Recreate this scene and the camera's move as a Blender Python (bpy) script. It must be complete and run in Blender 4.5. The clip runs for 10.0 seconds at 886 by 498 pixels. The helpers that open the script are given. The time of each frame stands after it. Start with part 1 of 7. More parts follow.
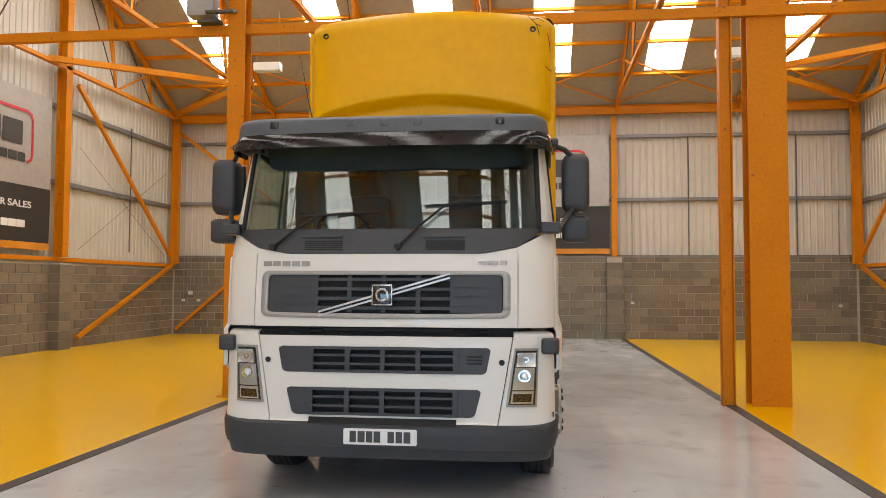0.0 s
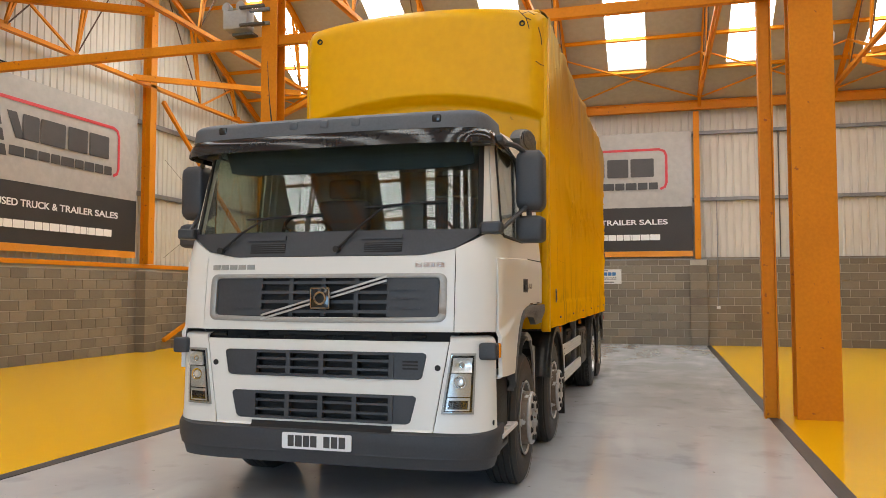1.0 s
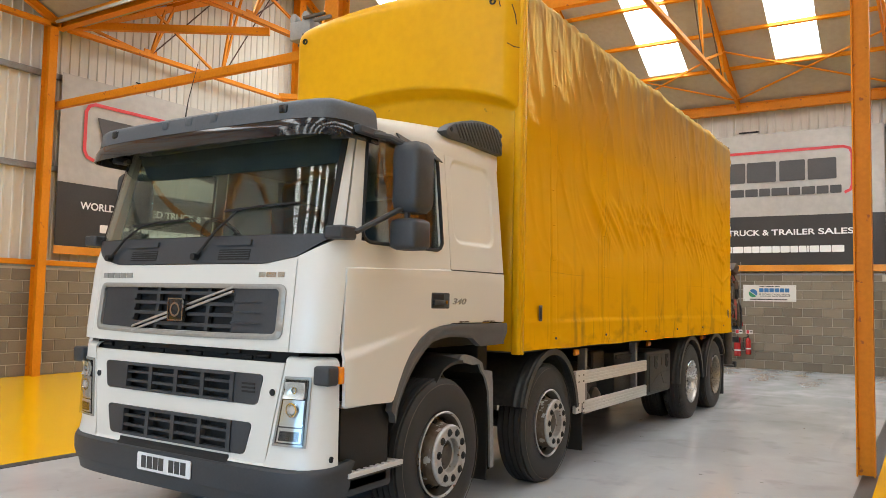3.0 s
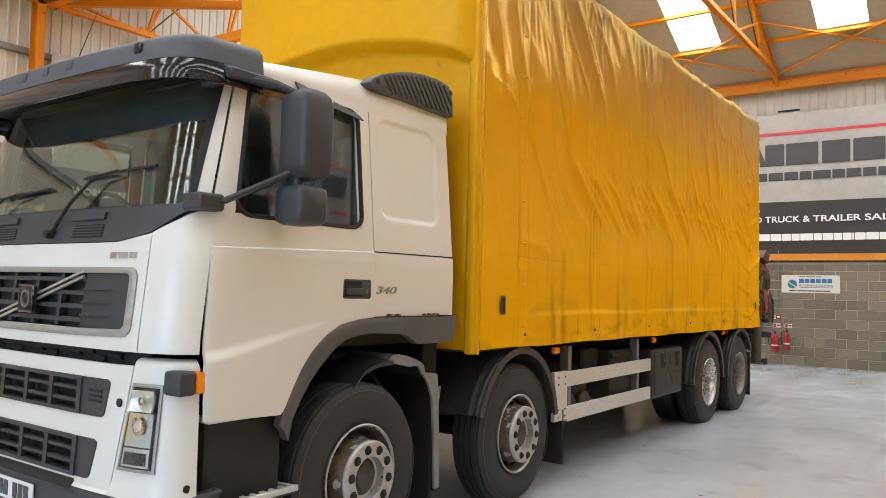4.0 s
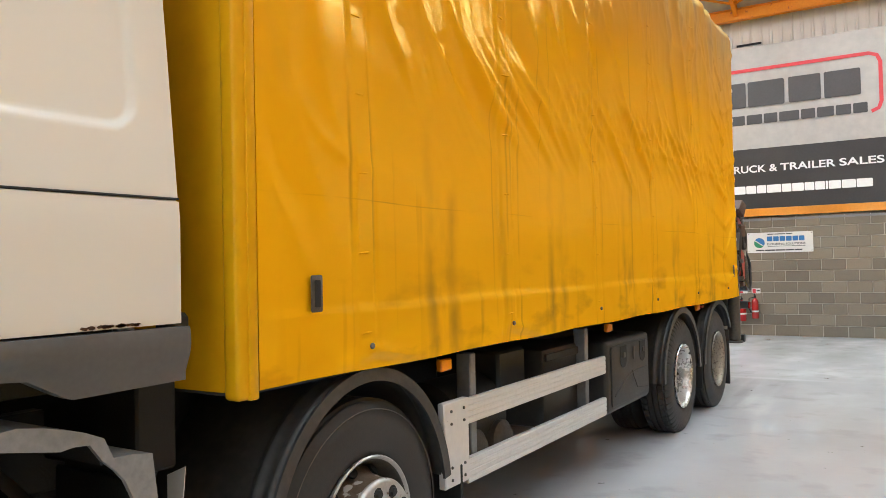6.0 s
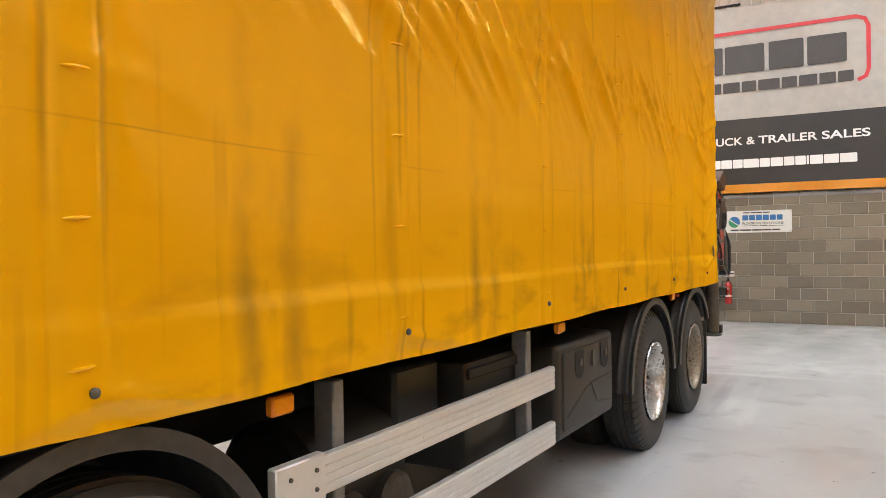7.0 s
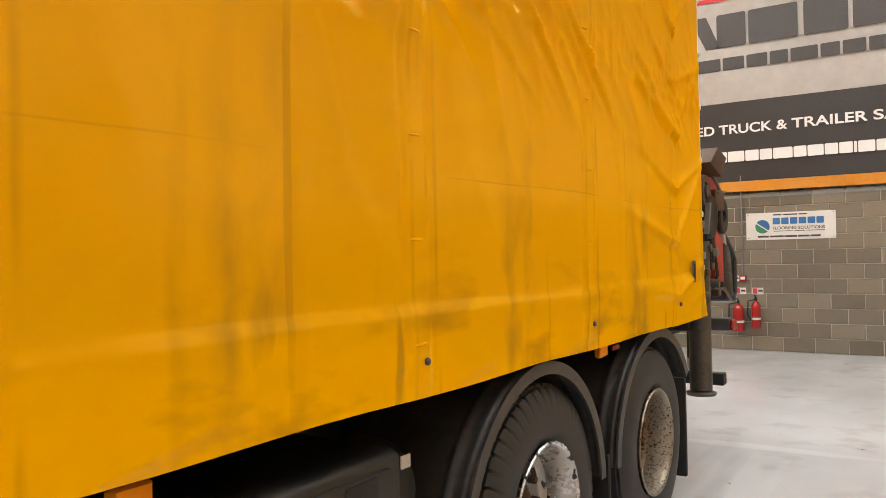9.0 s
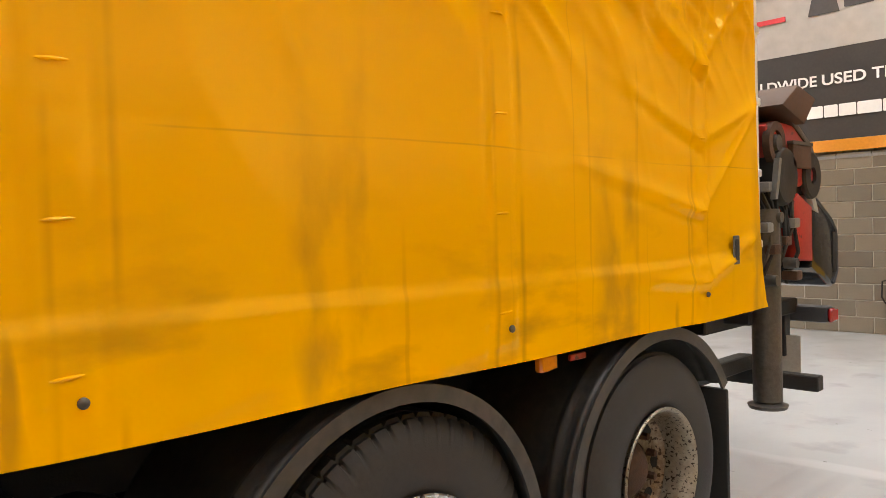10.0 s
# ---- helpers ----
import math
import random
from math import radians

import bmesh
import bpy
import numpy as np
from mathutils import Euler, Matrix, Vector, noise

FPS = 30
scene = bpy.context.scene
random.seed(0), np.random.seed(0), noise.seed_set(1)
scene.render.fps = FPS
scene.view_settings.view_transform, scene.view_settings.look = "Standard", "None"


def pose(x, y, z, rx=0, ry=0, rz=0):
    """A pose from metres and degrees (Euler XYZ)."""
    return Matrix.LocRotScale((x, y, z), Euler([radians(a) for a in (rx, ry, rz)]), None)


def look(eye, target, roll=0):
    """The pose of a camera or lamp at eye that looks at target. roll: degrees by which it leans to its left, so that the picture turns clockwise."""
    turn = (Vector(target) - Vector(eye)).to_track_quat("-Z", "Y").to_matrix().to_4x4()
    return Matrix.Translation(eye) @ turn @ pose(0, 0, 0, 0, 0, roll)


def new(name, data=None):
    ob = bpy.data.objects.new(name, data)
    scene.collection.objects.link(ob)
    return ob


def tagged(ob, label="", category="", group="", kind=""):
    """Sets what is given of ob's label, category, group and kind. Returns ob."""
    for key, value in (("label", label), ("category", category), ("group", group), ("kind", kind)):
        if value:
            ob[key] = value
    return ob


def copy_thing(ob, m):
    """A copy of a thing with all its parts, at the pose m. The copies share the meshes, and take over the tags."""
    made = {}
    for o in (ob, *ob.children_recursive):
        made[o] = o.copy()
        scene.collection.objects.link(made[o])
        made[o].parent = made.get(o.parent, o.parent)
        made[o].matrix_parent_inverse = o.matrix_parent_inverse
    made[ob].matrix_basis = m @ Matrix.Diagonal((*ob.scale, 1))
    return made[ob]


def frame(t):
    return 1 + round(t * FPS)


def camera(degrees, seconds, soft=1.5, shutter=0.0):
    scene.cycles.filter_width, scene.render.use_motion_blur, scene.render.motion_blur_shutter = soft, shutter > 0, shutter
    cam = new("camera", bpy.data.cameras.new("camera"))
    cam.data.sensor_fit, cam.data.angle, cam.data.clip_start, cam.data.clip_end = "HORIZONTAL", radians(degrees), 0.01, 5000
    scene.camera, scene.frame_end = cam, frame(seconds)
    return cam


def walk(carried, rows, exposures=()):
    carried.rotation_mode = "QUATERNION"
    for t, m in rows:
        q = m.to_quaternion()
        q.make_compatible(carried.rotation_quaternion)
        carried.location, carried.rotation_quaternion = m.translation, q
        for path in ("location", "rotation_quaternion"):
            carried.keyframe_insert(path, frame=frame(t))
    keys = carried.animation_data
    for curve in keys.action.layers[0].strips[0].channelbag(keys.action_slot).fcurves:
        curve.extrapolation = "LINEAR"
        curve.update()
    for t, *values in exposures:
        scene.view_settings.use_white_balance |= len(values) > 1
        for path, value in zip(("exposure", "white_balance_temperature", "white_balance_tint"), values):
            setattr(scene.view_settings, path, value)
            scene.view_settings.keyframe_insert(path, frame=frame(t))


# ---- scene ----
cam = camera(59.9, 10.0, soft=0.6)
PATH = [
    (0, (1.078, -5.389, 1.573), (0.84, -3.405, 1.666), 0.2),
    (0.5, (1.66, -5.234, 1.566), (1.282, -3.272, 1.662), 0.1),
    (1, (2.283, -4.998, 1.558), (1.747, -3.074, 1.664), 0.0),
    (1.5, (2.897, -4.714, 1.572), (2.196, -2.845, 1.695), 0.1),
    (2, (3.449, -4.34, 1.571), (2.595, -2.536, 1.705), 0.5),
    (2.2, (3.632, -4.153, 1.575), (2.724, -2.376, 1.712), 0.6),
    (3.5, (4.256, -2.73, 1.606), (3.123, -1.086, 1.723), 1.5),
    (4, (4.217, -2.072, 1.602), (3.051, -0.451, 1.707), 1.4),
    (4.5, (3.986, -1.414, 1.596), (2.819, 0.207, 1.695), 0.9),
    (5, (3.726, -0.721, 1.583), (2.583, 0.918, 1.679), 0.0),
    (5.5, (3.406, -0.069, 1.583), (2.309, 1.601, 1.661), -0.6),
    (5.7, (3.324, 0.205, 1.591), (2.243, 1.886, 1.664), -0.9),
    (6.8, (2.858, 1.69, 1.585), (1.847, 3.415, 1.542), -1.1),
    (7, (2.779, 2.014, 1.585), (1.784, 3.749, 1.573), -0.8),
    (7.5, (2.629, 2.759, 1.613), (1.647, 4.499, 1.701), -1.1),
    (8, (2.606, 3.527, 1.611), (1.608, 5.257, 1.713), -1.4),
    (8.5, (2.582, 4.303, 1.605), (1.55, 6.015, 1.668), -1.2),
    (9, (2.64, 5.048, 1.603), (1.546, 6.722, 1.618), -1.2),
    (9.5, (2.755, 5.769, 1.603), (1.55, 7.364, 1.565), -1.4),
    (10, (2.925, 6.437, 1.612), (1.5, 7.84, 1.556), -1.7),
]
EXPOSURES = [(0, -.76, 6950, 11), (1, -.70, 6650, 9), (2, -.54, 6450, 7), (3.5, -.38, 6150, 5), (5, -.13, 5800, 3), (5.5, -.10, 5800, 3), (7, -.20, 6300, 8),
             (7.5, -.38, 6400, 8), (8.5, -.22, 6700, 10), (9, -.24, 6800, 10), (10, -.20, 6800, 10)]
walk(cam, [(t, look(eye, target, roll)) for t, eye, target, roll in PATH], EXPOSURES)

# ---- light ----
world = bpy.data.worlds.new("world")
scene.world = world
world.use_nodes = True
wn = world.node_tree.nodes
sky = wn.new("ShaderNodeTexSky")
sky.sky_type, sky.sun_disc = "NISHITA", False
sky.sun_elevation, sky.sun_rotation = radians(45), radians(160)
world.node_tree.links.new(sky.outputs[0], wn["Background"].inputs[0])
wn["Background"].inputs[1].default_value = 0.1
SKYLIGHT = 8.0
# cool daylight fill added out of view, in an assumed open south loading door
fill_light = bpy.data.lights.new("door_daylight", "AREA")
fill_light.shape, fill_light.size, fill_light.size_y = "RECTANGLE", 6.2, 3.9
fill_light.energy, fill_light.color = 1400, (0.36, 0.65, 1.0)
fill_lamp = new("door_daylight", fill_light)
fill_lamp.matrix_world = look((0, -20.28, 2.95), (0, 0, 2.95))


# ---- materials ----
def node_material(name):
    m = bpy.data.materials.new(name)
    m.use_nodes = True
    return m, m.node_tree.nodes, m.node_tree.links, m.node_tree.nodes["Principled BSDF"]


def surface(name, c1, c2, rough=(0.4, 0.6), metal=0.0, s1=2.0, s2=30.0, bump=0.15, bscale=120.0, stretch=(1, 1, 1),
            vary=0.0, coat=0.0, spots=None, sharp=(0.35, 0.65), spec=0.5):
    """Two scales of colour variation, roughness variation and fine relief; spots: (colour, scale, threshold)."""
    m, n, l, p = node_material(name)
    tc = n.new("ShaderNodeTexCoord")
    mp = n.new("ShaderNodeMapping")
    mp.inputs["Scale"].default_value = stretch
    l.new(tc.outputs["Object"], mp.inputs[0])
    big, fine = n.new("ShaderNodeTexNoise"), n.new("ShaderNodeTexNoise")
    big.inputs["Scale"].default_value, big.inputs["Detail"].default_value = s1, 6
    fine.inputs["Scale"].default_value, fine.inputs["Detail"].default_value = s2, 4
    l.new(mp.outputs[0], big.inputs["Vector"]), l.new(mp.outputs[0], fine.inputs["Vector"])
    add = n.new("ShaderNodeMath")
    add.operation = "MULTIPLY_ADD"
    l.new(fine.outputs[0], add.inputs[0])
    add.inputs[1].default_value = 0.5
    sc = n.new("ShaderNodeMath")
    sc.operation, sc.inputs[1].default_value = "MULTIPLY", 0.5
    l.new(big.outputs[0], sc.inputs[0]), l.new(sc.outputs[0], add.inputs[2])
    fac = n.new("ShaderNodeMapRange")
    fac.inputs["From Min"].default_value, fac.inputs["From Max"].default_value = sharp
    l.new(add.outputs[0], fac.inputs["Value"])
    mix = n.new("ShaderNodeMix")
    mix.data_type = "RGBA"
    mix.inputs["A"].default_value, mix.inputs["B"].default_value = (*c1, 1), (*c2, 1)
    l.new(fac.outputs[0], mix.inputs["Factor"])
    out = mix.outputs["Result"]
    if vary:
        info = n.new("ShaderNodeObjectInfo")
        hsv = n.new("ShaderNodeHueSaturation")
        vr = n.new("ShaderNodeMapRange")
        vr.inputs["To Min"].default_value, vr.inputs["To Max"].default_value = 1 - vary, 1 + vary
        geo = n.new("ShaderNodeNewGeometry")
        sm = n.new("ShaderNodeMath")
        sm.operation = "ADD"
        fr = n.new("ShaderNodeMath")
        fr.operation = "FRACT"
        l.new(info.outputs["Random"], sm.inputs[0]), l.new(geo.outputs["Random Per Island"], sm.inputs[1])
        l.new(sm.outputs[0], fr.inputs[0]), l.new(fr.outputs[0], vr.inputs["Value"])
        l.new(vr.outputs[0], hsv.inputs["Value"]), l.new(out, hsv.inputs["Color"])
        out = hsv.outputs[0]
    if spots:
        sn = n.new("ShaderNodeTexNoise")
        sn.inputs["Scale"].default_value, sn.inputs["Detail"].default_value = spots[1], 3
        l.new(mp.outputs[0], sn.inputs["Vector"])
        sr = n.new("ShaderNodeMapRange")
        sr.inputs["From Min"].default_value, sr.inputs["From Max"].default_value = spots[2], spots[2] + 0.04
        l.new(sn.outputs[0], sr.inputs["Value"])
        sm2 = n.new("ShaderNodeMix")
        sm2.data_type = "RGBA"
        sm2.inputs["B"].default_value = (*spots[0], 1)
        l.new(sr.outputs[0], sm2.inputs["Factor"]), l.new(out, sm2.inputs["A"])
        out = sm2.outputs["Result"]
    l.new(out, p.inputs["Base Color"])
    rr = n.new("ShaderNodeMapRange")
    rr.inputs["To Min"].default_value, rr.inputs["To Max"].default_value = rough
    l.new(add.outputs[0], rr.inputs["Value"]), l.new(rr.outputs[0], p.inputs["Roughness"])
    p.inputs["Metallic"].default_value, p.inputs["Coat Weight"].default_value = metal, coat
    p.inputs["Coat Roughness"].default_value = 0.08
    p.inputs["Specular IOR Level"].default_value = spec
    if bump:
        bn = n.new("ShaderNodeTexNoise")
        bn.inputs["Scale"].default_value, bn.inputs["Detail"].default_value = bscale, 4
        l.new(mp.outputs[0], bn.inputs["Vector"])
        bp = n.new("ShaderNodeBump")
        bp.inputs["Strength"].default_value, bp.inputs["Distance"].default_value = bump, 0.01
        l.new(bn.outputs[0], bp.inputs["Height"]), l.new(bp.outputs[0], p.inputs["Normal"])
    return m


def glass(name, tint, rough=0.0, gloss=0.055):
    """Tinted pane: see-through, with a mirror gloss that grows towards the grazing view."""
    m, n, l, p = node_material(name)
    tr, gl, fr, mx = (n.new("ShaderNode" + k) for k in ("BsdfTransparent", "BsdfGlossy", "LayerWeight", "MixShader"))
    tr.inputs[0].default_value = (*tint, 1)
    gl.inputs["Roughness"].default_value = rough
    fr.inputs[0].default_value = 0.5
    pw, ad = n.new("ShaderNodeMath"), n.new("ShaderNodeMath")
    pw.operation, pw.inputs[1].default_value = "POWER", 4.0
    ad.operation, ad.inputs[1].default_value, ad.inputs[2].default_value = "MULTIPLY_ADD", 1 - gloss, gloss
    l.new(fr.outputs["Facing"], pw.inputs[0]), l.new(pw.outputs[0], ad.inputs[0])
    l.new(ad.outputs[0], mx.inputs[0]), l.new(tr.outputs[0], mx.inputs[1]), l.new(gl.outputs[0], mx.inputs[2])
    l.new(mx.outputs[0], n["Material Output"].inputs[0])
    return m


def glowing(name, colour, strength):
    m, n, l, p = node_material(name)
    p.inputs["Base Color"].default_value = (0.8, 0.8, 0.8, 1)
    p.inputs["Emission Color"].default_value, p.inputs["Emission Strength"].default_value = (*colour, 1), strength
    return m


M = dict(
    white_paint=surface("white_paint", (0.715, 0.70, 0.66), (0.705, 0.69, 0.65), (0.36, 0.40), s1=0.6, s2=3, sharp=(0.1, 0.9), bump=0.0, coat=0.15, spots=((0.42, 0.37, 0.29), 26, 0.80)),
    dark_plastic=surface("dark_plastic", (0.032, 0.035, 0.041), (0.043, 0.046, 0.053), (0.42, 0.58), s1=3, s2=60, bump=0.12, bscale=500),
    grey_plastic=surface("grey_plastic", (0.070, 0.079, 0.092), (0.092, 0.101, 0.115), (0.45, 0.6), s1=3, s2=60, bump=0.1, bscale=500),
    visor=surface("visor", (0.012, 0.012, 0.014), (0.02, 0.02, 0.022), (0.07, 0.13), s1=3, s2=60, bump=0),
    black=surface("black_inside", (0.008, 0.008, 0.009), (0.014, 0.013, 0.013), (0.6, 0.85), s1=3, s2=40, bump=0.2),
    chassis=surface("chassis_black", (0.008, 0.008, 0.008), (0.017, 0.0155, 0.014), (0.5, 0.8), s1=4, s2=40, bump=0.2, bscale=90),
    rubber=surface("tyre_rubber", (0.022, 0.022, 0.0225), (0.036, 0.035, 0.034), (0.5, 0.75), s1=4, s2=60, bump=0.15, bscale=200),
    fender=surface("mudguard_plastic", (0.014, 0.0138, 0.0135), (0.028, 0.0265, 0.024), (0.35, 0.6), s1=4, s2=30, bump=0.1, bscale=200),
    guard_plastic=surface("dusty_guard_plastic", (0.030, 0.030, 0.031), (0.062, 0.058, 0.052), (0.35, 0.6), s1=3, s2=25, bump=0.1, bscale=200, sharp=(0.4, 0.62)),
    fender_grey=surface("weathered_plastic", (0.19, 0.19, 0.195), (0.27, 0.27, 0.275), (0.5, 0.7), s1=6, s2=40, bump=0.15),
    brown_rim=surface("brown_rim", (0.13, 0.092, 0.062), (0.22, 0.17, 0.125), (0.35, 0.55), 0.4, s1=7, s2=40, bump=0.15, spots=((0.55, 0.54, 0.51), 16, 0.60)),
    worn_rim=surface("worn_rim", (0.5, 0.5, 0.49), (0.38, 0.37, 0.35), (0.22, 0.4), 0.75, s1=5, s2=40, bump=0.1, spots=((0.03, 0.024, 0.02), 13, 0.60)),
    rusty_barrel=surface("rusty_barrel", (0.36, 0.33, 0.27), (0.25, 0.215, 0.165), (0.25, 0.45), 0.55, s1=7, s2=45, bump=0.2, spots=((0.035, 0.024, 0.016), 75, 0.58)),
    worn_barrel=surface("worn_barrel", (0.62, 0.62, 0.61), (0.55, 0.55, 0.54), (0.2, 0.35), 0.7, s1=5, s2=40, bump=0.05, spots=((0.022, 0.019, 0.017), 17, 0.60)),
    rusty_rim=surface("rusty_rim", (0.30, 0.25, 0.18), (0.15, 0.095, 0.055), (0.3, 0.55), 0.6, s1=7, s2=45, bump=0.25, spots=((0.05, 0.03, 0.018), 38, 0.56)),
    ring_silver=surface("hub_ring_silver", (0.52, 0.52, 0.51), (0.40, 0.395, 0.385), (0.28, 0.42), 0.45, s1=9, s2=50, bump=0.08, spots=((0.16, 0.10, 0.06), 24, 0.63)),
    dust=surface("tyre_dust", (0.15, 0.13, 0.105), (0.09, 0.08, 0.07), (0.7, 0.9), s1=9, s2=60, bump=0.05),
    arch_plastic=surface("arch_plastic", (0.080, 0.080, 0.083), (0.100, 0.099, 0.100), (0.42, 0.58), s1=3, s2=50, bump=0.12, bscale=420),
    deflector=surface("deflector_plastic", (0.055, 0.058, 0.064), (0.075, 0.078, 0.084), (0.4, 0.55), s1=4, s2=50, bump=0.08, bscale=300),
    trim=surface("grille_trim", (0.30, 0.29, 0.27), (0.36, 0.35, 0.33), (0.35, 0.5), 0.3, s1=3, s2=60, bump=0.05),
    strip=surface("satin_strip", (0.42, 0.41, 0.39), (0.50, 0.49, 0.47), (0.3, 0.4), 0.6, s1=3, s2=60, bump=0.03),
    chrome=surface("chrome", (0.75, 0.75, 0.76), (0.65, 0.65, 0.66), (0.06, 0.16), 1.0, s1=6, s2=60, bump=0.02),
    alu=surface("aluminium", (0.63, 0.63, 0.625), (0.70, 0.70, 0.69), (0.32, 0.42), 0.35, s1=1.5, s2=30, bump=0.0, spots=((0.25, 0.24, 0.22), 30, 0.74)),
    amber=surface("amber_lens", (0.9, 0.28, 0.01), (0.8, 0.22, 0.01), (0.1, 0.2), s1=5, s2=60, bump=0.02, coat=0.5),
    red=surface("red_paint", (0.42, 0.03, 0.02), (0.34, 0.025, 0.018), (0.3, 0.45), s1=5, s2=50, bump=0.05, spots=((0.1, 0.02, 0.015), 14, 0.64)),
    extinguisher=surface("extinguisher_red", (0.38, 0.014, 0.014), (0.32, 0.012, 0.012), (0.2, 0.3), s1=5, s2=50, bump=0.02, coat=0.4),
    rust=surface("rusty_steel", (0.06, 0.034, 0.023), (0.11, 0.058, 0.036), (0.5, 0.8), 0.3, s1=6, s2=40, bump=0.3),
    oily=surface("oily_steel", (0.06, 0.054, 0.047), (0.11, 0.10, 0.088), (0.35, 0.6), 0.3, s1=6, s2=40, bump=0.2),
    orange=surface("orange_steel_paint", (0.66, 0.235, 0.006), (0.56, 0.19, 0.005), (0.4, 0.6), spec=0.2, s1=1.2, s2=25, bump=0.06, bscale=60, spots=((0.34, 0.11, 0.02), 9, 0.68)),
    rail=surface("galvanised_rail", (0.20, 0.20, 0.205), (0.28, 0.28, 0.28), (0.4, 0.6), 0.5, s1=3, s2=40, bump=0.08),
    cladding=surface("cladding", (0.58, 0.55, 0.49), (0.52, 0.485, 0.425), (0.4, 0.55), s1=0.5, s2=8, bump=0.03, stretch=(1, 1, 0.3)),
    ceiling=surface("roof_lining", (0.40, 0.365, 0.31), (0.345, 0.315, 0.265), (0.6, 0.8), s1=0.5, s2=8, bump=0.05),
    block=surface("concrete_block", (0.205, 0.172, 0.128), (0.15, 0.126, 0.094), (0.75, 0.95), s1=2.2, s2=70, bump=0.45, bscale=130, vary=0.22),
    mortar=surface("mortar", (0.47, 0.43, 0.365), (0.39, 0.355, 0.30), (0.8, 0.95), s1=4, s2=60, bump=0.3, bscale=150),
    yellow_floor=surface("yellow_floor", (0.92, 0.51, 0.001), (0.89, 0.485, 0.001), (0.14, 0.22), spec=0.4, s1=0.5, s2=6, bump=0.0),
    line=surface("black_line", (0.035, 0.033, 0.032), (0.06, 0.056, 0.052), (0.4, 0.6), s1=4, s2=40, bump=0.1),
    grp=surface("yellow_moulding", (0.74, 0.39, 0.001), (0.67, 0.345, 0.001), (0.30, 0.40), spec=0.22, s1=1.0, s2=12, bump=0.03, bscale=14, spots=((0.30, 0.17, 0.02), 7, 0.74)),
    banner=surface("silver_banner", (0.44, 0.42, 0.395), (0.36, 0.345, 0.325), (0.35, 0.5), 0.15, s1=1.0, s2=20, bump=0.05, stretch=(0.3, 0.3, 9)),
    banner_black=surface("banner_black", (0.024, 0.021, 0.02), (0.034, 0.03, 0.028), (0.4, 0.55), s1=2, s2=30, bump=0.03),
    banner_orange=surface("banner_orange", (0.66, 0.27, 0.02), (0.55, 0.21, 0.015), (0.4, 0.55), s1=2, s2=30, bump=0.05),
    print_dark=surface("dark_print", (0.045, 0.043, 0.043), (0.06, 0.056, 0.056), (0.4, 0.5), s1=2, s2=30, bump=0),
    print_white=surface("white_print", (0.80, 0.80, 0.80), (0.75, 0.75, 0.75), (0.4, 0.5), s1=2, s2=30, bump=0),
    print_red=surface("red_print", (0.62, 0.045, 0.06), (0.56, 0.04, 0.05), (0.4, 0.5), s1=2, s2=30, bump=0),
    print_blue=surface("blue_print", (0.03, 0.16, 0.42), (0.03, 0.14, 0.36), (0.4, 0.5), s1=2, s2=30, bump=0),
    print_green=surface("green_print", (0.03, 0.25, 0.12), (0.03, 0.22, 0.1), (0.4, 0.5), s1=2, s2=30, bump=0),
    sign=surface("sign_white", (0.72, 0.71, 0.67), (0.66, 0.65, 0.62), (0.3, 0.45), s1=2, s2=30, bump=0),
    cream=surface("cream_enamel", (0.62, 0.60, 0.54), (0.56, 0.54, 0.48), (0.35, 0.5), s1=3, s2=30, bump=0.02),
    box_grey=surface("box_grey", (0.36, 0.36, 0.35), (0.30, 0.30, 0.29), (0.4, 0.55), s1=3, s2=30, bump=0.03),
    fabric=surface("seat_fabric", (0.05, 0.05, 0.055), (0.09, 0.09, 0.095), (0.8, 0.95), s1=5, s2=90, bump=0.3, bscale=300),
    interior=surface("cab_lining", (0.19, 0.195, 0.18), (0.24, 0.245, 0.225), (0.7, 0.9), s1=5, s2=60, bump=0.1),
    lining=surface("pale_cab_lining", (0.27, 0.275, 0.25), (0.33, 0.335, 0.305), (0.7, 0.9), s1=5, s2=60, bump=0.0),
    reflector=surface("lamp_reflector", (0.80, 0.80, 0.80), (0.72, 0.72, 0.72), (0.12, 0.24), 0.6, s1=8, s2=60, bump=0.0),
    windscreen=glass("windscreen_glass", (0.86, 0.93, 0.89)),
    side_glass=glass("side_glass", (0.76, 0.82, 0.78), 0.0, 0.12),
    lens=glass("lamp_lens", (0.92, 0.93, 0.93)),
    skylight=glowing("skylight_sheet", (0.94, 0.985, 1.0), SKYLIGHT),
    # sheets of the north bay, glowing 1.8 times as strong
    skylight_clean=glowing("bright_skylight_sheet", (0.94, 0.985, 1.0), SKYLIGHT * 1.8),
)


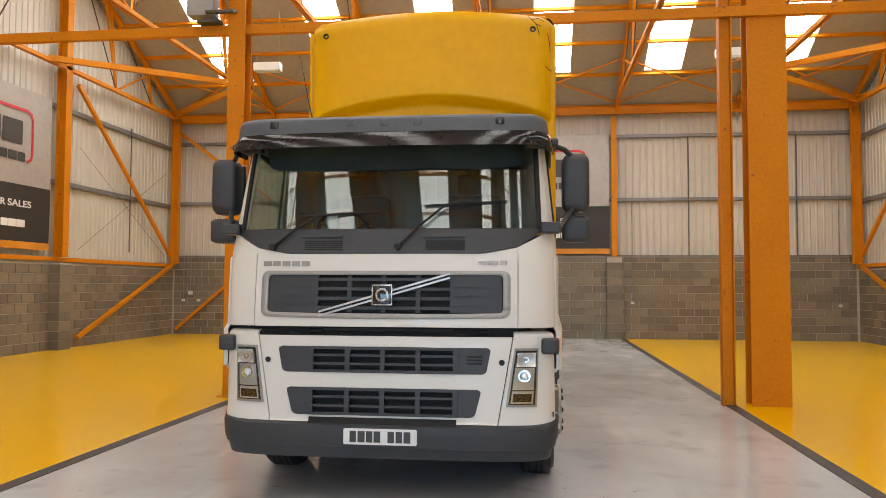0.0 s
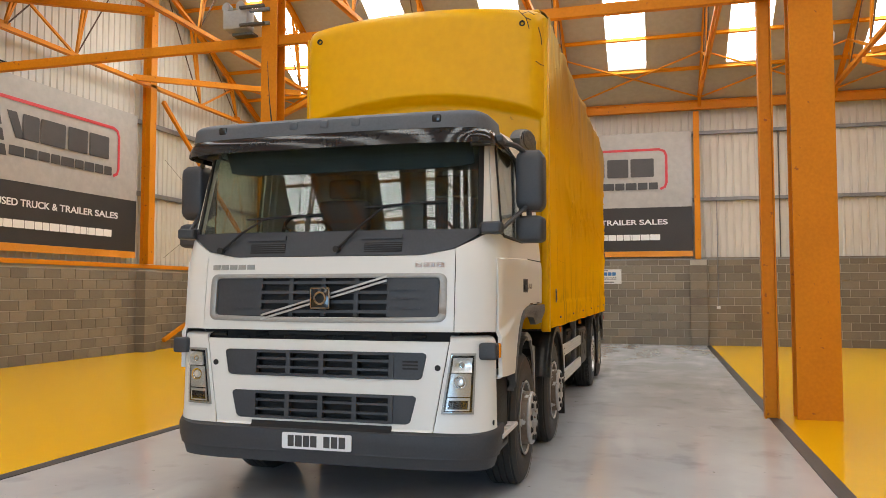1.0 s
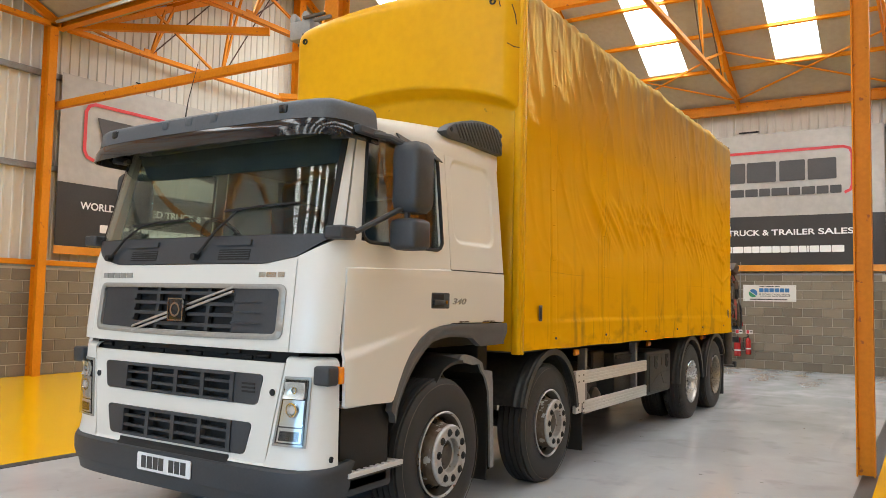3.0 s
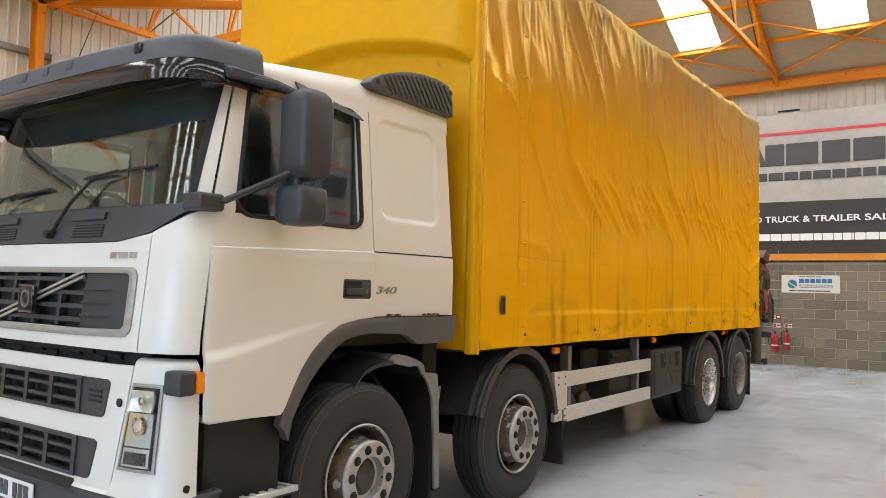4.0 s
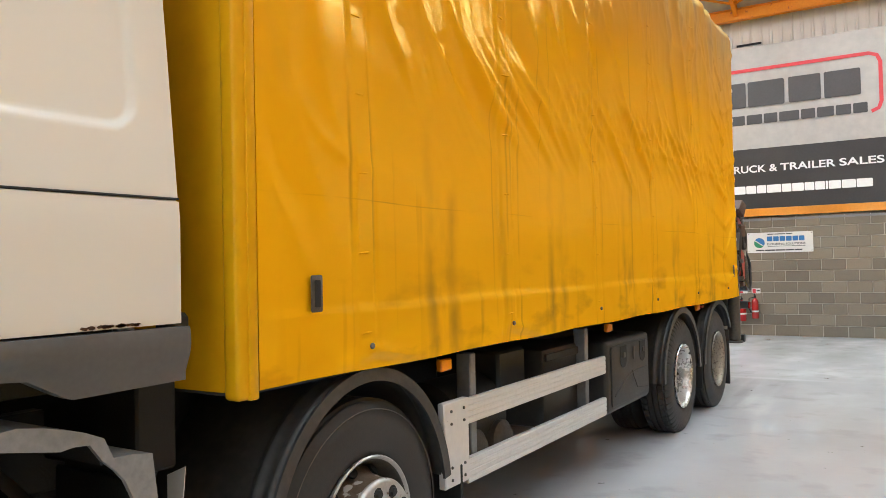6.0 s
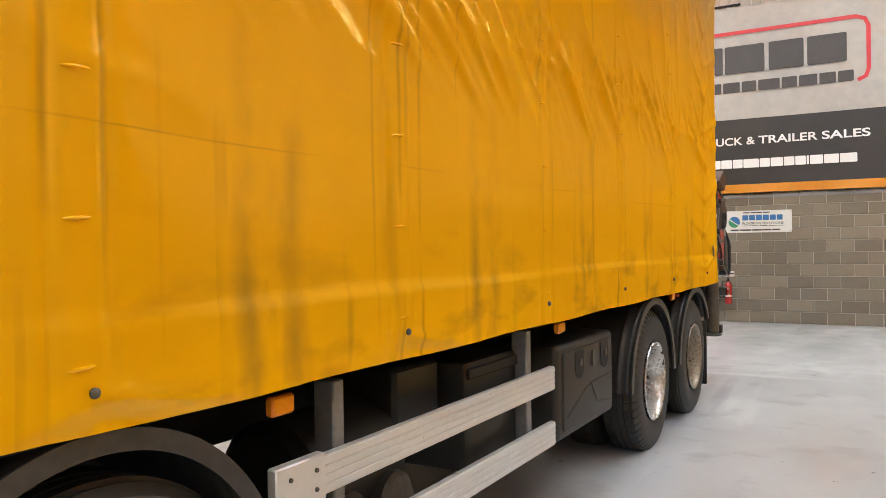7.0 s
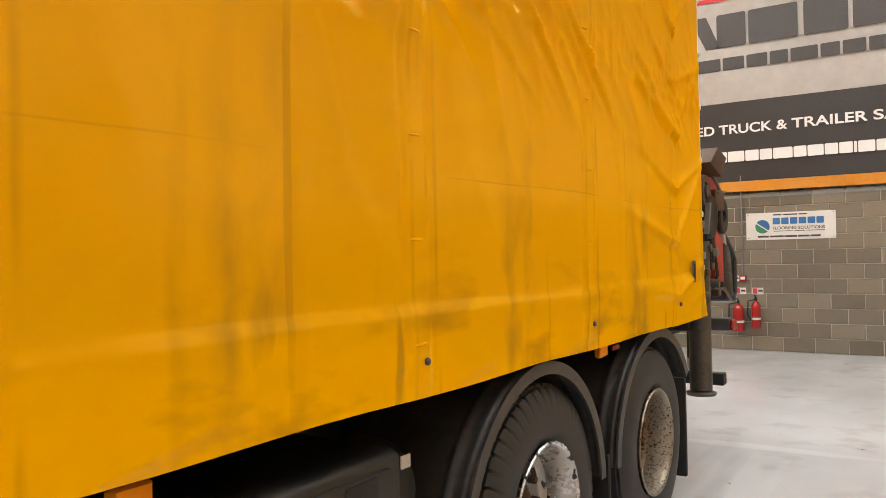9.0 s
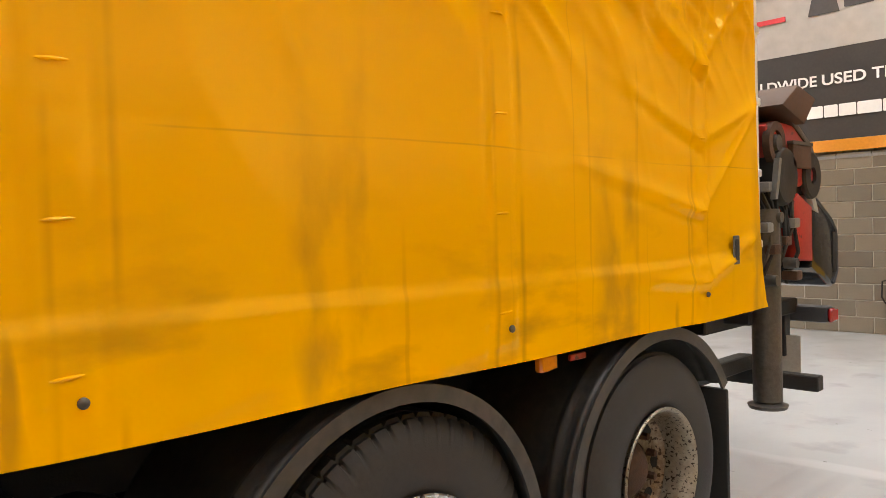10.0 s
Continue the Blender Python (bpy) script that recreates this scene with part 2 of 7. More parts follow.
def curtain_material():
    m, n, l, p = node_material("curtain_vinyl")
    tc = n.new("ShaderNodeTexCoord")

    def noise(scale, stretch, detail=5, turn=0.0):
        mp = n.new("ShaderNodeMapping")
        mp.inputs["Scale"].default_value, mp.inputs["Rotation"].default_value = stretch, (radians(turn), 0, 0)
        l.new(tc.outputs["Object"], mp.inputs[0])
        t = n.new("ShaderNodeTexNoise")
        t.inputs["Scale"].default_value, t.inputs["Detail"].default_value = scale, detail
        l.new(mp.outputs[0], t.inputs["Vector"])
        return t.outputs[0]

    def ramp(v, a, b, lo=0.0, hi=1.0):
        r = n.new("ShaderNodeMapRange")
        r.inputs["From Min"].default_value, r.inputs["From Max"].default_value = a, b
        r.inputs["To Min"].default_value, r.inputs["To Max"].default_value = lo, hi
        l.new(v, r.inputs["Value"])
        return r.outputs[0]

    def mix(f, a, b):
        x = n.new("ShaderNodeMix")
        x.data_type = "RGBA"
        l.new(f, x.inputs["Factor"])
        for k, c in (("A", a), ("B", b)):
            if isinstance(c, tuple):
                x.inputs[k].default_value = (*c, 1)
            else:
                l.new(c, x.inputs[k])
        return x.outputs["Result"]

    def times(a, b):
        x = n.new("ShaderNodeMath")
        x.operation = "MULTIPLY"
        l.new(a, x.inputs[0]), l.new(b, x.inputs[1])
        return x.outputs[0]

    sep = n.new("ShaderNodeSeparateXYZ")
    l.new(tc.outputs["Object"], sep.inputs[0])
    z = sep.outputs[2]
    base = mix(ramp(noise(0.9, (1, 1, 0.5), 2), 0.3, 0.7), (0.875, 0.452, 0.0005), (0.845, 0.428, 0.0005))
    # shading of the upper half put into the colour: darker, browner towards the top
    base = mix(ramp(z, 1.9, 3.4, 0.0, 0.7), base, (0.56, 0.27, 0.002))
    # grimy streaks that run down the sheet, smudges along the hem
    streak = times(ramp(noise(1.0, (1, 4.5, 0.13), 2), 0.58, 0.74), ramp(noise(3.5, (1, 2.5, 0.5), 3), 0.40, 0.62, 0.0, 0.55))
    base = mix(times(streak, ramp(z, 2.7, 1.5, 0.1, 1.0)), base, (0.26, 0.145, 0.010))
    smudge = times(ramp(noise(2.6, (1, 0.8, 2.2), 6), 0.54, 0.72, 0, 0.6), ramp(z, 1.75, 1.25))
    base = mix(smudge, base, (0.24, 0.135, 0.012))
    thin = times(ramp(noise(1.0, (1, 22, 0.2), 1), 0.68, 0.74), ramp(noise(2.0, (1, 1, 0.5), 2), 0.5, 0.6, 0, 0.3))
    base = mix(thin, base, (0.33, 0.18, 0.010))

    def wrapped(start, period):
        """Distance along the sheet from the nearest of a row of places."""
        sub, pp = n.new("ShaderNodeMath"), n.new("ShaderNodeMath")
        sub.operation, sub.inputs[1].default_value = "SUBTRACT", start
        pp.operation, pp.inputs[1].default_value = "PINGPONG", period / 2
        wob = n.new("ShaderNodeMath")
        wob.operation, wob.inputs[1].default_value = "MULTIPLY_ADD", 0.10
        l.new(noise(1.4, (1, 0.6, 1.6), 3), wob.inputs[0]), l.new(sep.outputs[1], wob.inputs[2])
        l.new(wob.outputs[0], sub.inputs[0]), l.new(sub.outputs[0], pp.inputs[0])
        return pp.outputs[0]

    # dark double rub marks where the sheet chafes on the pillars behind it, one in each bay
    rub = wrapped(5.04, 1.336)
    line = times(ramp(rub, 0.03, 0.085), ramp(rub, 0.16, 0.095))
    blotch = times(ramp(rub, 0.17, 0.02), ramp(noise(3.2, (1, 1.6, 0.8), 5), 0.45, 0.68))
    tall = ramp(z, 2.35, 1.45, 0.0, 1.0)
    base = mix(times(times(line, tall), ramp(noise(2.6, (1, 2, 1.1), 6), 0.42, 0.66, 0.0, 0.55)), base, (0.24, 0.15, 0.022))
    base = mix(times(blotch, ramp(z, 2.0, 1.4, 0.0, 0.6)), base, (0.22, 0.14, 0.022))
    # slanting scuffs near the hem
    slant = times(ramp(noise(1.1, (1, 5.5, 1.0), 2, 32), 0.66, 0.72), ramp(z, 1.62, 1.35, 0.0, 0.55))
    base = mix(slant, base, (0.24, 0.14, 0.015))
    # one pencil-thin crease line along the sheet
    dz = n.new("ShaderNodeMath")
    dz.operation, dz.inputs[1].default_value = "MULTIPLY_ADD", 0.07
    l.new(noise(0.6, (1, 1, 0.01), 2), dz.inputs[0]), l.new(z, dz.inputs[2])
    crease = times(ramp(dz.outputs[0], 1.891, 1.894), ramp(dz.outputs[0], 1.899, 1.896))
    base = mix(times(crease, ramp(noise(1.5, (1, 1, 0.1), 4), 0.45, 0.65, 0.0, 0.45)), base, (0.30, 0.16, 0.01))
    # grime along the edges of the seam straps, one every 1.326 m
    wrap = n.new("ShaderNodeMath")
    wrap.operation, wrap.inputs[1].default_value = "PINGPONG", 0.663
    shift = n.new("ShaderNodeMath")
    shift.operation, shift.inputs[1].default_value = "SUBTRACT", 3.04 - 1.326 * 2
    l.new(sep.outputs[1], shift.inputs[0]), l.new(shift.outputs[0], wrap.inputs[0])
    edge = times(ramp(wrap.outputs[0], 0.055, 0.066), ramp(wrap.outputs[0], 0.086, 0.070))
    edge = times(edge, ramp(noise(2.5, (1, 1, 0.8), 4), 0.42, 0.66, 0.02, 0.55))
    base = mix(edge, base, (0.36, 0.19, 0.006))
    # grey dust on the shoulder of the sheet, roof-light sheen mixed into its colour
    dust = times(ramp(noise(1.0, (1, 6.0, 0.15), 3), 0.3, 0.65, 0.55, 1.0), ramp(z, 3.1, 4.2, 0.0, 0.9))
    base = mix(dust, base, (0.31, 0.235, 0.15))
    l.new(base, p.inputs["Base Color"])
    l.new(ramp(noise(2, (1, 1, 0.4), 3), 0.3, 0.7, 0.15, 0.20), p.inputs["Roughness"])
    p.inputs["Specular IOR Level"].default_value = 0.0
    bp = n.new("ShaderNodeBump")
    bp.inputs["Strength"].default_value, bp.inputs["Distance"].default_value = 0.03, 0.004
    l.new(noise(160, (1, 1, 1), 2), bp.inputs["Height"]), l.new(bp.outputs[0], p.inputs["Normal"])
    # thin amber-tinted lacquer on the vinyl
    gloss, coat = n.new("ShaderNodeBsdfGlossy"), n.new("ShaderNodeMixShader")
    gloss.inputs["Color"].default_value, gloss.inputs["Roughness"].default_value = (1.0, 0.76, 0.24, 1), 0.16
    l.new(bp.outputs[0], gloss.inputs["Normal"])
    coat.inputs[0].default_value = 0.13
    l.new(p.outputs[0], coat.inputs[1]), l.new(gloss.outputs[0], coat.inputs[2])
    l.new(coat.outputs[0], [x for x in n if x.type == "OUTPUT_MATERIAL"][0].inputs["Surface"])
    return m


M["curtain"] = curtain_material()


def floor_material():
    """Worn, sealed concrete paint: cloudy patches, pale and dark scuffs, tyre marks along the bay, small chips."""
    m, n, l, p = node_material("grey_floor")
    tc = n.new("ShaderNodeTexCoord")

    def noise(scale, stretch, detail=5, turn=0.0):
        mp = n.new("ShaderNodeMapping")
        mp.inputs["Scale"].default_value, mp.inputs["Rotation"].default_value = stretch, (0, 0, radians(turn))
        l.new(tc.outputs["Object"], mp.inputs[0])
        t = n.new("ShaderNodeTexNoise")
        t.inputs["Scale"].default_value, t.inputs["Detail"].default_value = scale, detail
        l.new(mp.outputs[0], t.inputs["Vector"])
        return t.outputs[0]

    def ramp(v, a, b, lo=0.0, hi=1.0):
        r = n.new("ShaderNodeMapRange")
        r.inputs["From Min"].default_value, r.inputs["From Max"].default_value = a, b
        r.inputs["To Min"].default_value, r.inputs["To Max"].default_value = lo, hi
        l.new(v, r.inputs["Value"])
        return r.outputs[0]

    def mix(f, a, c):
        x = n.new("ShaderNodeMix")
        x.data_type = "RGBA"
        l.new(f, x.inputs["Factor"])
        if isinstance(a, tuple):
            x.inputs["A"].default_value = (*a, 1)
        else:
            l.new(a, x.inputs["A"])
        x.inputs["B"].default_value = (*c, 1)
        return x.outputs["Result"]

    col = mix(ramp(noise(0.55, (1, 0.7, 1), 6), 0.32, 0.68), (0.56, 0.58, 0.61), (0.43, 0.44, 0.455))
    col = mix(ramp(noise(2.2, (1, 1, 1), 7), 0.56, 0.68, 0, 0.5), col, (0.36, 0.365, 0.37))
    col = mix(ramp(noise(1.3, (1, 0.22, 1), 5, 12), 0.60, 0.70, 0, 0.55), col, (0.66, 0.68, 0.70))
    col = mix(ramp(noise(1.6, (1, 0.10, 1), 3, -6), 0.63, 0.72, 0, 0.45), col, (0.27, 0.27, 0.27))
    col = mix(ramp(noise(1.4, (0.14, 1, 1), 4, 20), 0.64, 0.70, 0, 0.5), col, (0.62, 0.64, 0.66))
    col = mix(ramp(noise(9.0, (1, 1, 1), 3), 0.72, 0.75, 0, 0.8), col, (0.17, 0.16, 0.15))
    l.new(col, p.inputs["Base Color"])
    l.new(ramp(noise(1.7, (1, 0.6, 1), 6), 0.3, 0.7, 0.05, 0.24), p.inputs["Roughness"])
    bp = n.new("ShaderNodeBump")
    bp.inputs["Strength"].default_value, bp.inputs["Distance"].default_value = 0.03, 0.01
    l.new(noise(14, (1, 1, 1), 4), bp.inputs["Height"]), l.new(bp.outputs[0], p.inputs["Normal"])
    return m


M["floor"] = floor_material()


# ---- mesh helpers ----
def part(name, bm, material, parent=None, label="", smooth=40):
    """One mesh object out of a bmesh, under its parent."""
    bmesh.ops.recalc_face_normals(bm, faces=bm.faces)
    me = bpy.data.meshes.new(name)
    bm.to_mesh(me)
    bm.free()
    me.materials.append(M[material])
    if smooth:
        me.shade_smooth()
        me.set_sharp_from_angle(angle=radians(smooth))
    ob = new(name, me)
    ob.parent = parent
    return tagged(ob, label)


def thing(name, label, category, at=(0, 0, 0), group="", kind=""):
    ob = new(name)
    ob.location = at
    ob.empty_display_size = 0.1
    return tagged(ob, label, category, group, kind)


def setting(name, bm, material, label, category="building"):
    return tagged(part(name, bm, material), label, category, "", "structure")


def box(x0, x1, y0, y1, z0, z1, bevel=0.0, bm=None, seg=1, m=None):
    """A box, its edges rounded by bevel, added to bm."""
    out = bm or bmesh.new()
    b = bmesh.new()
    bmesh.ops.create_cube(b, size=1)
    for v in b.verts:
        v.co = Vector(((x0 + x1) / 2 + v.co.x * (x1 - x0), (y0 + y1) / 2 + v.co.y * (y1 - y0), (z0 + z1) / 2 + v.co.z * (z1 - z0)))
    if bevel:
        bmesh.ops.bevel(b, geom=b.edges[:], offset=bevel, segments=seg, affect="EDGES", profile=0.5)
    join(out, b, m)
    return out


def join(out, b, m=None):
    """Adds the bmesh b to out."""
    if m is not None:
        bmesh.ops.transform(b, matrix=m, verts=b.verts)
    vs = {v: out.verts.new(v.co) for v in b.verts}
    for f in b.faces:
        out.faces.new([vs[v] for v in f.verts])
    b.free()
    return out


def bar(p0, p1, w, h, bm=None, bevel=0.0, up=(0, 0, 1)):
    """A bar of width w and height h from p0 to p1."""
    out = bm or bmesh.new()
    p0, p1 = Vector(p0), Vector(p1)
    d = (p1 - p0).normalized()
    side = d.cross(Vector(up))
    side = side.normalized() if side.length > 1e-4 else Vector((1, 0, 0))
    top = side.cross(d).normalized()
    m = Matrix((side, d, top)).transposed().to_4x4()
    m.translation = (p0 + p1) / 2
    return box(-w / 2, w / 2, -(p1 - p0).length / 2, (p1 - p0).length / 2, -h / 2, h / 2, bevel, out, 1, m)


def ibeam(p0, p1, w, h, bm=None, up=(0, 0, 1), t=0.012):
    """An I-section from p0 to p1: flanges of width w, depth h along up."""
    out = bm or bmesh.new()
    p0, p1 = Vector(p0), Vector(p1)
    d = (p1 - p0).normalized()
    side = d.cross(Vector(up)).normalized()
    top = side.cross(d).normalized()
    o = top * (h / 2 - t / 2)
    bar(p0 + o, p1 + o, w, t, out, 0, top)
    bar(p0 - o, p1 - o, w, t, out, 0, top)
    bar(p0, p1, t, h - 2 * t, out, 0, top)
    return out


def tube(points, r, seg=8, bm=None):
    """A round tube along points."""
    out = bm or bmesh.new()
    pts = [Vector(p) for p in points]
    rings = []
    for i, p in enumerate(pts):
        d = (pts[min(i + 1, len(pts) - 1)] - pts[max(i - 1, 0)]).normalized()
        a = d.orthogonal().normalized() if i == 0 else (rings[-1][1] - d * rings[-1][1].dot(d)).normalized()
        b = d.cross(a)
        rr = r[i] if isinstance(r, (list, tuple)) else r
        rings.append(([out.verts.new(p + (a * math.cos(k * math.tau / seg) + b * math.sin(k * math.tau / seg)) * rr) for k in range(seg)], a))
    for (r0, _), (r1, _) in zip(rings, rings[1:]):
        for k in range(seg):
            out.faces.new((r0[k], r0[(k + 1) % seg], r1[(k + 1) % seg], r1[k]))
    out.faces.new(rings[0][0][::-1]), out.faces.new(rings[-1][0])
    return out


def lathe(profile, seg=48, bm=None, m=None, closed=False):
    """Turns a profile of (a, r) about the x axis."""
    b = bmesh.new()
    rings = []
    for a, r in profile:
        if r < 1e-5:
            rings.append([b.verts.new((a, 0, 0))])
        else:
            rings.append([b.verts.new((a, r * math.cos(k * math.tau / seg), r * math.sin(k * math.tau / seg))) for k in range(seg)])
    pairs = list(zip(rings, rings[1:])) + ([(rings[-1], rings[0])] if closed else [])
    for r0, r1 in pairs:
        for k in range(seg):
            q = [r0[k % len(r0)], r0[(k + 1) % len(r0)], r1[(k + 1) % len(r1)], r1[k % len(r1)]]
            q = list(dict.fromkeys(q))
            if len(q) > 2:
                b.faces.new(q)
    return join(bm or bmesh.new(), b, m)


def sheet(f, us, vs, bm=None, thick=None):
    """A grid f(u, v, off) over us and vs; with thick = (front, back) offsets it becomes a closed solid."""
    out = bm or bmesh.new()
    fr, bk = thick or (0.0, None)
    a = [[out.verts.new(f(u, v, fr)) for u in us] for v in vs]
    for i in range(len(vs) - 1):
        for j in range(len(us) - 1):
            out.faces.new((a[i][j], a[i][j + 1], a[i + 1][j + 1], a[i + 1][j]))
    if bk is not None:
        b = [[out.verts.new(f(u, v, bk)) for u in us] for v in vs]
        for i in range(len(vs) - 1):
            for j in range(len(us) - 1):
                out.faces.new((b[i][j], b[i + 1][j], b[i + 1][j + 1], b[i][j + 1]))
        edge = [(i, 0) for i in range(len(vs))] + [(len(vs) - 1, j) for j in range(1, len(us))] + \
               [(i, len(us) - 1) for i in range(len(vs) - 2, -1, -1)] + [(0, j) for j in range(len(us) - 2, 0, -1)]
        for (i, j), (k, l) in zip(edge, edge[1:] + edge[:1]):
            out.faces.new((a[i][j], a[k][l], b[k][l], b[i][j]))
    return out


def steps(a, b, n):
    return [a + (b - a) * i / n for i in range(n + 1)]


def lerp_table(table, v):
    xs, ys = zip(*table)
    return float(np.interp(v, xs, ys))


def prism(outline, depth, to, bm=None, bevel=0.0):
    """A flat outline of (u, v) given the thickness depth and laid out by the matrix to (u, v, depth -> x, y, z)."""
    b = bmesh.new()
    f = b.faces.new([b.verts.new((u, v, 0)) for u, v in outline])
    g = bmesh.ops.extrude_face_region(b, geom=[f])
    for v in g["geom"]:
        if isinstance(v, bmesh.types.BMVert):
            v.co.z += depth
    if bevel:
        bmesh.ops.bevel(b, geom=[e for e in b.edges if len({v.co.z for v in e.verts}) == 1 and e.verts[0].co.z > 0], offset=bevel, segments=2, affect="EDGES", profile=0.5)
    return join(bm or bmesh.new(), b, to)


def rounded(u0, u1, v0, v1, r, n=5):
    """The outline of a rounded rectangle."""
    out = []
    for cu, cv, a0 in ((u1 - r, v1 - r, 0), (u0 + r, v1 - r, 90), (u0 + r, v0 + r, 180), (u1 - r, v0 + r, 270)):
        for k in range(n + 1):
            a = radians(a0 + 90 * k / n)
            out.append((cu + r * math.cos(a), cv + r * math.sin(a)))
    return out


def lettering(name, text, size, to, material, parent, label="", width=None, depth=0.003, bold=0.0, slant=0.0):
    """Words as a mesh; width: their length; to: where their lower left corner lies."""
    c = bpy.data.curves.new(name, "FONT")
    c.body, c.size, c.extrude, c.offset, c.shear = text, size, depth, bold, slant
    tmp = bpy.data.objects.new(name, c)
    scene.collection.objects.link(tmp)
    bpy.context.view_layer.update()
    me = bpy.data.meshes.new_from_object(tmp.evaluated_get(bpy.context.evaluated_depsgraph_get()))
    bpy.data.objects.remove(tmp)
    xs = [v.co.x for v in me.vertices]
    k = width / (max(xs) - min(xs)) if width else 1
    for v in me.vertices:
        v.co = to @ Vector(((v.co.x - min(xs)) * k, v.co.y, v.co.z))
    me.materials.clear()
    me.materials.append(M[material])
    me.name = name
    ob = new(name, me)
    ob.parent = parent
    return tagged(ob, label)


def facing(origin, right, up):
    """A matrix whose x runs along right, y along up and z out of the face."""
    r, u = Vector(right).normalized(), Vector(up).normalized()
    m = Matrix((r, u, r.cross(u))).transposed().to_4x4()
    m.translation = origin
    return m


# ---- the hall ----
XL, XR, YB, YF = -10.28, 10.25, 17.81, -20.3
EAVES, PITCH = 6.75, 0.5
BAYS = [(5.1, 17.81), (-20.3, 5.1)]
TRUSS_X = [-10.1, -7.0, -3.5, -0.04, 3.49, 6.95, 10.07]
SKYLIGHT_X = [-7.7, -4.55, -1.53, 1.57, 4.62, 7.87]


def roof_z(y):
    for a, b in BAYS:
        if a <= y <= b:
            return EAVES + PITCH * min(y - a, b - y)
    return EAVES


setting("floor", box(XL - 0.4, XR + 0.4, YF - 0.4, YB + 0.4, -0.25, 0), "floor", "grey polished concrete floor with scuffs and faint stains", "floor")
setting("floor_yellow_west", box(XL, -3.06, YF, YB, 0, 0.004), "yellow_floor", "glossy yellow coated floor bay", "floor")
setting("floor_yellow_east", box(3.70, XR, YF, YB, 0, 0.004), "yellow_floor", "glossy yellow coated floor bay", "floor")
setting("floor_line_west", box(-3.06, -2.925, YF, YB, 0, 0.006), "line", "black line painted along the yellow floor", "floor line")
setting("floor_line_east", box(3.565, 3.70, YF, YB, 0, 0.006), "line", "black line painted along the yellow floor", "floor line")


def ribbed(p0, along, out, length, bottom, top):
    """A ribbed metal sheet wall: ribs run upright; top is a number or a function of the place along the wall."""
    bm = bmesh.new()
    p0, along, out = Vector(p0), Vector(along), Vector(out)
    prof, s = [], 0.0
    while s < length:
        prof += [(s, 0.0), (s + 0.135, 0.0), (s + 0.15, 0.024), (s + 0.185, 0.024)]
        s += 0.2
    prof.append((length, 0.0))
    prof = [q for q in prof if q[0] <= length]
    rows = []
    for s, d in prof:
        q = p0 + along * s + out * d
        h = top(q) if callable(top) else top
        rows.append((bm.verts.new((q.x, q.y, bottom)), bm.verts.new((q.x, q.y, h))))
    for (a, b), (c, d) in zip(rows, rows[1:]):
        bm.faces.new((a, c, d, b))
    g = bmesh.ops.extrude_face_region(bm, geom=bm.faces[:])
    for v in g["geom"]:
        if isinstance(v, bmesh.types.BMVert):
            v.co -= out * 0.05
    return bm


setting("wall_north", box(XL - 0.35, XR + 0.35, YB + 0.012, YB + 0.25, 0, 2.40), "mortar", "grey blockwork wall, mortar joints between the blocks", "wall")
setting("wall_west", box(XL - 0.25, XL - 0.012, YF, YB + 0.012, 0, 2.06), "mortar", "grey blockwork wall, mortar joints between the blocks", "wall")
setting("wall_east", box(XR + 0.012, XR + 0.25, YF, YB + 0.012, 0, 2.06), "mortar", "grey blockwork wall, mortar joints between the blocks", "wall")
# the hall's unseen south end: an assumed open loading door for the fill light
DOOR = (-3.2, 3.2, 5.0)
for k, (x0, x1) in enumerate(((XL - 0.35, DOOR[0]), (DOOR[1], XR + 0.35))):
    setting("wall_south_%d" % (k + 1), box(x0, x1, YF - 0.25, YF - 0.012, 0, 2.40), "mortar", "grey blockwork wall", "wall")
setting("cladding_north", ribbed((XL - 0.3, YB + 0.16, 0), (1, 0, 0), (0, -1, 0), XR - XL + 0.6, 2.40, 6.95), "cladding", "off-white ribbed metal cladding, slightly dusty", "cladding")
for k, (x0, x1, z0) in enumerate(((XL - 0.3, DOOR[0], 2.40), (DOOR[0], DOOR[1], DOOR[2]), (DOOR[1], XR + 0.3, 2.40))):
    setting("cladding_south_%d" % (k + 1), ribbed((x0, YF - 0.16, 0), (1, 0, 0), (0, 1, 0), x1 - x0, z0, 6.95), "cladding", "off-white ribbed metal cladding", "cladding")
setting("cladding_west", ribbed((XL - 0.14, YF - 0.2, 0), (0, 1, 0), (1, 0, 0), YB - YF + 0.4, 2.06, lambda q: roof_z(min(max(q.y, YF), YB)) + 0.1), "cladding", "off-white ribbed metal gable cladding, slightly dusty", "cladding")
setting("cladding_east", ribbed((XR + 0.14, YF - 0.2, 0), (0, 1, 0), (-1, 0, 0), YB - YF + 0.4, 2.06, lambda q: roof_z(min(max(q.y, YF), YB)) + 0.1), "cladding", "off-white ribbed metal gable cladding", "cladding")

# rails behind the cladding, sill channels on the block walls
for k, z in enumerate((4.12, 6.02)):
    setting("cladding_rail_%d" % (k + 1), box(XL, XR, YB + 0.03, YB + 0.125, z - 0.05, z + 0.05, 0.008), "rail", "grey galvanised cladding rail", "rail")
for k, (x0, x1) in enumerate(((XL - 0.12, XL - 0.03), (XR + 0.03, XR + 0.12))):
    for j, z in enumerate((4.0, 5.83)):
        setting("gable_rail_%d" % (2 * k + j + 1), box(x0, x1, YF, YB, z - 0.06, z + 0.06, 0.008), "rail", "grey galvanised cladding rail on the gable", "rail")
setting("trim_west", box(XL - 0.1, XL + 0.04, YF, YB, 2.10, 2.20, 0.006), "orange", "orange steel channel on top of the block wall", "trim")
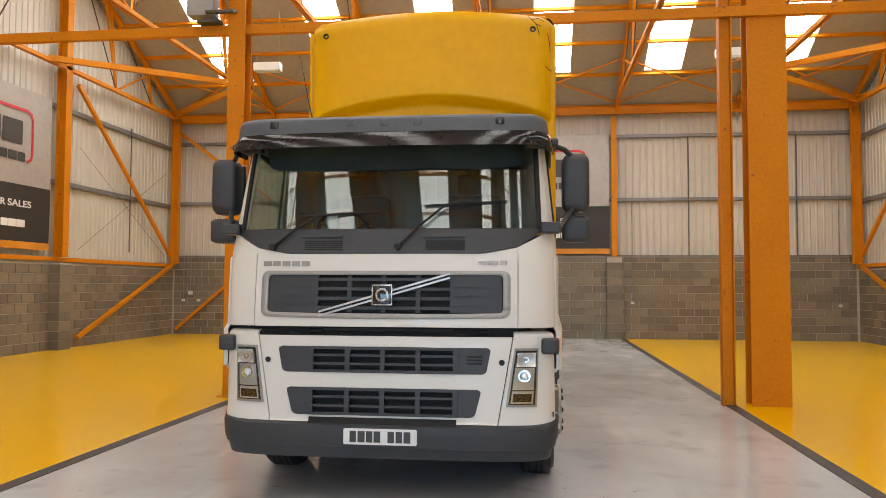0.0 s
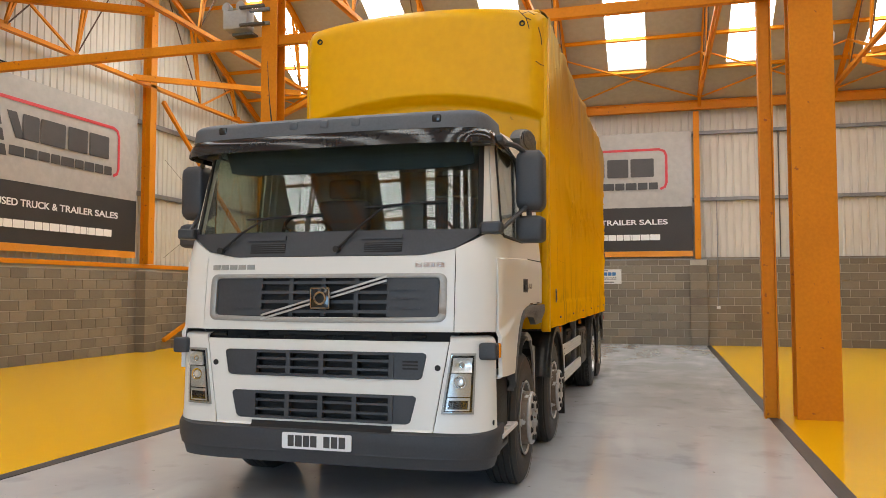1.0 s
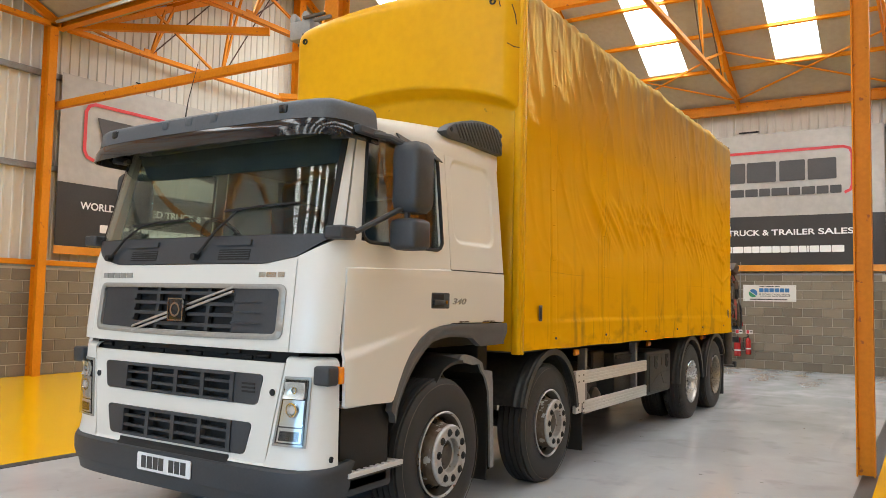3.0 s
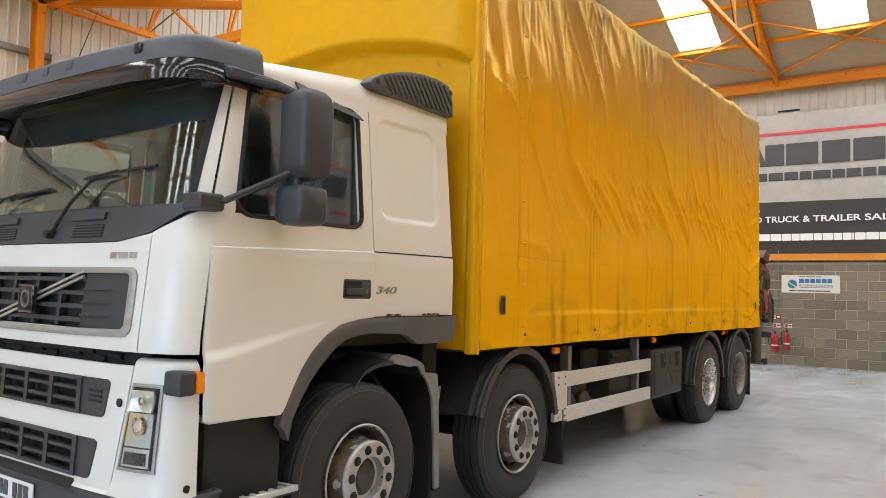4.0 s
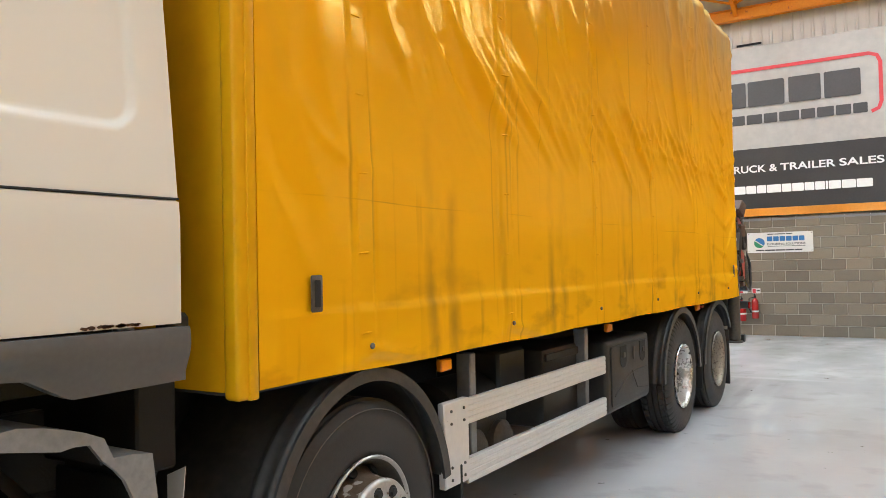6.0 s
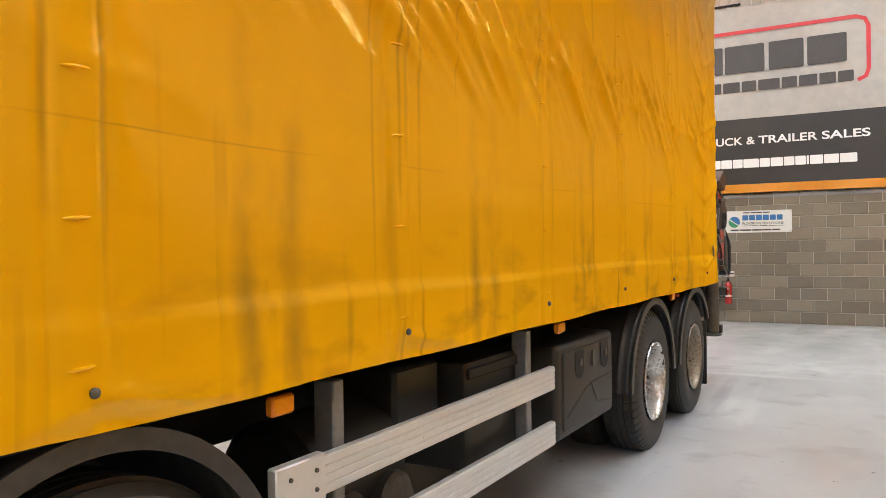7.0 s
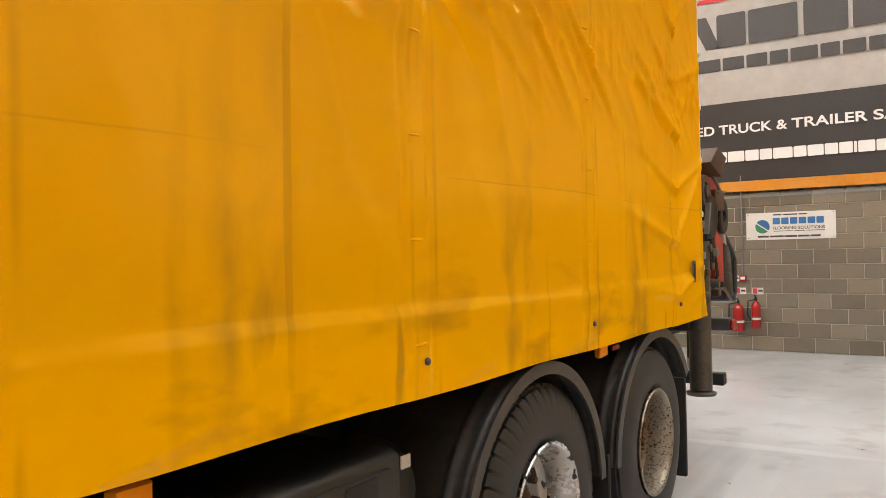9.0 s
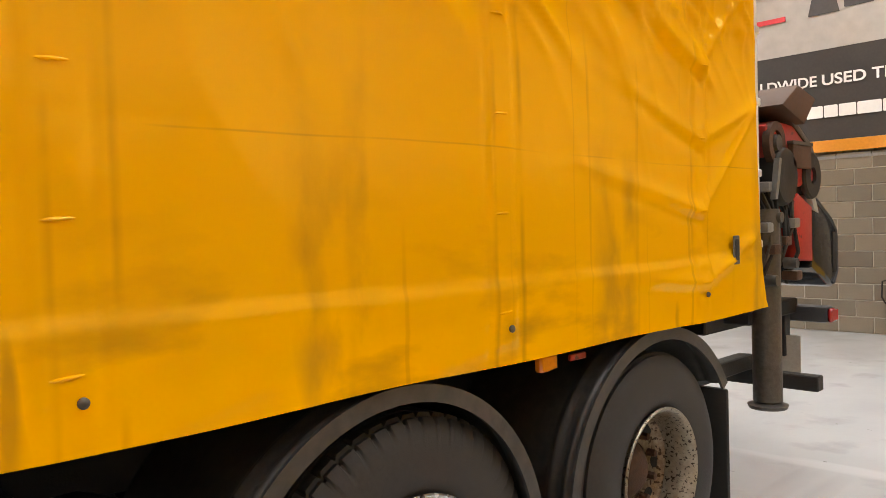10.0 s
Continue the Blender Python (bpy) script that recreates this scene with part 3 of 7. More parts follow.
setting("trim_east", box(XR - 0.04, XR + 0.1, YF, YB, 2.10, 2.20, 0.006), "orange", "orange steel channel on top of the block wall", "trim")
setting("trim_sill_west", box(XL - 0.06, XL + 0.015, YF, YB, 2.06, 2.097), "rail", "grey flashing under the orange channel", "trim")
setting("trim_sill_north", box(XL, XR, YB - 0.015, YB + 0.10, 2.40, 2.44), "rail", "grey flashing on top of the block wall", "trim")


def roof():
    bm = bmesh.new()
    for a, b in BAYS:
        mid = (a + b) / 2
        for y0, s in ((a, 1), (b, -1)):
            def slab(x0, x1, d0, d1):
                ys, ye = y0 + s * d0, y0 + s * d1
                z0, z1 = EAVES + 0.12 + PITCH * d0, EAVES + 0.12 + PITCH * d1
                vs = [bm.verts.new((x, y, z + o)) for o in (0, 0.06) for x, y, z in ((x0, ys, z0), (x1, ys, z0), (x1, ye, z1), (x0, ye, z1))]
                for q in ((0, 1, 2, 3), (4, 7, 6, 5), (0, 4, 5, 1), (1, 5, 6, 2), (2, 6, 7, 3), (3, 7, 4, 0)):
                    bm.faces.new([vs[i] for i in q])
            half = mid - a
            xs = [XL - 0.4] + [c + o for c in SKYLIGHT_X for o in (-0.5, 0.5)] + [XR + 0.4]
            low = 1.42 if a > 0 else 0.3
            slab(xs[0], xs[-1], -0.2, low)
            slab(xs[0], xs[-1], half - 0.5, half + 0.03)
            for x0, x1 in zip(xs[::2], xs[1::2]):
                slab(x0, x1, low, half - 0.5)
    return bm


setting("ceiling", roof(), "ceiling", "beige roof lining boards between the skylights", "ceiling")

PURLINS = (0.12, 1.38, 2.50, 3.62, 4.74, 5.86, 6.98, 8.10, 9.22, 10.34, 11.46)
for bay, (a, b) in enumerate(BAYS):
    for side, (y0, s) in enumerate(((b, -1), (a, 1))):
        for k, d in enumerate(q for q in PURLINS if q < (b - a) / 2 - 0.2):
            y, z = y0 + s * d, EAVES + 0.07 + PITCH * d
            setting("purlin_%d" % (bay * 30 + side * 12 + k + 1), bar((XL, y, z), (XR, y, z), 0.055, 0.10, None, 0.0, (0, -s * PITCH, 1)), "orange", "orange steel roof purlin", "purlin")
        for k, x in enumerate(SKYLIGHT_X):
            win = thing("skylight_%d" % (bay * 12 + side * 6 + k + 1), "white translucent roof light glowing with daylight", "skylight", (x, y0 + s * 3.6, EAVES + 1.9), "roof lights", "structure")
            cuts = (1.42, 2.50, 3.62, 4.74, (b - a) / 2 - 0.5) if bay == 0 else (0.3, 4.0, 8.0, (b - a) / 2 - 0.5)
            for d0, d1 in zip(cuts, cuts[1:]):
                pb = bmesh.new()
                for o in (0.0, 0.004):
                    pb.faces.new([pb.verts.new((x + u - x, y0 + s * d - (y0 + s * 3.6), EAVES + 0.15 + o + PITCH * d - EAVES - 1.9)) for u, d in ((-0.5, d0), (0.5, d0), (0.5, d1), (-0.5, d1))])
                part("pane", pb, "skylight_clean" if bay == 0 else "skylight", win, "", 0)


def truss(x, a, b, name):
    """A steel roof truss that spans from a to b: rafters, bottom chord, webs."""
    mid, zc = (a + b) / 2, 6.75 if abs(x) > 9 else 7.03
    t = thing(name, "orange painted steel roof truss", "truss", (x, mid, zc), "roof trusses", "structure")
    top = lambda y: (0, y - mid, EAVES - 0.02 + PITCH * min(y - a, b - y) - zc)
    low = lambda y: (0, y - mid, 0.0)
    part("rafter", ibeam(top(a + 0.1), top(mid), 0.09, 0.15), "orange", t)
    part("rafter", ibeam(top(b - 0.1), top(mid), 0.09, 0.15), "orange", t)
    chord = bmesh.new()
    for o in (-0.035, 0.035):
        bar((o, a - mid + 0.1, 0), (o, b - mid - 0.1, 0), 0.05, 0.09, chord)
    part("bottom_chord", chord, "orange", t)
    half = (b - a) / 2
    nodes = (0.31, 0.62)
    for s in (-1, 1):
        ys = [mid + s * half * (1 - q) for q in nodes]
        for y in ys:
            # a pair of near upright angles, a short strut to the rafter and a thin tie rod
            for o in (-0.22, 0.02):
                part("web", bar(low(y), top(y - s * (0.55 + o)), 0.05, 0.05), "orange", t)
            part("strut", bar(low(y), top(min(max(y + s * 1.9, a + 0.4), b - 0.4)), 0.05, 0.05), "orange", t)
            part("tie_rod", tube([low(y), top(y - s * 1.7)], 0.016, 6), "rust", t)
        part("gusset", box(-0.012, 0.012, ys[0] - mid - 0.16, ys[0] - mid + 0.16, -0.06, 0.13), "orange", t)
    return t


for bay, (a, b) in enumerate(BAYS):
    for k, x in enumerate(TRUSS_X):
        truss(x, a, b, "truss_%d" % (bay * 7 + k + 1))


def steel(name, bm, label, category="beam"):
    return tagged(part(name, bm, "orange"), label, category, "", "structure")


for k, y in enumerate((YB - 0.16, YF + 0.16)):
    steel("eaves_beam_%d" % (k + 1), ibeam((XL, y, 6.77), (XR, y, 6.77), 0.16, 0.25), "orange steel eaves beam")
for k, y in enumerate((5.1,)):
    steel("valley_beam_%d" % (k + 1), ibeam((XL, y, 6.89), (XR, y, 6.89), 0.16, 0.32), "orange steel valley beam")
    steel("tie_beam_%d" % (k + 1), box(XL, XR, y - 0.05, y + 0.05, 5.15, 5.29, 0.004), "orange steel tie beam between the columns")
n = 0
for sx, xe in ((-1, XL + 0.16), (1, XR - 0.16)):
    for p0, p1 in (((xe, 11.0, 6.80), (sx * 6.95, 13.75, 6.86)), ((xe, 17.2, 6.80), (sx * 6.95, 14.45, 6.86)), ((xe, 5.1, 6.80), (sx * 6.95, 7.5, 6.88))):
        n += 1
        steel("wind_brace_%d" % n, bar(p0, p1, 0.12, 0.14, None, 0.004), "orange steel wind brace at eaves level", "brace")
# thin angle braces under the roof slope, one fan from each truss
n = 0
for x0, x1 in zip(TRUSS_X, TRUSS_X[1:]):
    for flip in (0, 1):
        n += 1
        xa, xb = (x0, x1) if flip == 0 else (x1, x0)
        steel("roof_brace_%d" % n, bar((xa, 15.8, roof_z(15.8) + 0.02), (xb, 17.45, roof_z(17.45) + 0.02), 0.05, 0.035), "thin orange steel brace under the roof slope", "brace")
# columns
n = 0
for sx, xe in ((-1, XL + 0.12), (1, XR - 0.12)):
    for y in (-20.0, -14.0, -7.6, -1.2, 4.88, 11.72, 17.55):
        n += 1
        steel("gable_column_%d" % n, ibeam((xe, y, 2.2 if y > 5.5 else 0), (xe, y, roof_z(y) - 0.1), 0.24 if 5.5 < y < 17 else 0.16, 0.24, None, (1, 0, 0)), "orange steel gable column", "column")
for k, x in enumerate((-7.0, -3.5, 3.40, 6.95)):
    if abs(x) < 5:
        steel("wall_column_%d" % (k + 1), ibeam((x, YB - 0.10, 2.42), (x, YB - 0.10, 6.6), 0.15, 0.18, None, (0, 1, 0)), "orange steel wall column standing on a block pier", "column")
steel("column_1", ibeam((-3.14, 5.12, 0), (-3.14, 5.12, 6.3), 0.25, 0.26, None, (0, 1, 0), 0.016), "orange steel column on the black floor line", "column")
steel("column_2", ibeam((3.60, 5.18, 0), (3.60, 5.18, 6.3), 0.16, 0.16, None, (1, 0, 0), 0.014), "slender orange steel column on the black floor line", "column")
steel("column_3", ibeam((4.13, 5.26, 0), (4.13, 5.26, 6.3), 0.50, 0.30, None, (0, 1, 0), 0.02), "broad orange steel column on the yellow floor", "column")
steel("column_base_1", box(-3.33, -2.95, 4.93, 5.31, 0.004, 0.02, 0.004), "orange base plate of a column", "base plate")
for k, (y0, z0, y1, z1) in enumerate(((12.3, 6.5, 17.3, 2.45), (12.5, 0.24, 17.4, 2.15))):
    for j, x in enumerate((XL + 0.1, XR - 0.1)):
        steel("wall_brace_%d" % (2 * k + j + 1), bar((x, y0, z0), (x, y1, z1), 0.09, 0.10, None, 0.004), "orange steel wall brace", "brace")
for k, (x0, z0, x1, z1) in enumerate(((-10.1, 6.35, -7.1, 4.2), (-10.15, 0.15, -6.75, 3.0), (9.95, 6.3, 7.0, 4.3))):
    if k < 2:
        steel("north_brace_%d" % (k + 1), bar((x0, YB - 0.12, z0), (x1, YB - 0.12, z1), 0.09, 0.09, None, 0.004), "orange steel wall brace", "brace")


# ---- banners and signs ----
def blocks(name, u, v, widths, height, gap, m, material, parent, label=""):
    """A run of plain blocks in place of a brand's letters."""
    for w in widths:
        part(name, prism(rounded(u, u + w, v, v + height, min(0.1 * height, 0.03, w * 0.3), 2), 0.004, m), material, parent, label, 0)
        label = ""
        u += w + gap


def banner(name, m, label):
    """A printed sheet 6.15 m wide and 3.6 m high: silver above, black below, an orange hem; m: its lower left corner."""
    W, H = 6.15, 3.58
    t = thing(name, label, "banner", m.translation, "wall banners")
    t.matrix_basis = m
    I = Matrix.Identity(4)

    def cloth(v0, v1, mat_name, nm, waves=0.0):
        f = lambda u, v, o: Vector((u, v, 0.03 + o + 0.012 * math.sin(u * 2.1 + v * 1.3) * math.sin(v * 0.9) + waves * (v1 - v) * math.sin(u * 5.3 + 1.1 * math.sin(u * 2.2))))
        part(nm, sheet(f, steps(0, W, 60), steps(v0, v1, 10), None, (0.0, -0.006)), mat_name, t)

    cloth(0.0, 0.16, "banner_orange", "hem", 0.12)
    cloth(0.162, 1.42, "banner_black", "lower_panel")
    cloth(1.422, H, "banner", "upper_panel")
    face = Matrix.Translation((0, 0, 0.048))
    # red outline, open at the foot
    pts = [(1.42, 1.94), (0.72, 1.94), (0.59, 1.99), (0.525, 2.12), (0.525, 2.90), (0.59, 3.03), (0.72, 3.085), (5.26, 3.085), (5.40, 3.03), (5.455, 2.90), (5.455, 2.13), (5.41, 2.00), (5.28, 1.94)]
    def ribbon(u, v, o):
        i = int(u)
        (a, b), (c, d) = pts[max(0, i - 1)], pts[min(len(pts) - 1, i + 1)]
        q = math.hypot(c - a, d - b)
        return face @ Vector((pts[i][0] - (d - b) / q * (v - 0.5) * 0.07, pts[i][1] + (c - a) / q * (v - 0.5) * 0.07, o))
    outline = sheet(ribbon, range(len(pts)), (0, 1), None, (0.004, -0.002))
    part("outline", outline, "print_red", t, "red outline", 0)
    # the trade mark: slabs and a broken road tapering to the top
    slab = lambda pts, nm, label="": part(nm, prism(pts, 0.004, face), "print_dark", t, label, 0)
    slab([(0.78, 2.83), (0.96, 2.30), (1.56, 2.30), (1.74, 2.83)], "emblem_block", "dark block of a trade mark")
    slab([(2.12, 2.83), (2.37, 2.83), (2.58, 2.30), (2.36, 2.30)], "emblem_block")
    for b0, b1 in ((0.0, 0.26), (0.34, 0.62), (0.70, 1.0)):
        v0, v1 = 1.90 + 0.86 * b0, 1.90 + 0.86 * b1
        w0, w1 = 0.195 * (1 - b0) + 0.012, 0.195 * (1 - b1) + 0.012
        slab([(1.935 - w0, v0), (1.935 + w0, v0), (1.935 + w1, v1), (1.935 - w1, v1)], "emblem_road")
    for u0, u1 in ((2.53, 2.97), (3.01, 3.72), (3.80, 4.40), (4.46, 5.11)):
        blocks("emblem_block", u0, 2.30, (u1 - u0,), 0.53, 0.0, face, "print_dark", t)
    blocks("emblem_bar", 2.20, 1.935, [0.90 * k for k in (0.42, 0.36, 0.34, 0.29, 0.42, 0.29, 0.34, 0.30, 0.28)], 0.20, 0.035, face, "print_dark", t, "small dark block of a trade mark")
    for word, u0, u1 in (("WORLDWIDE", 0.50, 1.83), ("USED", 1.90, 2.46), ("TRUCK", 2.53, 3.32), ("&", 3.385, 3.54), ("TRAILER", 3.60, 4.62), ("SALES", 4.69, 5.47)):
        lettering("lettering", word, 0.205, face @ Matrix.Translation((u0, 0.925, 0)), "print_white", t, "bold white capital letters" if u0 < 1 else "", u1 - u0, 0.002, 0.004)
    blocks("bar", 0.95, 0.475, [0.99 * k for k in (0.30, 0.22, 0.18, 0.22, 0.18, 0.22, 0.30, 0.25, 0.20, 0.18, 0.28, 0.18, 0.22, 0.18, 0.18, 0.04, 0.22, 0.25, 0.28)], 0.165, 0.015, face, "print_white", t, "white bar")
    return t


banner("banner", facing((-2.88, YB - 0.01, 2.50), (1, 0, 0), (0, 0, 1)), "silver and black printed banner with an orange hem")
banner("banner", facing((XL + 0.02, 5.2, 2.34), (0, 1, 0), (0, 0, 1)), "silver and black printed banner with an orange hem")
banner("banner", facing((XR - 0.02, 11.95, 2.34), (0, -1, 0), (0, 0, 1)), "silver and black printed banner with an orange hem")


# ---- the lorry ----
truck = thing("truck", "white four-axle lorry with a yellow curtain-sided body", "truck")

# plan curve of the cab: a bowed front that turns into straight flanks
CAB_W, CAB_D, CAB_N = 1.24, 0.50, 5.0
_t = np.linspace(0, 1, 4001)
_px = CAB_W * (1 - (1 - _t) ** 4)
_py = CAB_D * (1 - np.clip(1 - (_px / CAB_W) ** CAB_N, 0, 1) ** (1 / CAB_N))
_px, _py = np.append(_px, CAB_W), np.append(_py, CAB_D + 3.0)
_ps = np.concatenate(([0], np.cumsum(np.hypot(np.diff(_px), np.diff(_py)))))
FRONT = ((0.30, -0.045), (0.585, -0.04), (0.61, -0.005), (1.2, 0.02), (1.29, 0.0), (1.80, 0.05), (1.97, 0.09), (2.66, 0.25), (3.0, 0.36))
WIDTH = ((0.30, 1.215), (0.6, 1.235), (1.75, 1.24), (1.95, 1.222), (2.3, 1.19), (2.66, 1.155), (2.95, 1.10))


def s_x(x, z):
    """Arc length from the middle at which the front lies x to the side."""
    return math.copysign(float(np.interp(abs(x) * CAB_W / lerp_table(WIDTH, z), _px[:-1], _ps[:-1])), x)


def s_y(y, z):
    """Arc length at which the flank lies y behind the front."""
    return float(np.interp(y - lerp_table(FRONT, z), _py, _ps))


def cab(s, z, off=0.0):
    """A point of the cab's skin; off: metres outwards."""
    a, k = abs(s), lerp_table(WIDTH, z) / CAB_W
    x, y = float(np.interp(a, _ps, _px)) * k, float(np.interp(a, _ps, _py))
    x1, y1 = float(np.interp(a + 0.01, _ps, _px)) * k, float(np.interp(a + 0.01, _ps, _py))
    d = math.hypot(x1 - x, y1 - y) or 1
    return Vector((math.copysign(x + (y1 - y) / d * off, s), y + lerp_table(FRONT, z) - (x1 - x) / d * off, z))


def front(x, z, off=0.0):
    return cab(s_x(x, z), z, off)


def flank(y, z, off=0.0, side=1):
    return cab(side * s_y(y, z), z, off)


def panel(name, xl, xr, z0, z1, material, off=(0.0, -0.025), m=16, n=10, parent=None, label=""):
    """A panel of the cab's front between two edges: xl and xr are numbers, (at z0, at z1) or functions of the height's share."""
    edge = lambda e, v: e(v) if callable(e) else e[0] + (e[1] - e[0]) * v if isinstance(e, tuple) else e

    def f(u, v, o):
        z = z0 + (z1 - z0) * v
        lo, hi = edge(xl, v), edge(xr, v)
        return front(lo + (hi - lo) * u, z, o)
    return part(name, sheet(f, steps(0, 1, m), steps(0, 1, n), None, off), material, parent or truck, label)


def round_end(b0, b1, r=0.16, side=1, more=0.0):
    """A leaning edge with rounded corners."""
    return lambda v: side * (b0 + (b1 - b0) * v - 0.03 * (1 - math.sqrt(max(0, 1 - max(0, (abs(v - 0.5) - 0.5 + r) / r) ** 2))) + more)


SIDE_EDGE = ((0.9, 0.21), (1.33, 0.20), (1.93, 0.235), (2.56, 0.385), (2.72, 0.43))

# lower front: painted panel with two grille openings, split at the lamps
for z0, z1, gap in ((0.60, 0.645, 0), (0.645, 0.84, (0.655, 0.705)), (0.84, 0.945, 0), (0.945, 1.13, (0.735, 0.772)), (1.13, 1.205, 0)):
    e = lambda z: 0.815 + 0.105 * (z - 0.6) / 0.605
    if gap:
        panel("front_panel", (-e(z0), -e(z1)), round_end(*gap, side=-1), z0, z1, "white_paint", m=6, n=24)
        panel("front_panel", round_end(*gap), (e(z0), e(z1)), z0, z1, "white_paint", m=6, n=24)
    else:
        panel("front_panel", (-e(z0), -e(z1)), (e(z0), e(z1)), z0, z1, "white_paint", m=24, n=3)
for s in (-1, 1):
    def corner(u, v, o, s=s):
        z = 0.60 + 0.605 * v
        a, b = s_x(0.822 + 0.105 * v, z), s_y(0.20, z)
        return cab(s * (a + (b - a) * u), z, o)
    part("corner_panel", sheet(corner, steps(0, 1, 14), steps(0, 1, 8), None, (0.0, -0.025)), "white_paint", truck)
    # bumper shoulder that turns over at the top of the corner
    def shoulder(u, v, o, s=s):
        z = 1.205 + 0.04 * math.sin(v * math.pi / 2)
        a, b = s_x(0.93, 1.2), s_y(0.20, 1.2)
        return cab(s * (a + (b - a) * u), z, o - 0.06 * (1 - math.cos(v * math.pi / 2)))
    part("corner_shoulder", sheet(shoulder, steps(0, 1, 14), steps(0, 1, 5), None, (0.0, -0.02)), "white_paint", truck)

# bumper in dark plastic
def bumper(u, v, o):
    z = 0.43 + 0.165 * v
    lim = s_y(0.29, z) if v > 0.3 else s_y(0.27, z)
    return cab(lim * u, z + (0.045 * max(0, abs(u) - 0.72) / 0.28 if v > 0.5 else 0.0), o + (0.012 if 0.1 < v < 0.95 else 0))
part("bumper", sheet(bumper, steps(-1, 1, 48), (0, 0.08, 0.35, 0.7, 0.93, 1), None, (0.0, -0.04)), "dark_plastic", truck, "dark grey plastic bumper")
part("bumper_lip", sheet(lambda u, v, o: cab(s_y(0.27, 0.4) * u, 0.350 + 0.084 * v, o - 0.012 - 0.02 * (1 - v)), steps(-1, 1, 48), steps(0, 1, 4), None, (0.0, -0.045)), "dark_plastic", truck)
panel("bumper_recess", -0.53, 0.53, 0.585, 0.632, "black", (0.004, -0.03), 12, 2)
part("number_plate", prism(rounded(-0.26, 0.26, 0.455, 0.566, 0.012), 0.006, facing((0, -0.058, 0), (1, 0, 0), (0, 0, 1))), "print_white", truck, "white number plate with black bars", 0)
plate = truck.children[-1]
for k, (u, w) in enumerate(((-0.215, 0.045), (-0.158, 0.05), (-0.098, 0.045), (-0.044, 0.047), (0.055, 0.045), (0.112, 0.045), (0.168, 0.048))):
    part("bar", box(u, u + w, -0.067, -0.0638, 0.472, 0.549), "print_dark", plate, "", 0)


def grille(z0, z1, ends):
    """A lower grille: plain dark cheeks and a raised lattice of bars in front of a black opening."""
    panel("grille_back", -0.80, 0.80, z0 - 0.02, z1 + 0.02, "black", (-0.07, -0.09), 12, 2, None)
    for s in (-1, 1):
        a, b0, b1 = 0.535, ends[0], ends[1]
        panel("grille_cheek", s * a, round_end(b0, b1, 0.16, s, -0.003), z0, z1, "dark_plastic", (0.003, -0.04), 8, 24)
    frame = bmesh.new()
    f = lambda x0, x1, za, zb: sheet(lambda u, v, o: front(x0 + (x1 - x0) * u, za + (zb - za) * v, o), steps(0, 1, max(2, int(abs(x1 - x0) * 12))), (0, 0.5, 1), frame, (0.012, -0.03))
    f(-0.54, 0.54, z1 - 0.018, z1), f(-0.54, 0.54, z0, z0 + 0.018)
    for x in (-0.52, -0.255, 0.0, 0.255, 0.52):
        f(x - 0.017, x + 0.017, z0 + 0.016, z1 - 0.016)
    part("grille_frame", frame, "dark_plastic", truck)
    slats = bmesh.new()
    for k in (1, 2):
        z = z0 + (z1 - z0) * k / 3
        sheet(lambda u, v, o: front(-0.52 + 1.04 * u, z - 0.0085 + 0.017 * v, o), steps(0, 1, 14), (0, 1), slats, (0.006, -0.02))
    part("grille_slats", slats, "dark_plastic", truck)


grille(0.648, 0.838, (0.655, 0.705))
grille(0.948, 1.128, (0.735, 0.772))
vent = bmesh.new()
for k in range(3):
    box(0.60, 0.71, 0.012, 0.022, 1.015 + k * 0.024, 1.027 + k * 0.024, 0, vent)
part("grille_vent", vent, "black", truck)
for s in (-1, 1):
    p = front(s * 0.845, 1.03, 0.004)
    part("tow_eye_cover", lathe([(-0.004, 0), (-0.004, 0.02), (0.004, 0.02), (0.004, 0)], 16, None, Matrix.Translation(p) @ Matrix.Rotation(radians(90), 4, "Z")), "black", truck)
    q = flank(0.16, 0.66, 0.004)
    if s > 0:
        part("tow_eye_cover", lathe([(-0.004, 0), (-0.004, 0.018), (0.004, 0.018), (0.004, 0)], 16, None, Matrix.Translation(q)), "black", truck)

# gap between the two front panels, machinery behind it
part("engine_bay", box(-0.98, 0.98, 0.10, 0.16, 1.15, 1.32), "black", truck)
for k in range(9):
    x = -0.88 + k * 0.2 + random.uniform(-0.05, 0.05)
    part("engine_part", box(x - 0.05, x + 0.04, 0.085, 0.11, 1.20, 1.20 + random.uniform(0.02, 0.045), 0.006) if k % 2 else lathe([(-0.05, 0), (-0.05, 0.016), (0.05, 0.016), (0.05, 0)], 12, None, Matrix.Translation((x, 0.095, 1.235))), "chassis", truck)
part("radiator_bar", box(-0.45, 0.5, 0.08, 0.10, 1.235, 1.262, 0.004), "chassis", truck)

# upper front panel round the grille
ztop = lambda x: 1.795 + 0.045 * max(0, abs(x) - 0.72) / 0.24
for x0, x1, z0, z1 in ((-0.955, 0.955, 1.272, 1.365), (-0.955, -0.885, 1.365, 1.655), (0.885, 0.955, 1.365, 1.655)):
    panel("hatch_panel", x0, x1, z0, z1, "white_paint", m=30 if x1 - x0 > 1 else 4, n=4)
part("hatch_panel", sheet(lambda u, v, o: front(0.955 * u, 1.655 + (ztop(0.955 * u) - 1.655) * v, o), steps(-1, 1, 36), steps(0, 1, 5), None, (0.0, -0.025)), "white_paint", truck)
loops = [], []
shapes = rounded(-0.905, 0.905, 1.340, 1.672, 0.055, 6), rounded(-0.855, 0.855, 1.375, 1.642, 0.030, 6)
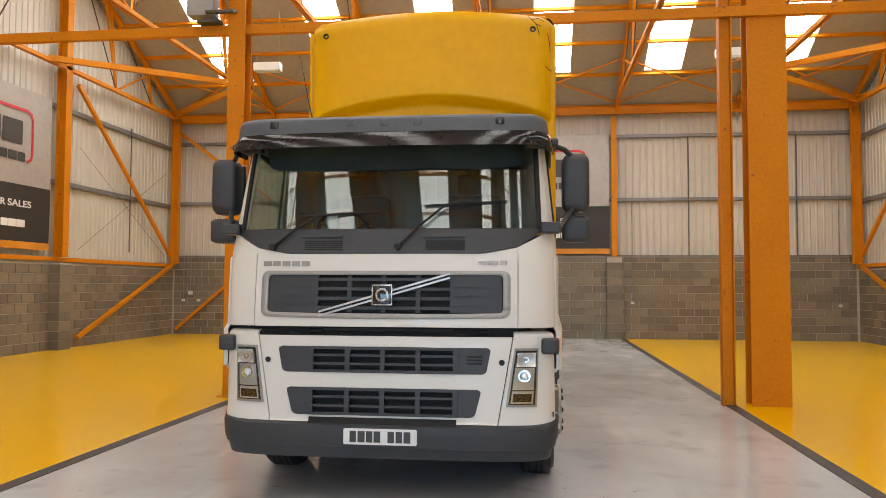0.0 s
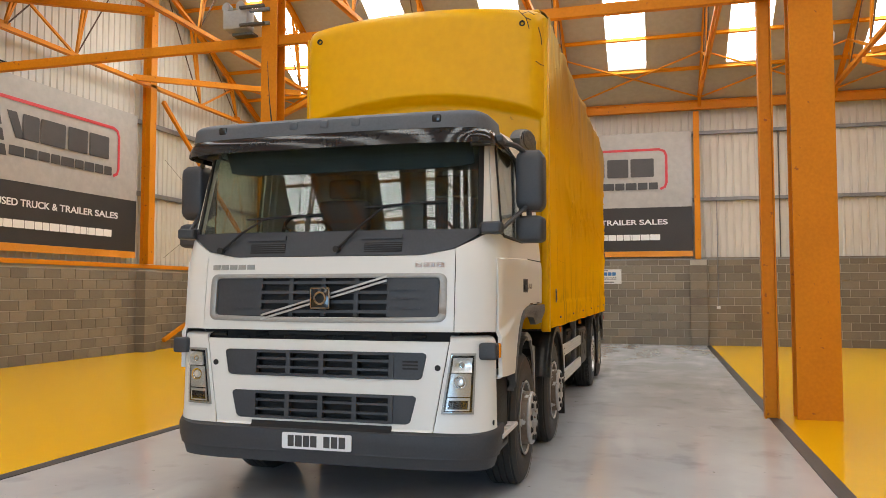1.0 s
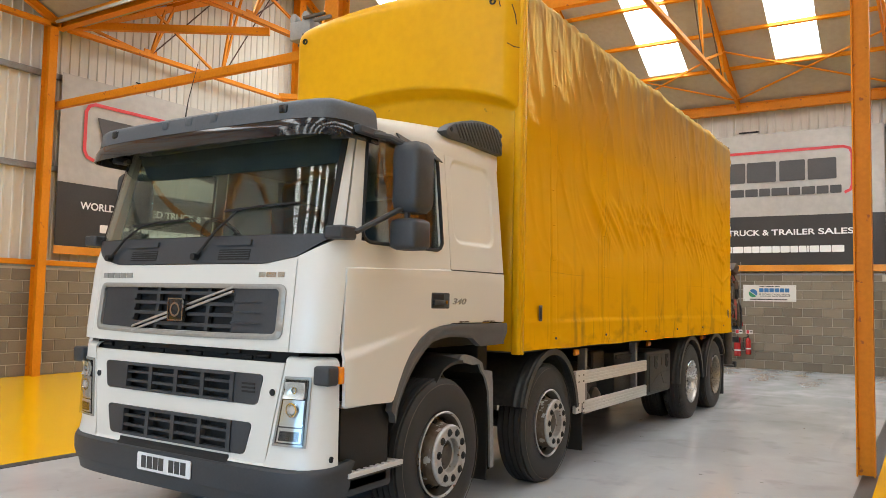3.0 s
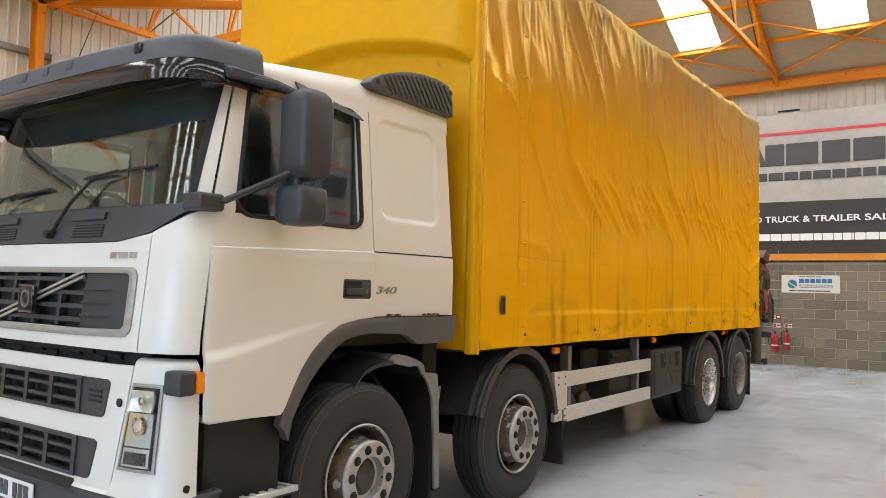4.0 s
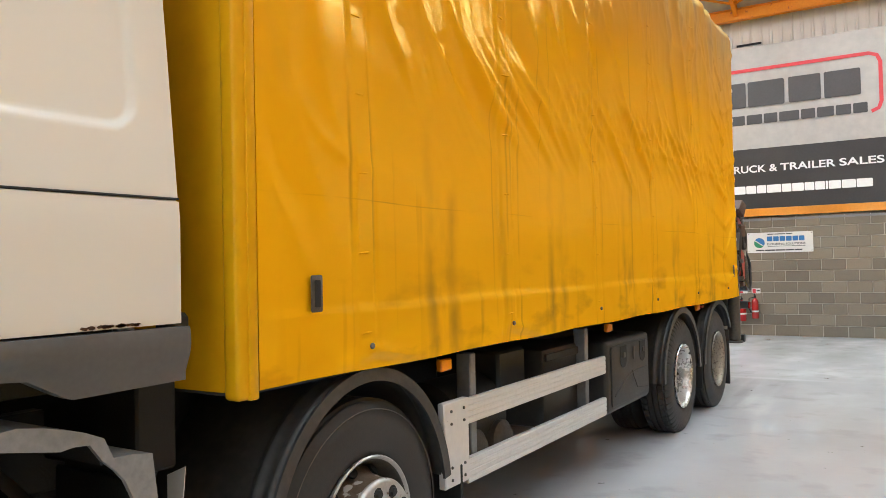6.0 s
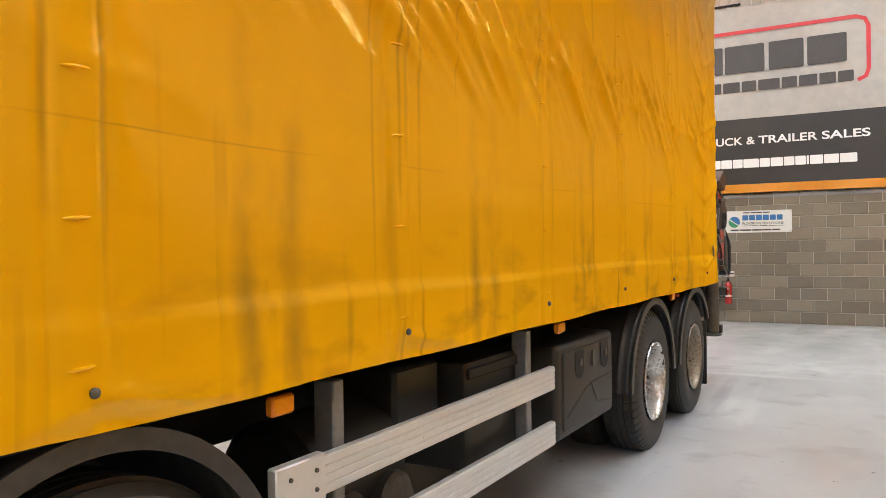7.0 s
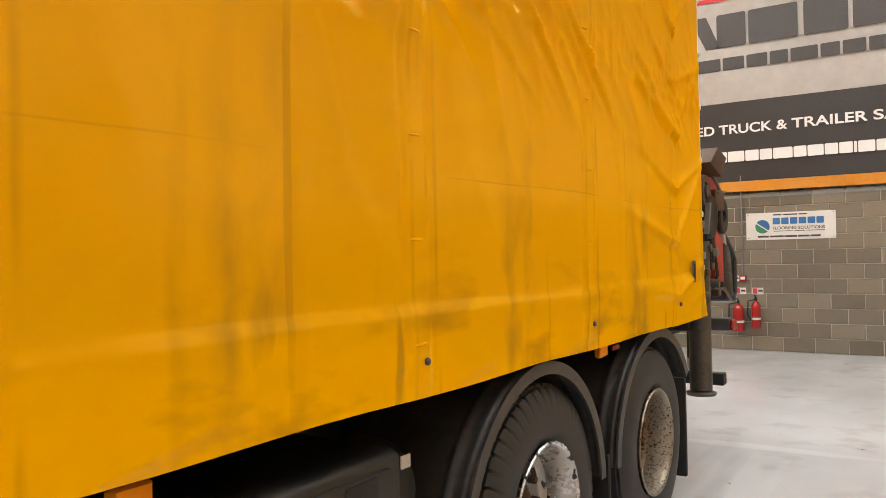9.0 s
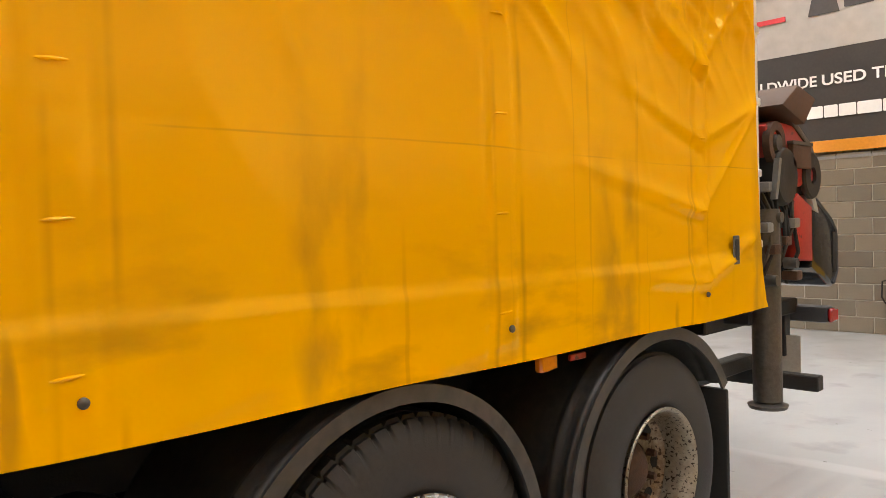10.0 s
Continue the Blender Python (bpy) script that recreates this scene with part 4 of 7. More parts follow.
for k in range(len(shapes[0])):
    (a, b), (c, d) = shapes[0][k - 1], shapes[0][k]
    m = max(1, int(math.hypot(c - a, d - b) / 0.06))
    for j in range(m):
        for lp, sh in zip(loops, shapes):
            (a, b), (c, d) = sh[k - 1], sh[k]
            lp.append((a + (c - a) * j / m, b + (d - b) * j / m))
def surround(u, v, o):
    i = int(u) % len(loops[0])
    (a, b), (c, d) = loops[0][i], loops[1][i]
    bow = 0.012 * max(0.0, 1 - (a / 0.9) ** 2) if b < 1.5 else 0.0
    x, z = a + (c - a) * v, b + (d - b) * v - bow
    return front(x, z, o + 0.006 * math.sin(v * math.pi))
rim = sheet(surround, range(len(loops[0]) + 1), steps(0, 1, 4), None, (0.008, -0.03))
bmesh.ops.remove_doubles(rim, verts=rim.verts, dist=1e-5)
part("grille_surround", rim, "trim", truck, "brushed grey grille surround")
panel("grille_back", -0.88, 0.88, 1.35, 1.66, "black", (-0.05, -0.07), 16, 2)
for s in (-1, 1):
    panel("grille_cheek", s * 0.48, s * 0.848, 1.372, 1.645, "dark_plastic", (-0.006, -0.04), 8, 3)
    ribs = bmesh.new()
    for k in range(3):
        z = 1.43 + 0.065 * k
        sheet(lambda u, v, o: front(s * (0.48 + 0.24 * u), z + 0.012 * (v - 0.5) * (1 - u * 0.9), o), steps(0, 1, 5), (0, 1), ribs, (0.006, -0.01))
    part("grille_rib", ribs, "dark_plastic", truck)
lattice = bmesh.new()
for k in range(4):
    z = 1.405 + 0.068 * k
    sheet(lambda u, v, o: front(-0.49 + 0.98 * u, z - 0.011 + 0.022 * v, o), steps(0, 1, 14), (0, 1), lattice, (-0.004, -0.03))
for x in (-0.25, 0.0, 0.25):
    sheet(lambda u, v, o: front(x - 0.016 + 0.032 * u, 1.372 + 0.273 * v, o), (0, 1), (0, 1), lattice, (-0.008, -0.035))
part("grille_lattice", lattice, "dark_plastic", truck)
for d in (-0.018, 0.018):
    part("diagonal_strip", sheet(lambda u, v, o: front(-0.47 + 0.95 * u, 1.362 + 0.276 * u + d * 0.8 + (v - 0.5) * 0.014, o), steps(0, 1, 14), (0, 1), None, (0.014, 0.0)), "strip", truck, "grey metal diagonal strip")
part("badge", prism(rounded(-0.07, 0.07, 1.43, 1.57, 0.014), 0.022, facing((0, -0.0, 0), (1, 0, 0), (0, 0, 1)), None, 0.004), "visor", truck, "square black badge with a bright rim")
badge = truck.children[-1]
ring = bmesh.new()
lathe([(-0.003, 0.034), (-0.003, 0.048), (0.003, 0.048), (0.003, 0.034)], 28, ring, Matrix.Translation((0, -0.025, 1.50)) @ Matrix.Rotation(radians(90), 4, "Z"), True)
for a in (((-0.07, 1.57), (0.07, 1.57)), ((-0.07, 1.43), (0.07, 1.43)), ((-0.07, 1.43), (-0.07, 1.57)), ((0.07, 1.43), (0.07, 1.57))):
    bar((a[0][0], -0.022, a[0][1]), (a[1][0], -0.022, a[1][1]), 0.008, 0.008, ring)
part("badge_ring", ring, "chrome", badge)
for k in range(5):
    x = -0.90 + k * 0.073
    part("badge_block", sheet(lambda u, v, o: front(x + 0.06 * u, 1.705 + 0.036 * v, o), (0, 1), (0, 1), None, (0.006, -0.002)), "trim", truck, "grey block of a maker's badge" if k == 0 else "")
for k, w in enumerate((0.05, 0.075, 0.05)):
    x = 0.68 + (0, 0.062, 0.15)[k]
    part("badge_block", sheet(lambda u, v, o: front(x + w * u, 1.715 + 0.03 * v, o), (0, 1), (0, 1), None, (0.006, -0.002)), "chrome", truck, "bright block of a model badge" if k == 0 else "")

# upper corners, scuttle, screen, pillars
for s in (-1, 1):
    def upper_corner(u, v, o, s=s):
        z0 = 1.272
        x = 0.96
        a, b = s_x(x, z0), s_y(lerp_table(SIDE_EDGE, 1.5) - 0.004, 1.5)
        q = a + (b - a) * u
        z1 = 1.842 + 0.11 * min(1, u * 1.3)
        return cab(s * q, z0 + (z1 - z0) * v, o)
    part("corner_panel", sheet(upper_corner, steps(0, 1, 14), steps(0, 1, 8), None, (0.0, -0.025)), "white_paint", truck)

    def pillar(u, v, o, s=s):
        z = 1.95 + 0.73 * v
        a, b = s_x(1.122 - 0.03 * v, z), s_y(lerp_table(SIDE_EDGE, z) - 0.005, z)
        return cab(s * (a + (b - a) * u), z, o)
    part("a_pillar", sheet(pillar, steps(0, 1, 8), steps(0, 1, 8), None, (0.0, -0.05)), "white_paint", truck)

def scuttle(u, v, o):
    lim = s_y(0.215, 1.95)
    q = lim * u
    x = abs(cab(q, 1.9).x)
    lo = ztop(x) + 0.004 if x < 0.96 else 1.842 + 0.11 * min(1, 1.3 * (abs(q) - s_x(0.96, 1.3)) / (lim - s_x(0.96, 1.3))) + 0.003
    hi = 1.975 + 0.03 * max(0, x - 0.9)
    return cab(q, lo + (hi - lo) * v, o)
part("scuttle", sheet(scuttle, steps(-1, 1, 56), steps(0, 1, 6), None, (0.006, -0.04)), "dark_plastic", truck, "dark plastic scuttle under the windscreen")
for x in (-0.45, 0.44):
    slots = bmesh.new()
    sheet(lambda u, v, o: front(x - 0.14 + 0.28 * u, 1.822 + 0.068 * v, o), steps(0, 1, 5), (0, 1), slots, (0.008, 0.0))
    part("scuttle_vent", slots, "black", truck)
    for k in range(4):
        part("scuttle_fin", sheet(lambda u, v, o: front(x - 0.135 + 0.27 * u, 1.832 + 0.015 * k + 0.005 * v, o), steps(0, 1, 5), (0, 1), None, (0.012, 0.0)), "dark_plastic", truck)
    part("scuttle_cover", sheet(lambda u, v, o: front(x - 0.17 + 0.31 * u, 1.915 + 0.035 * v, o), steps(0, 1, 5), steps(0, 1, 2), None, (0.022, 0.0)), "dark_plastic", truck)

ws = part("windscreen", sheet(lambda u, v, o: front((1.116 - 0.03 * v) * u, 1.965 + 0.70 * v, o), steps(-1, 1, 40), steps(0, 1, 14), None, (0.0, -0.006)), "windscreen", truck, "tinted windscreen")
ws.visible_shadow = False
seal = bmesh.new()
sheet(lambda u, v, o: front(1.116 * u, 1.958 + 0.022 * v, o), steps(-1, 1, 40), (0, 1), seal, (0.004, -0.012))
sheet(lambda u, v, o: front(1.09 * u, 2.655 + 0.03 * v, o), steps(-1, 1, 40), (0, 1), seal, (0.004, -0.012))
for s in (-1, 1):
    sheet(lambda u, v, o: front(s * (1.095 + 0.03 * u - 0.03 * v), 1.965 + 0.70 * v, o), (0, 1), steps(0, 1, 12), seal, (0.004, -0.012))
part("windscreen_seal", seal, "black", truck)

# sun visor and roof lip
LIP_W, LIP_D, LIP_N = 1.165, 0.60, 9.0
_lx = LIP_W * (1 - (1 - _t) ** 4)
_ly = LIP_D * (1 - np.clip(1 - (_lx / LIP_W) ** LIP_N, 0, 1) ** (1 / LIP_N)) + 0.05 * (_lx / LIP_W) ** 2
_ls = np.concatenate(([0], np.cumsum(np.hypot(np.diff(_lx), np.diff(_ly)))))


def brim(s, z, off):
    """The flat-fronted plan curve of the roof lip and the visor."""
    a = abs(s)
    x, y, x1, y1 = (float(np.interp(q, _ls, k)) for q in (a, a + 0.01) for k in (_lx, _ly))
    if a + 0.01 > _ls[-1]:
        x1, y1 = x, y + 0.01
    d = math.hypot(x1 - x, y1 - y) or 1
    return Vector((math.copysign(x + (y1 - y) / d * off, s), y + 0.03 - (x1 - x) / d * off, z))


def visor(u, v, o):
    s = 0.895 * _ls[-1] * u
    return brim(s, 2.565 + 0.118 * v, 0.055 - 0.045 * v + 0.012 * math.sin(v * math.pi) + o)
part("sun_visor", sheet(visor, steps(-1, 1, 44), steps(0, 1, 4), None, (0.0, -0.012)), "visor", truck, "smoked glossy sun visor")
def lip(u, v, o):
    a = max(0.0, (v - 0.45) / 0.55) * math.pi / 2
    p = brim(0.915 * _ls[-1] * u, 2.675, 0.018 - 0.03 * min(v, 0.45) - 0.30 * (1 - math.cos(a)) + o * math.cos(a))
    p.z = 2.675 + 0.20 * min(v, 0.45) + (0.065 + 0.035 * u ** 4) * math.sin(a) + o * math.sin(a)
    return p
part("roof_lip", sheet(lip, steps(-1, 1, 56), steps(0, 1, 10), None, (0.0, -0.02)), "grey_plastic", truck, "grey plastic roof lip above the visor")
for x in (-0.83, -0.24, 0.0, 0.24, 0.83):
    big = abs(x) > 0.5
    q = lip(x / (0.915 * _ls[-1]), 0.33, 0.0)
    part("marker_lamp", box(q.x - 0.033, q.x + 0.033, q.y - 0.012, q.y + 0.03, q.z - 0.028, q.z + 0.028, 0.012, None, 2), "visor" if big else "grey_plastic", truck, "small roof marker lamp" if big else "grey blanking plate")

# roof
def roof_skin(u, v, o):
    y = 0.44 + 1.76 * v
    zt = 2.80 + 0.23 * min(1, v * 1.15) ** 0.8
    w = lerp_table(WIDTH, 2.68)
    a = u * math.pi / 2
    x = w * math.copysign(abs(math.sin(a)) ** 0.55, a)
    return Vector((x, y, 2.66 + (zt - 2.66 + o) * max(0.0, math.cos(a)) ** 0.55))
part("roof", sheet(roof_skin, steps(-1, 1, 40), steps(0, 1, 12), None, (0.0, -0.03)), "white_paint", truck)

# flanks: door with its window opening, rear panel, wheel-arch trim
ARCH_OUT = ((0.0, 0.975), (0.66, 0.945), (0.685, 0.965), (0.735, 1.06), (0.80, 1.165), (0.871, 1.25), (0.98, 1.335), (1.10, 1.393), (1.24, 1.417), (1.38, 1.428), (2.3, 1.428))
TRIM_OUT = ((0.66, 0.89), (0.685, 0.965), (0.735, 1.06), (0.80, 1.165), (0.871, 1.25), (0.98, 1.335), (1.10, 1.393), (1.24, 1.415), (1.38, 1.425), (1.70, 1.425), (1.82, 1.424), (2.205, 1.422))
TRIM_IN = ((0.745, 0.80), (0.765, 0.90), (0.82, 1.0), (0.885, 1.09), (0.955, 1.165), (1.05, 1.245), (1.15, 1.305), (1.26, 1.325), (1.38, 1.335), (1.70, 1.318), (1.825, 1.25), (2.205, 1.255))
for s in (-1, 1):
    def door_low(u, v, o, s=s):
        z1 = 1.95
        y0 = lerp_table(SIDE_EDGE, 1.0 + 0.95 * v) + 0.006
        y = y0 + (1.375 - y0) * u
        zb = lerp_table(ARCH_OUT, y)
        # a sharp ledge under the waist and a swage that dies out above the arch
        zc = 1.775 + 0.03 * (y - 0.27)
        z = zb + (zc - zb) * v / 0.8 if v <= 0.8 else zc + 0.008 * (v - 0.8) / 0.02 if v <= 0.82 else zc + 0.008 + (z1 - zc - 0.008) * (v - 0.82) / 0.18
        k = max(0, min(1, (1.0 - y) / 0.75))
        q = max(0, min(1, (1.285 + 0.165 * (y - 0.22) - z) / (0.045 * k + 0.004)))
        return flank(y, z, o + (0.010 if v <= 0.8 else 0.0) + 0.030 * k * q, s)
    part("door", sheet(door_low, steps(0, 1, 60), steps(0, 0.8, 70) + [0.82] + steps(0.85, 1, 8), None, (0.0, -0.03)), "white_paint", truck, "white painted cab door")
    door = truck.children[-1]

    def door_front(u, v, o, s=s):
        z = 1.95 + 0.74 * v
        y0 = lerp_table(SIDE_EDGE, z) + 0.006
        y1 = 0.36 + 0.13 * v
        return flank(y0 + (max(y1, y0 + 0.05) - y0) * u, z, o, s)
    part("window_post", sheet(door_front, steps(0, 1, 4), steps(0, 1, 10), None, (0.0, -0.03)), "white_paint", door)
    part("window_post", sheet(lambda u, v, o: flank(1.275 + 0.10 * u, 1.95 + 0.75 * v, o, s), steps(0, 1, 4), steps(0, 1, 8), None, (0.0, -0.03)), "white_paint", door)
    part("window_head", sheet(lambda u, v, o: flank(0.44 + 0.84 * u, 2.635 + 0.06 * v, o, s), steps(0, 1, 8), steps(0, 1, 3), None, (0.0, -0.03)), "white_paint", door)
    gl = part("window", sheet(lambda u, v, o: flank(0.36 + 0.12 * v + (0.93 - 0.12 * v) * u, 1.94 + 0.71 * v, o - 0.026 * (1 - v), s), steps(0, 1, 8), steps(0, 1, 8), None, (-0.012, -0.017)), "side_glass", door, "dark tinted side window")
    gl.visible_shadow = False
    sl = bmesh.new()
    ring_pts = []
    for u, v in rounded(0.0, 1.0, 0.0, 1.0, 0.10, 6):
        ring_pts.append((u, v))
    for (u0, v0), (u1, v1) in zip(ring_pts, ring_pts[1:] + ring_pts[:1]):
        g = lambda u, v: flank(0.365 + 0.115 * v + (0.915 - 0.115 * v) * u, 1.945 + 0.69 * v, 0.0, s)
        tube([g(u0, v0), g(u1, v1)], 0.013, 6, sl)
    part("window_seal", sl, "black", door, "black rubber window seal")
    part("wind_deflector", sheet(lambda u, v, o: flank(0.78 + 0.50 * u, 2.63 - 0.05 * u + 0.075 * v * (1 - 0.5 * u), o + 0.035 * (1 - v), s), steps(0, 1, 8), steps(0, 1, 3), None, (0.014, 0.0)), "dark_plastic", door)

    def rear_panel(u, v, o, s=s):
        y = 1.387 + (2.19 - 1.387) * u
        zt = 2.72 + 0.10 * u
        z = v if v < 1.85 else 1.85 + (zt - 1.85) * (v - 1.85)
        yy, zz = abs(y - 1.76) - 0.295, abs(z - 2.33) - 0.305
        d = max(yy, zz, -0.2)
        d = math.hypot(max(yy + 0.09, 0), max(zz + 0.09, 0)) - 0.09 if yy > -0.09 and zz > -0.09 else max(yy, zz)
        relief = 0.016 * max(0, min(1, 0.5 - d / 0.022)) + (0.012 if 1.81 < v < 1.8165 else 0.004 if v > 1.8165 else 0)
        return flank(y, z, o - relief, s)
    part("rear_panel", sheet(rear_panel, steps(0, 1, 90), steps(1.432, 1.81, 16) + [1.8101, 1.816, 1.8166] + steps(1.83, 2.85, 90), None, (0.0, -0.03)), "white_paint", truck)

    # black strip that draws the shadow gap of the seam
    part("panel_seam", sheet(lambda u, v, o: flank(1.387 + 0.803 * u, 1.8115 + 0.006 * v + 0.004 * u, o, s), steps(0, 1, 12), (0, 1), None, (0.0015, -0.012)), "black", truck)

    def trim(u, v, o, s=s):
        k = u * (len(TRIM_OUT) - 1)
        i = min(int(k), len(TRIM_OUT) - 2)
        f = k - i
        a = [TRIM_OUT[i][j] + (TRIM_OUT[i + 1][j] - TRIM_OUT[i][j]) * f for j in (0, 1)]
        b = [TRIM_IN[i][j] + (TRIM_IN[i + 1][j] - TRIM_IN[i][j]) * f for j in (0, 1)]
        y, z = a[0] + (b[0] - a[0]) * v, a[1] + (b[1] - a[1]) * v
        return flank(y, z, o + 0.028 * math.sin(math.pi * min(1, v + 0.25)) ** 0.7, s)
    part("arch_trim", sheet(trim, steps(0, 1, 56), steps(0, 1, 6), None, (0.0, -0.05)), "arch_plastic", truck, "weathered grey plastic wheel-arch trim")
    # steps in front of the wheel
    part("step_box", box(s * 0.78, s * 1.19, 0.25, 0.74, 0.42, 0.97, 0.03, None, 2), "chassis", truck)
    tread = bmesh.new()
    box(s * 1.12, s * 1.235, 0.24, 0.66, 0.945, 0.975, 0.008, tread)
    part("step", tread, "alu", truck, "aluminium step edge")
    low = part("step", box(min(s * 1.05, s * 1.245), max(s * 1.05, s * 1.245), 0.27, 0.81, 0.525, 0.543, 0.004), "oily", truck, "slotted aluminium step")
    for k in range(9):
        part("tread_bar", bar((s * 1.065, 0.285 + k * 0.062, 0.553), (s * 1.235, 0.305 + k * 0.062, 0.553), 0.030, 0.02, None, 0.004), "alu", low)
    for x in (1.055, 1.24):
        part("step_rim", box(s * x - 0.012, s * x + 0.012, 0.265, 0.815, 0.535, 0.566, 0.005), "alu", low)
    part("step_skirt", box(s * 0.9, s * 1.19, 0.30, 0.78, 0.40, 0.53, 0.03, None, 2), "dark_plastic", truck)
    # air deflector behind the door: a rounded shell with slanting ribs
    edge = [(1.355, 2.835), (1.385, 2.868), (1.47, 2.912), (1.60, 2.955), (1.75, 2.992), (1.90, 3.012), (2.05, 3.015), (2.16, 3.0), (2.20, 2.965), (2.215, 2.88), (2.228, 2.795), (2.20, 2.785), (1.95, 2.79), (1.70, 2.80), (1.46, 2.795), (1.38, 2.805)]
    to = Matrix(((0, 0, s, s * 1.10), (1, 0, 0, 0), (0, 1, 0, 0), (0, 0, 0, 1)))
    shell = part("air_deflector", prism(edge if s > 0 else edge[::-1], 0.085, to, None, 0.012), "deflector", truck, "ribbed grey air deflector")
    inside = lambda y, z: lerp_table(((1.40, 2.815), (1.95, 2.80), (2.20, 2.80)), y) < z < lerp_table(((1.40, 2.868), (1.47, 2.905), (1.60, 2.945), (1.75, 2.978), (1.90, 2.998), (2.05, 3.0), (2.15, 2.985), (2.20, 2.94)), y) and 1.44 < y < 2.20
    for k in range(17):
        run = [(1.40 + 0.052 * k + 0.80 * d, 3.02 - d) for d in steps(0, 0.25, 50)]
        run = [q for q in run if inside(*q)]
        if len(run) > 4:
            part("rib", bar((s * 1.187, *run[0]), (s * 1.187, *run[-1]), 0.024, 0.022, None, 0.006, (1, 0, 0)), "deflector", shell)
    part("bolt", lathe([(0, 0.018), (0.006, 0.016), (0.006, 0)], 12, None, Matrix.Translation((s * 1.184, 1.425, 2.855))), "black", shell)
    # side lamp on the corner
    lx = lambda a, b: (min(s * a, s * b), max(s * a, s * b))
    lamp = part("corner_lamp", box(*lx(1.12, 1.243), 0.065, 0.162, 1.088, 1.200, 0.018, None, 3), "dark_plastic", truck, "dark corner lamp with an amber lens")
    part("indicator_lens", box(*lx(1.15, 1.25), 0.158, 0.207, 1.094, 1.196, 0.012, None, 2), "amber", lamp, "amber lens")

    # headlamps
    def lamp_area(u, v, o, s=s):
        z = 0.725 + 0.405 * v
        lo, hi = 0.872 + 0.062 * v, 1.085 + 0.012 * v
        return front(s * (lo + (hi - lo) * u), z, o)
    head = part("headlight", sheet(lamp_area, steps(0, 1, 6), steps(0, 1, 8), None, (0.010, -0.01)), "trim", truck, "headlight with a clear lens and a grey rim")
    inner = lambda u0, u1, v0, v1: (lambda u, v, o: lamp_area(u0 + (u1 - u0) * u, v0 + (v1 - v0) * v, o))
    part("lamp_shroud", sheet(inner(0.07, 0.93, 0.04, 0.96), steps(0, 1, 6), steps(0, 1, 8), None, (0.013, 0.0)), "visor", head)
    part("lamp_well", sheet(inner(0.13, 0.86, 0.29, 0.67), steps(0, 1, 6), steps(0, 1, 8), None, (0.016, 0.0)), "reflector", head)
    bowl = lambda u, v, o: lamp_area(0.15 + 0.70 * u, 0.69 + 0.24 * v, o + 0.012 * (abs(2 * u - 1) ** 2 + abs(2 * v - 1) ** 2))
    part("lamp_bowl", sheet(bowl, steps(0, 1, 12), steps(0, 1, 12), None, (0.015, 0.0)), "reflector", head)
    part("foot_frame", sheet(inner(0.13, 0.86, 0.06, 0.27), steps(0, 1, 6), steps(0, 1, 3), None, (0.016, 0.0)), "reflector", head)
    part("lamp_foot", sheet(inner(0.19, 0.80, 0.085, 0.225), steps(0, 1, 6), steps(0, 1, 3), None, (0.018, 0.0)), "visor", head)
    for v, r in ((0.81, 0.020), (0.53, 0.043)):
        c = lamp_area(0.5, v, 0.017)
        out = Matrix.Translation(c) @ Matrix.Rotation(radians(-90), 4, "Z")
        part("bulb_ring", lathe([(0.0, r * 1.0), (0.012, r * 0.98), (0.012, r * 0.80), (0.004, r * 0.74), (0.002, 0)], 24, None, out), "chrome", head)
        part("bulb", lathe([(0.0, r * 0.68), (0.010, r * 0.55), (0.016, 0)], 20, None, out), "reflector" if r > 0.03 else "box_grey", head)
    ln = part("lamp_lens", sheet(inner(0.05, 0.93, 0.02, 0.98), steps(0, 1, 6), steps(0, 1, 8), None, (0.030, 0.027)), "lens", head)
    ln.visible_shadow = False

# door handle and output badge
for s in (-1, 1):
    hd = part("door_handle", prism(rounded(1.105, 1.345, 1.535, 1.65, 0.016), 0.012, facing((s * 1.238, 0, 0), (0, s, 0), (0, 0, 1)) if s > 0 else Matrix(((0, 0, -1, -1.238), (1, 0, 0, 0), (0, 1, 0, 0), (0, 0, 0, 1))), None, 0.004), "dark_plastic", truck, "recessed black door handle")
    part("handle_recess", box(min(s * 1.2485, s * 1.252), max(s * 1.2485, s * 1.252), 1.122, 1.262, 1.552, 1.636), "black", hd)
    part("handle_grip", box(min(s * 1.249, s * 1.266), max(s * 1.249, s * 1.266), 1.124, 1.262, 1.558, 1.598, 0.008, None, 2), "dark_plastic", hd)
    part("handle_lock", lathe([(0, 0.014), (0.005, 0.014), (0.005, 0)], 14, None, Matrix.Translation((s * 1.248, 1.302, 1.58))), "chrome", hd)
lettering("output_badge", "340", 0.062, facing((1.2425, 1.40, 1.568), (0, 1, 0), (0, 0, 1)), "trim", truck, "grey slanted numerals 340", 0.19, 0.003, 0.0005, 0.25)

random.seed(41)
for a, b in ((1.50, 1.64), (1.83, 2.04)):
    rusty = bmesh.new()
    for k in range(14):
        y = random.uniform(a, b)
        prism([(y + random.uniform(0.008, 0.02) * math.cos(q), 1.440 + random.uniform(0.002, 0.007) * math.sin(q)) for q in steps(0, 5.6, 7)], 0.0012, facing((1.2402, 0, 0), (0, 1, 0), (0, 0, 1)), rusty)
    part("rust_patch", rusty, "rust", truck, "rust along the lower edge of the panel")
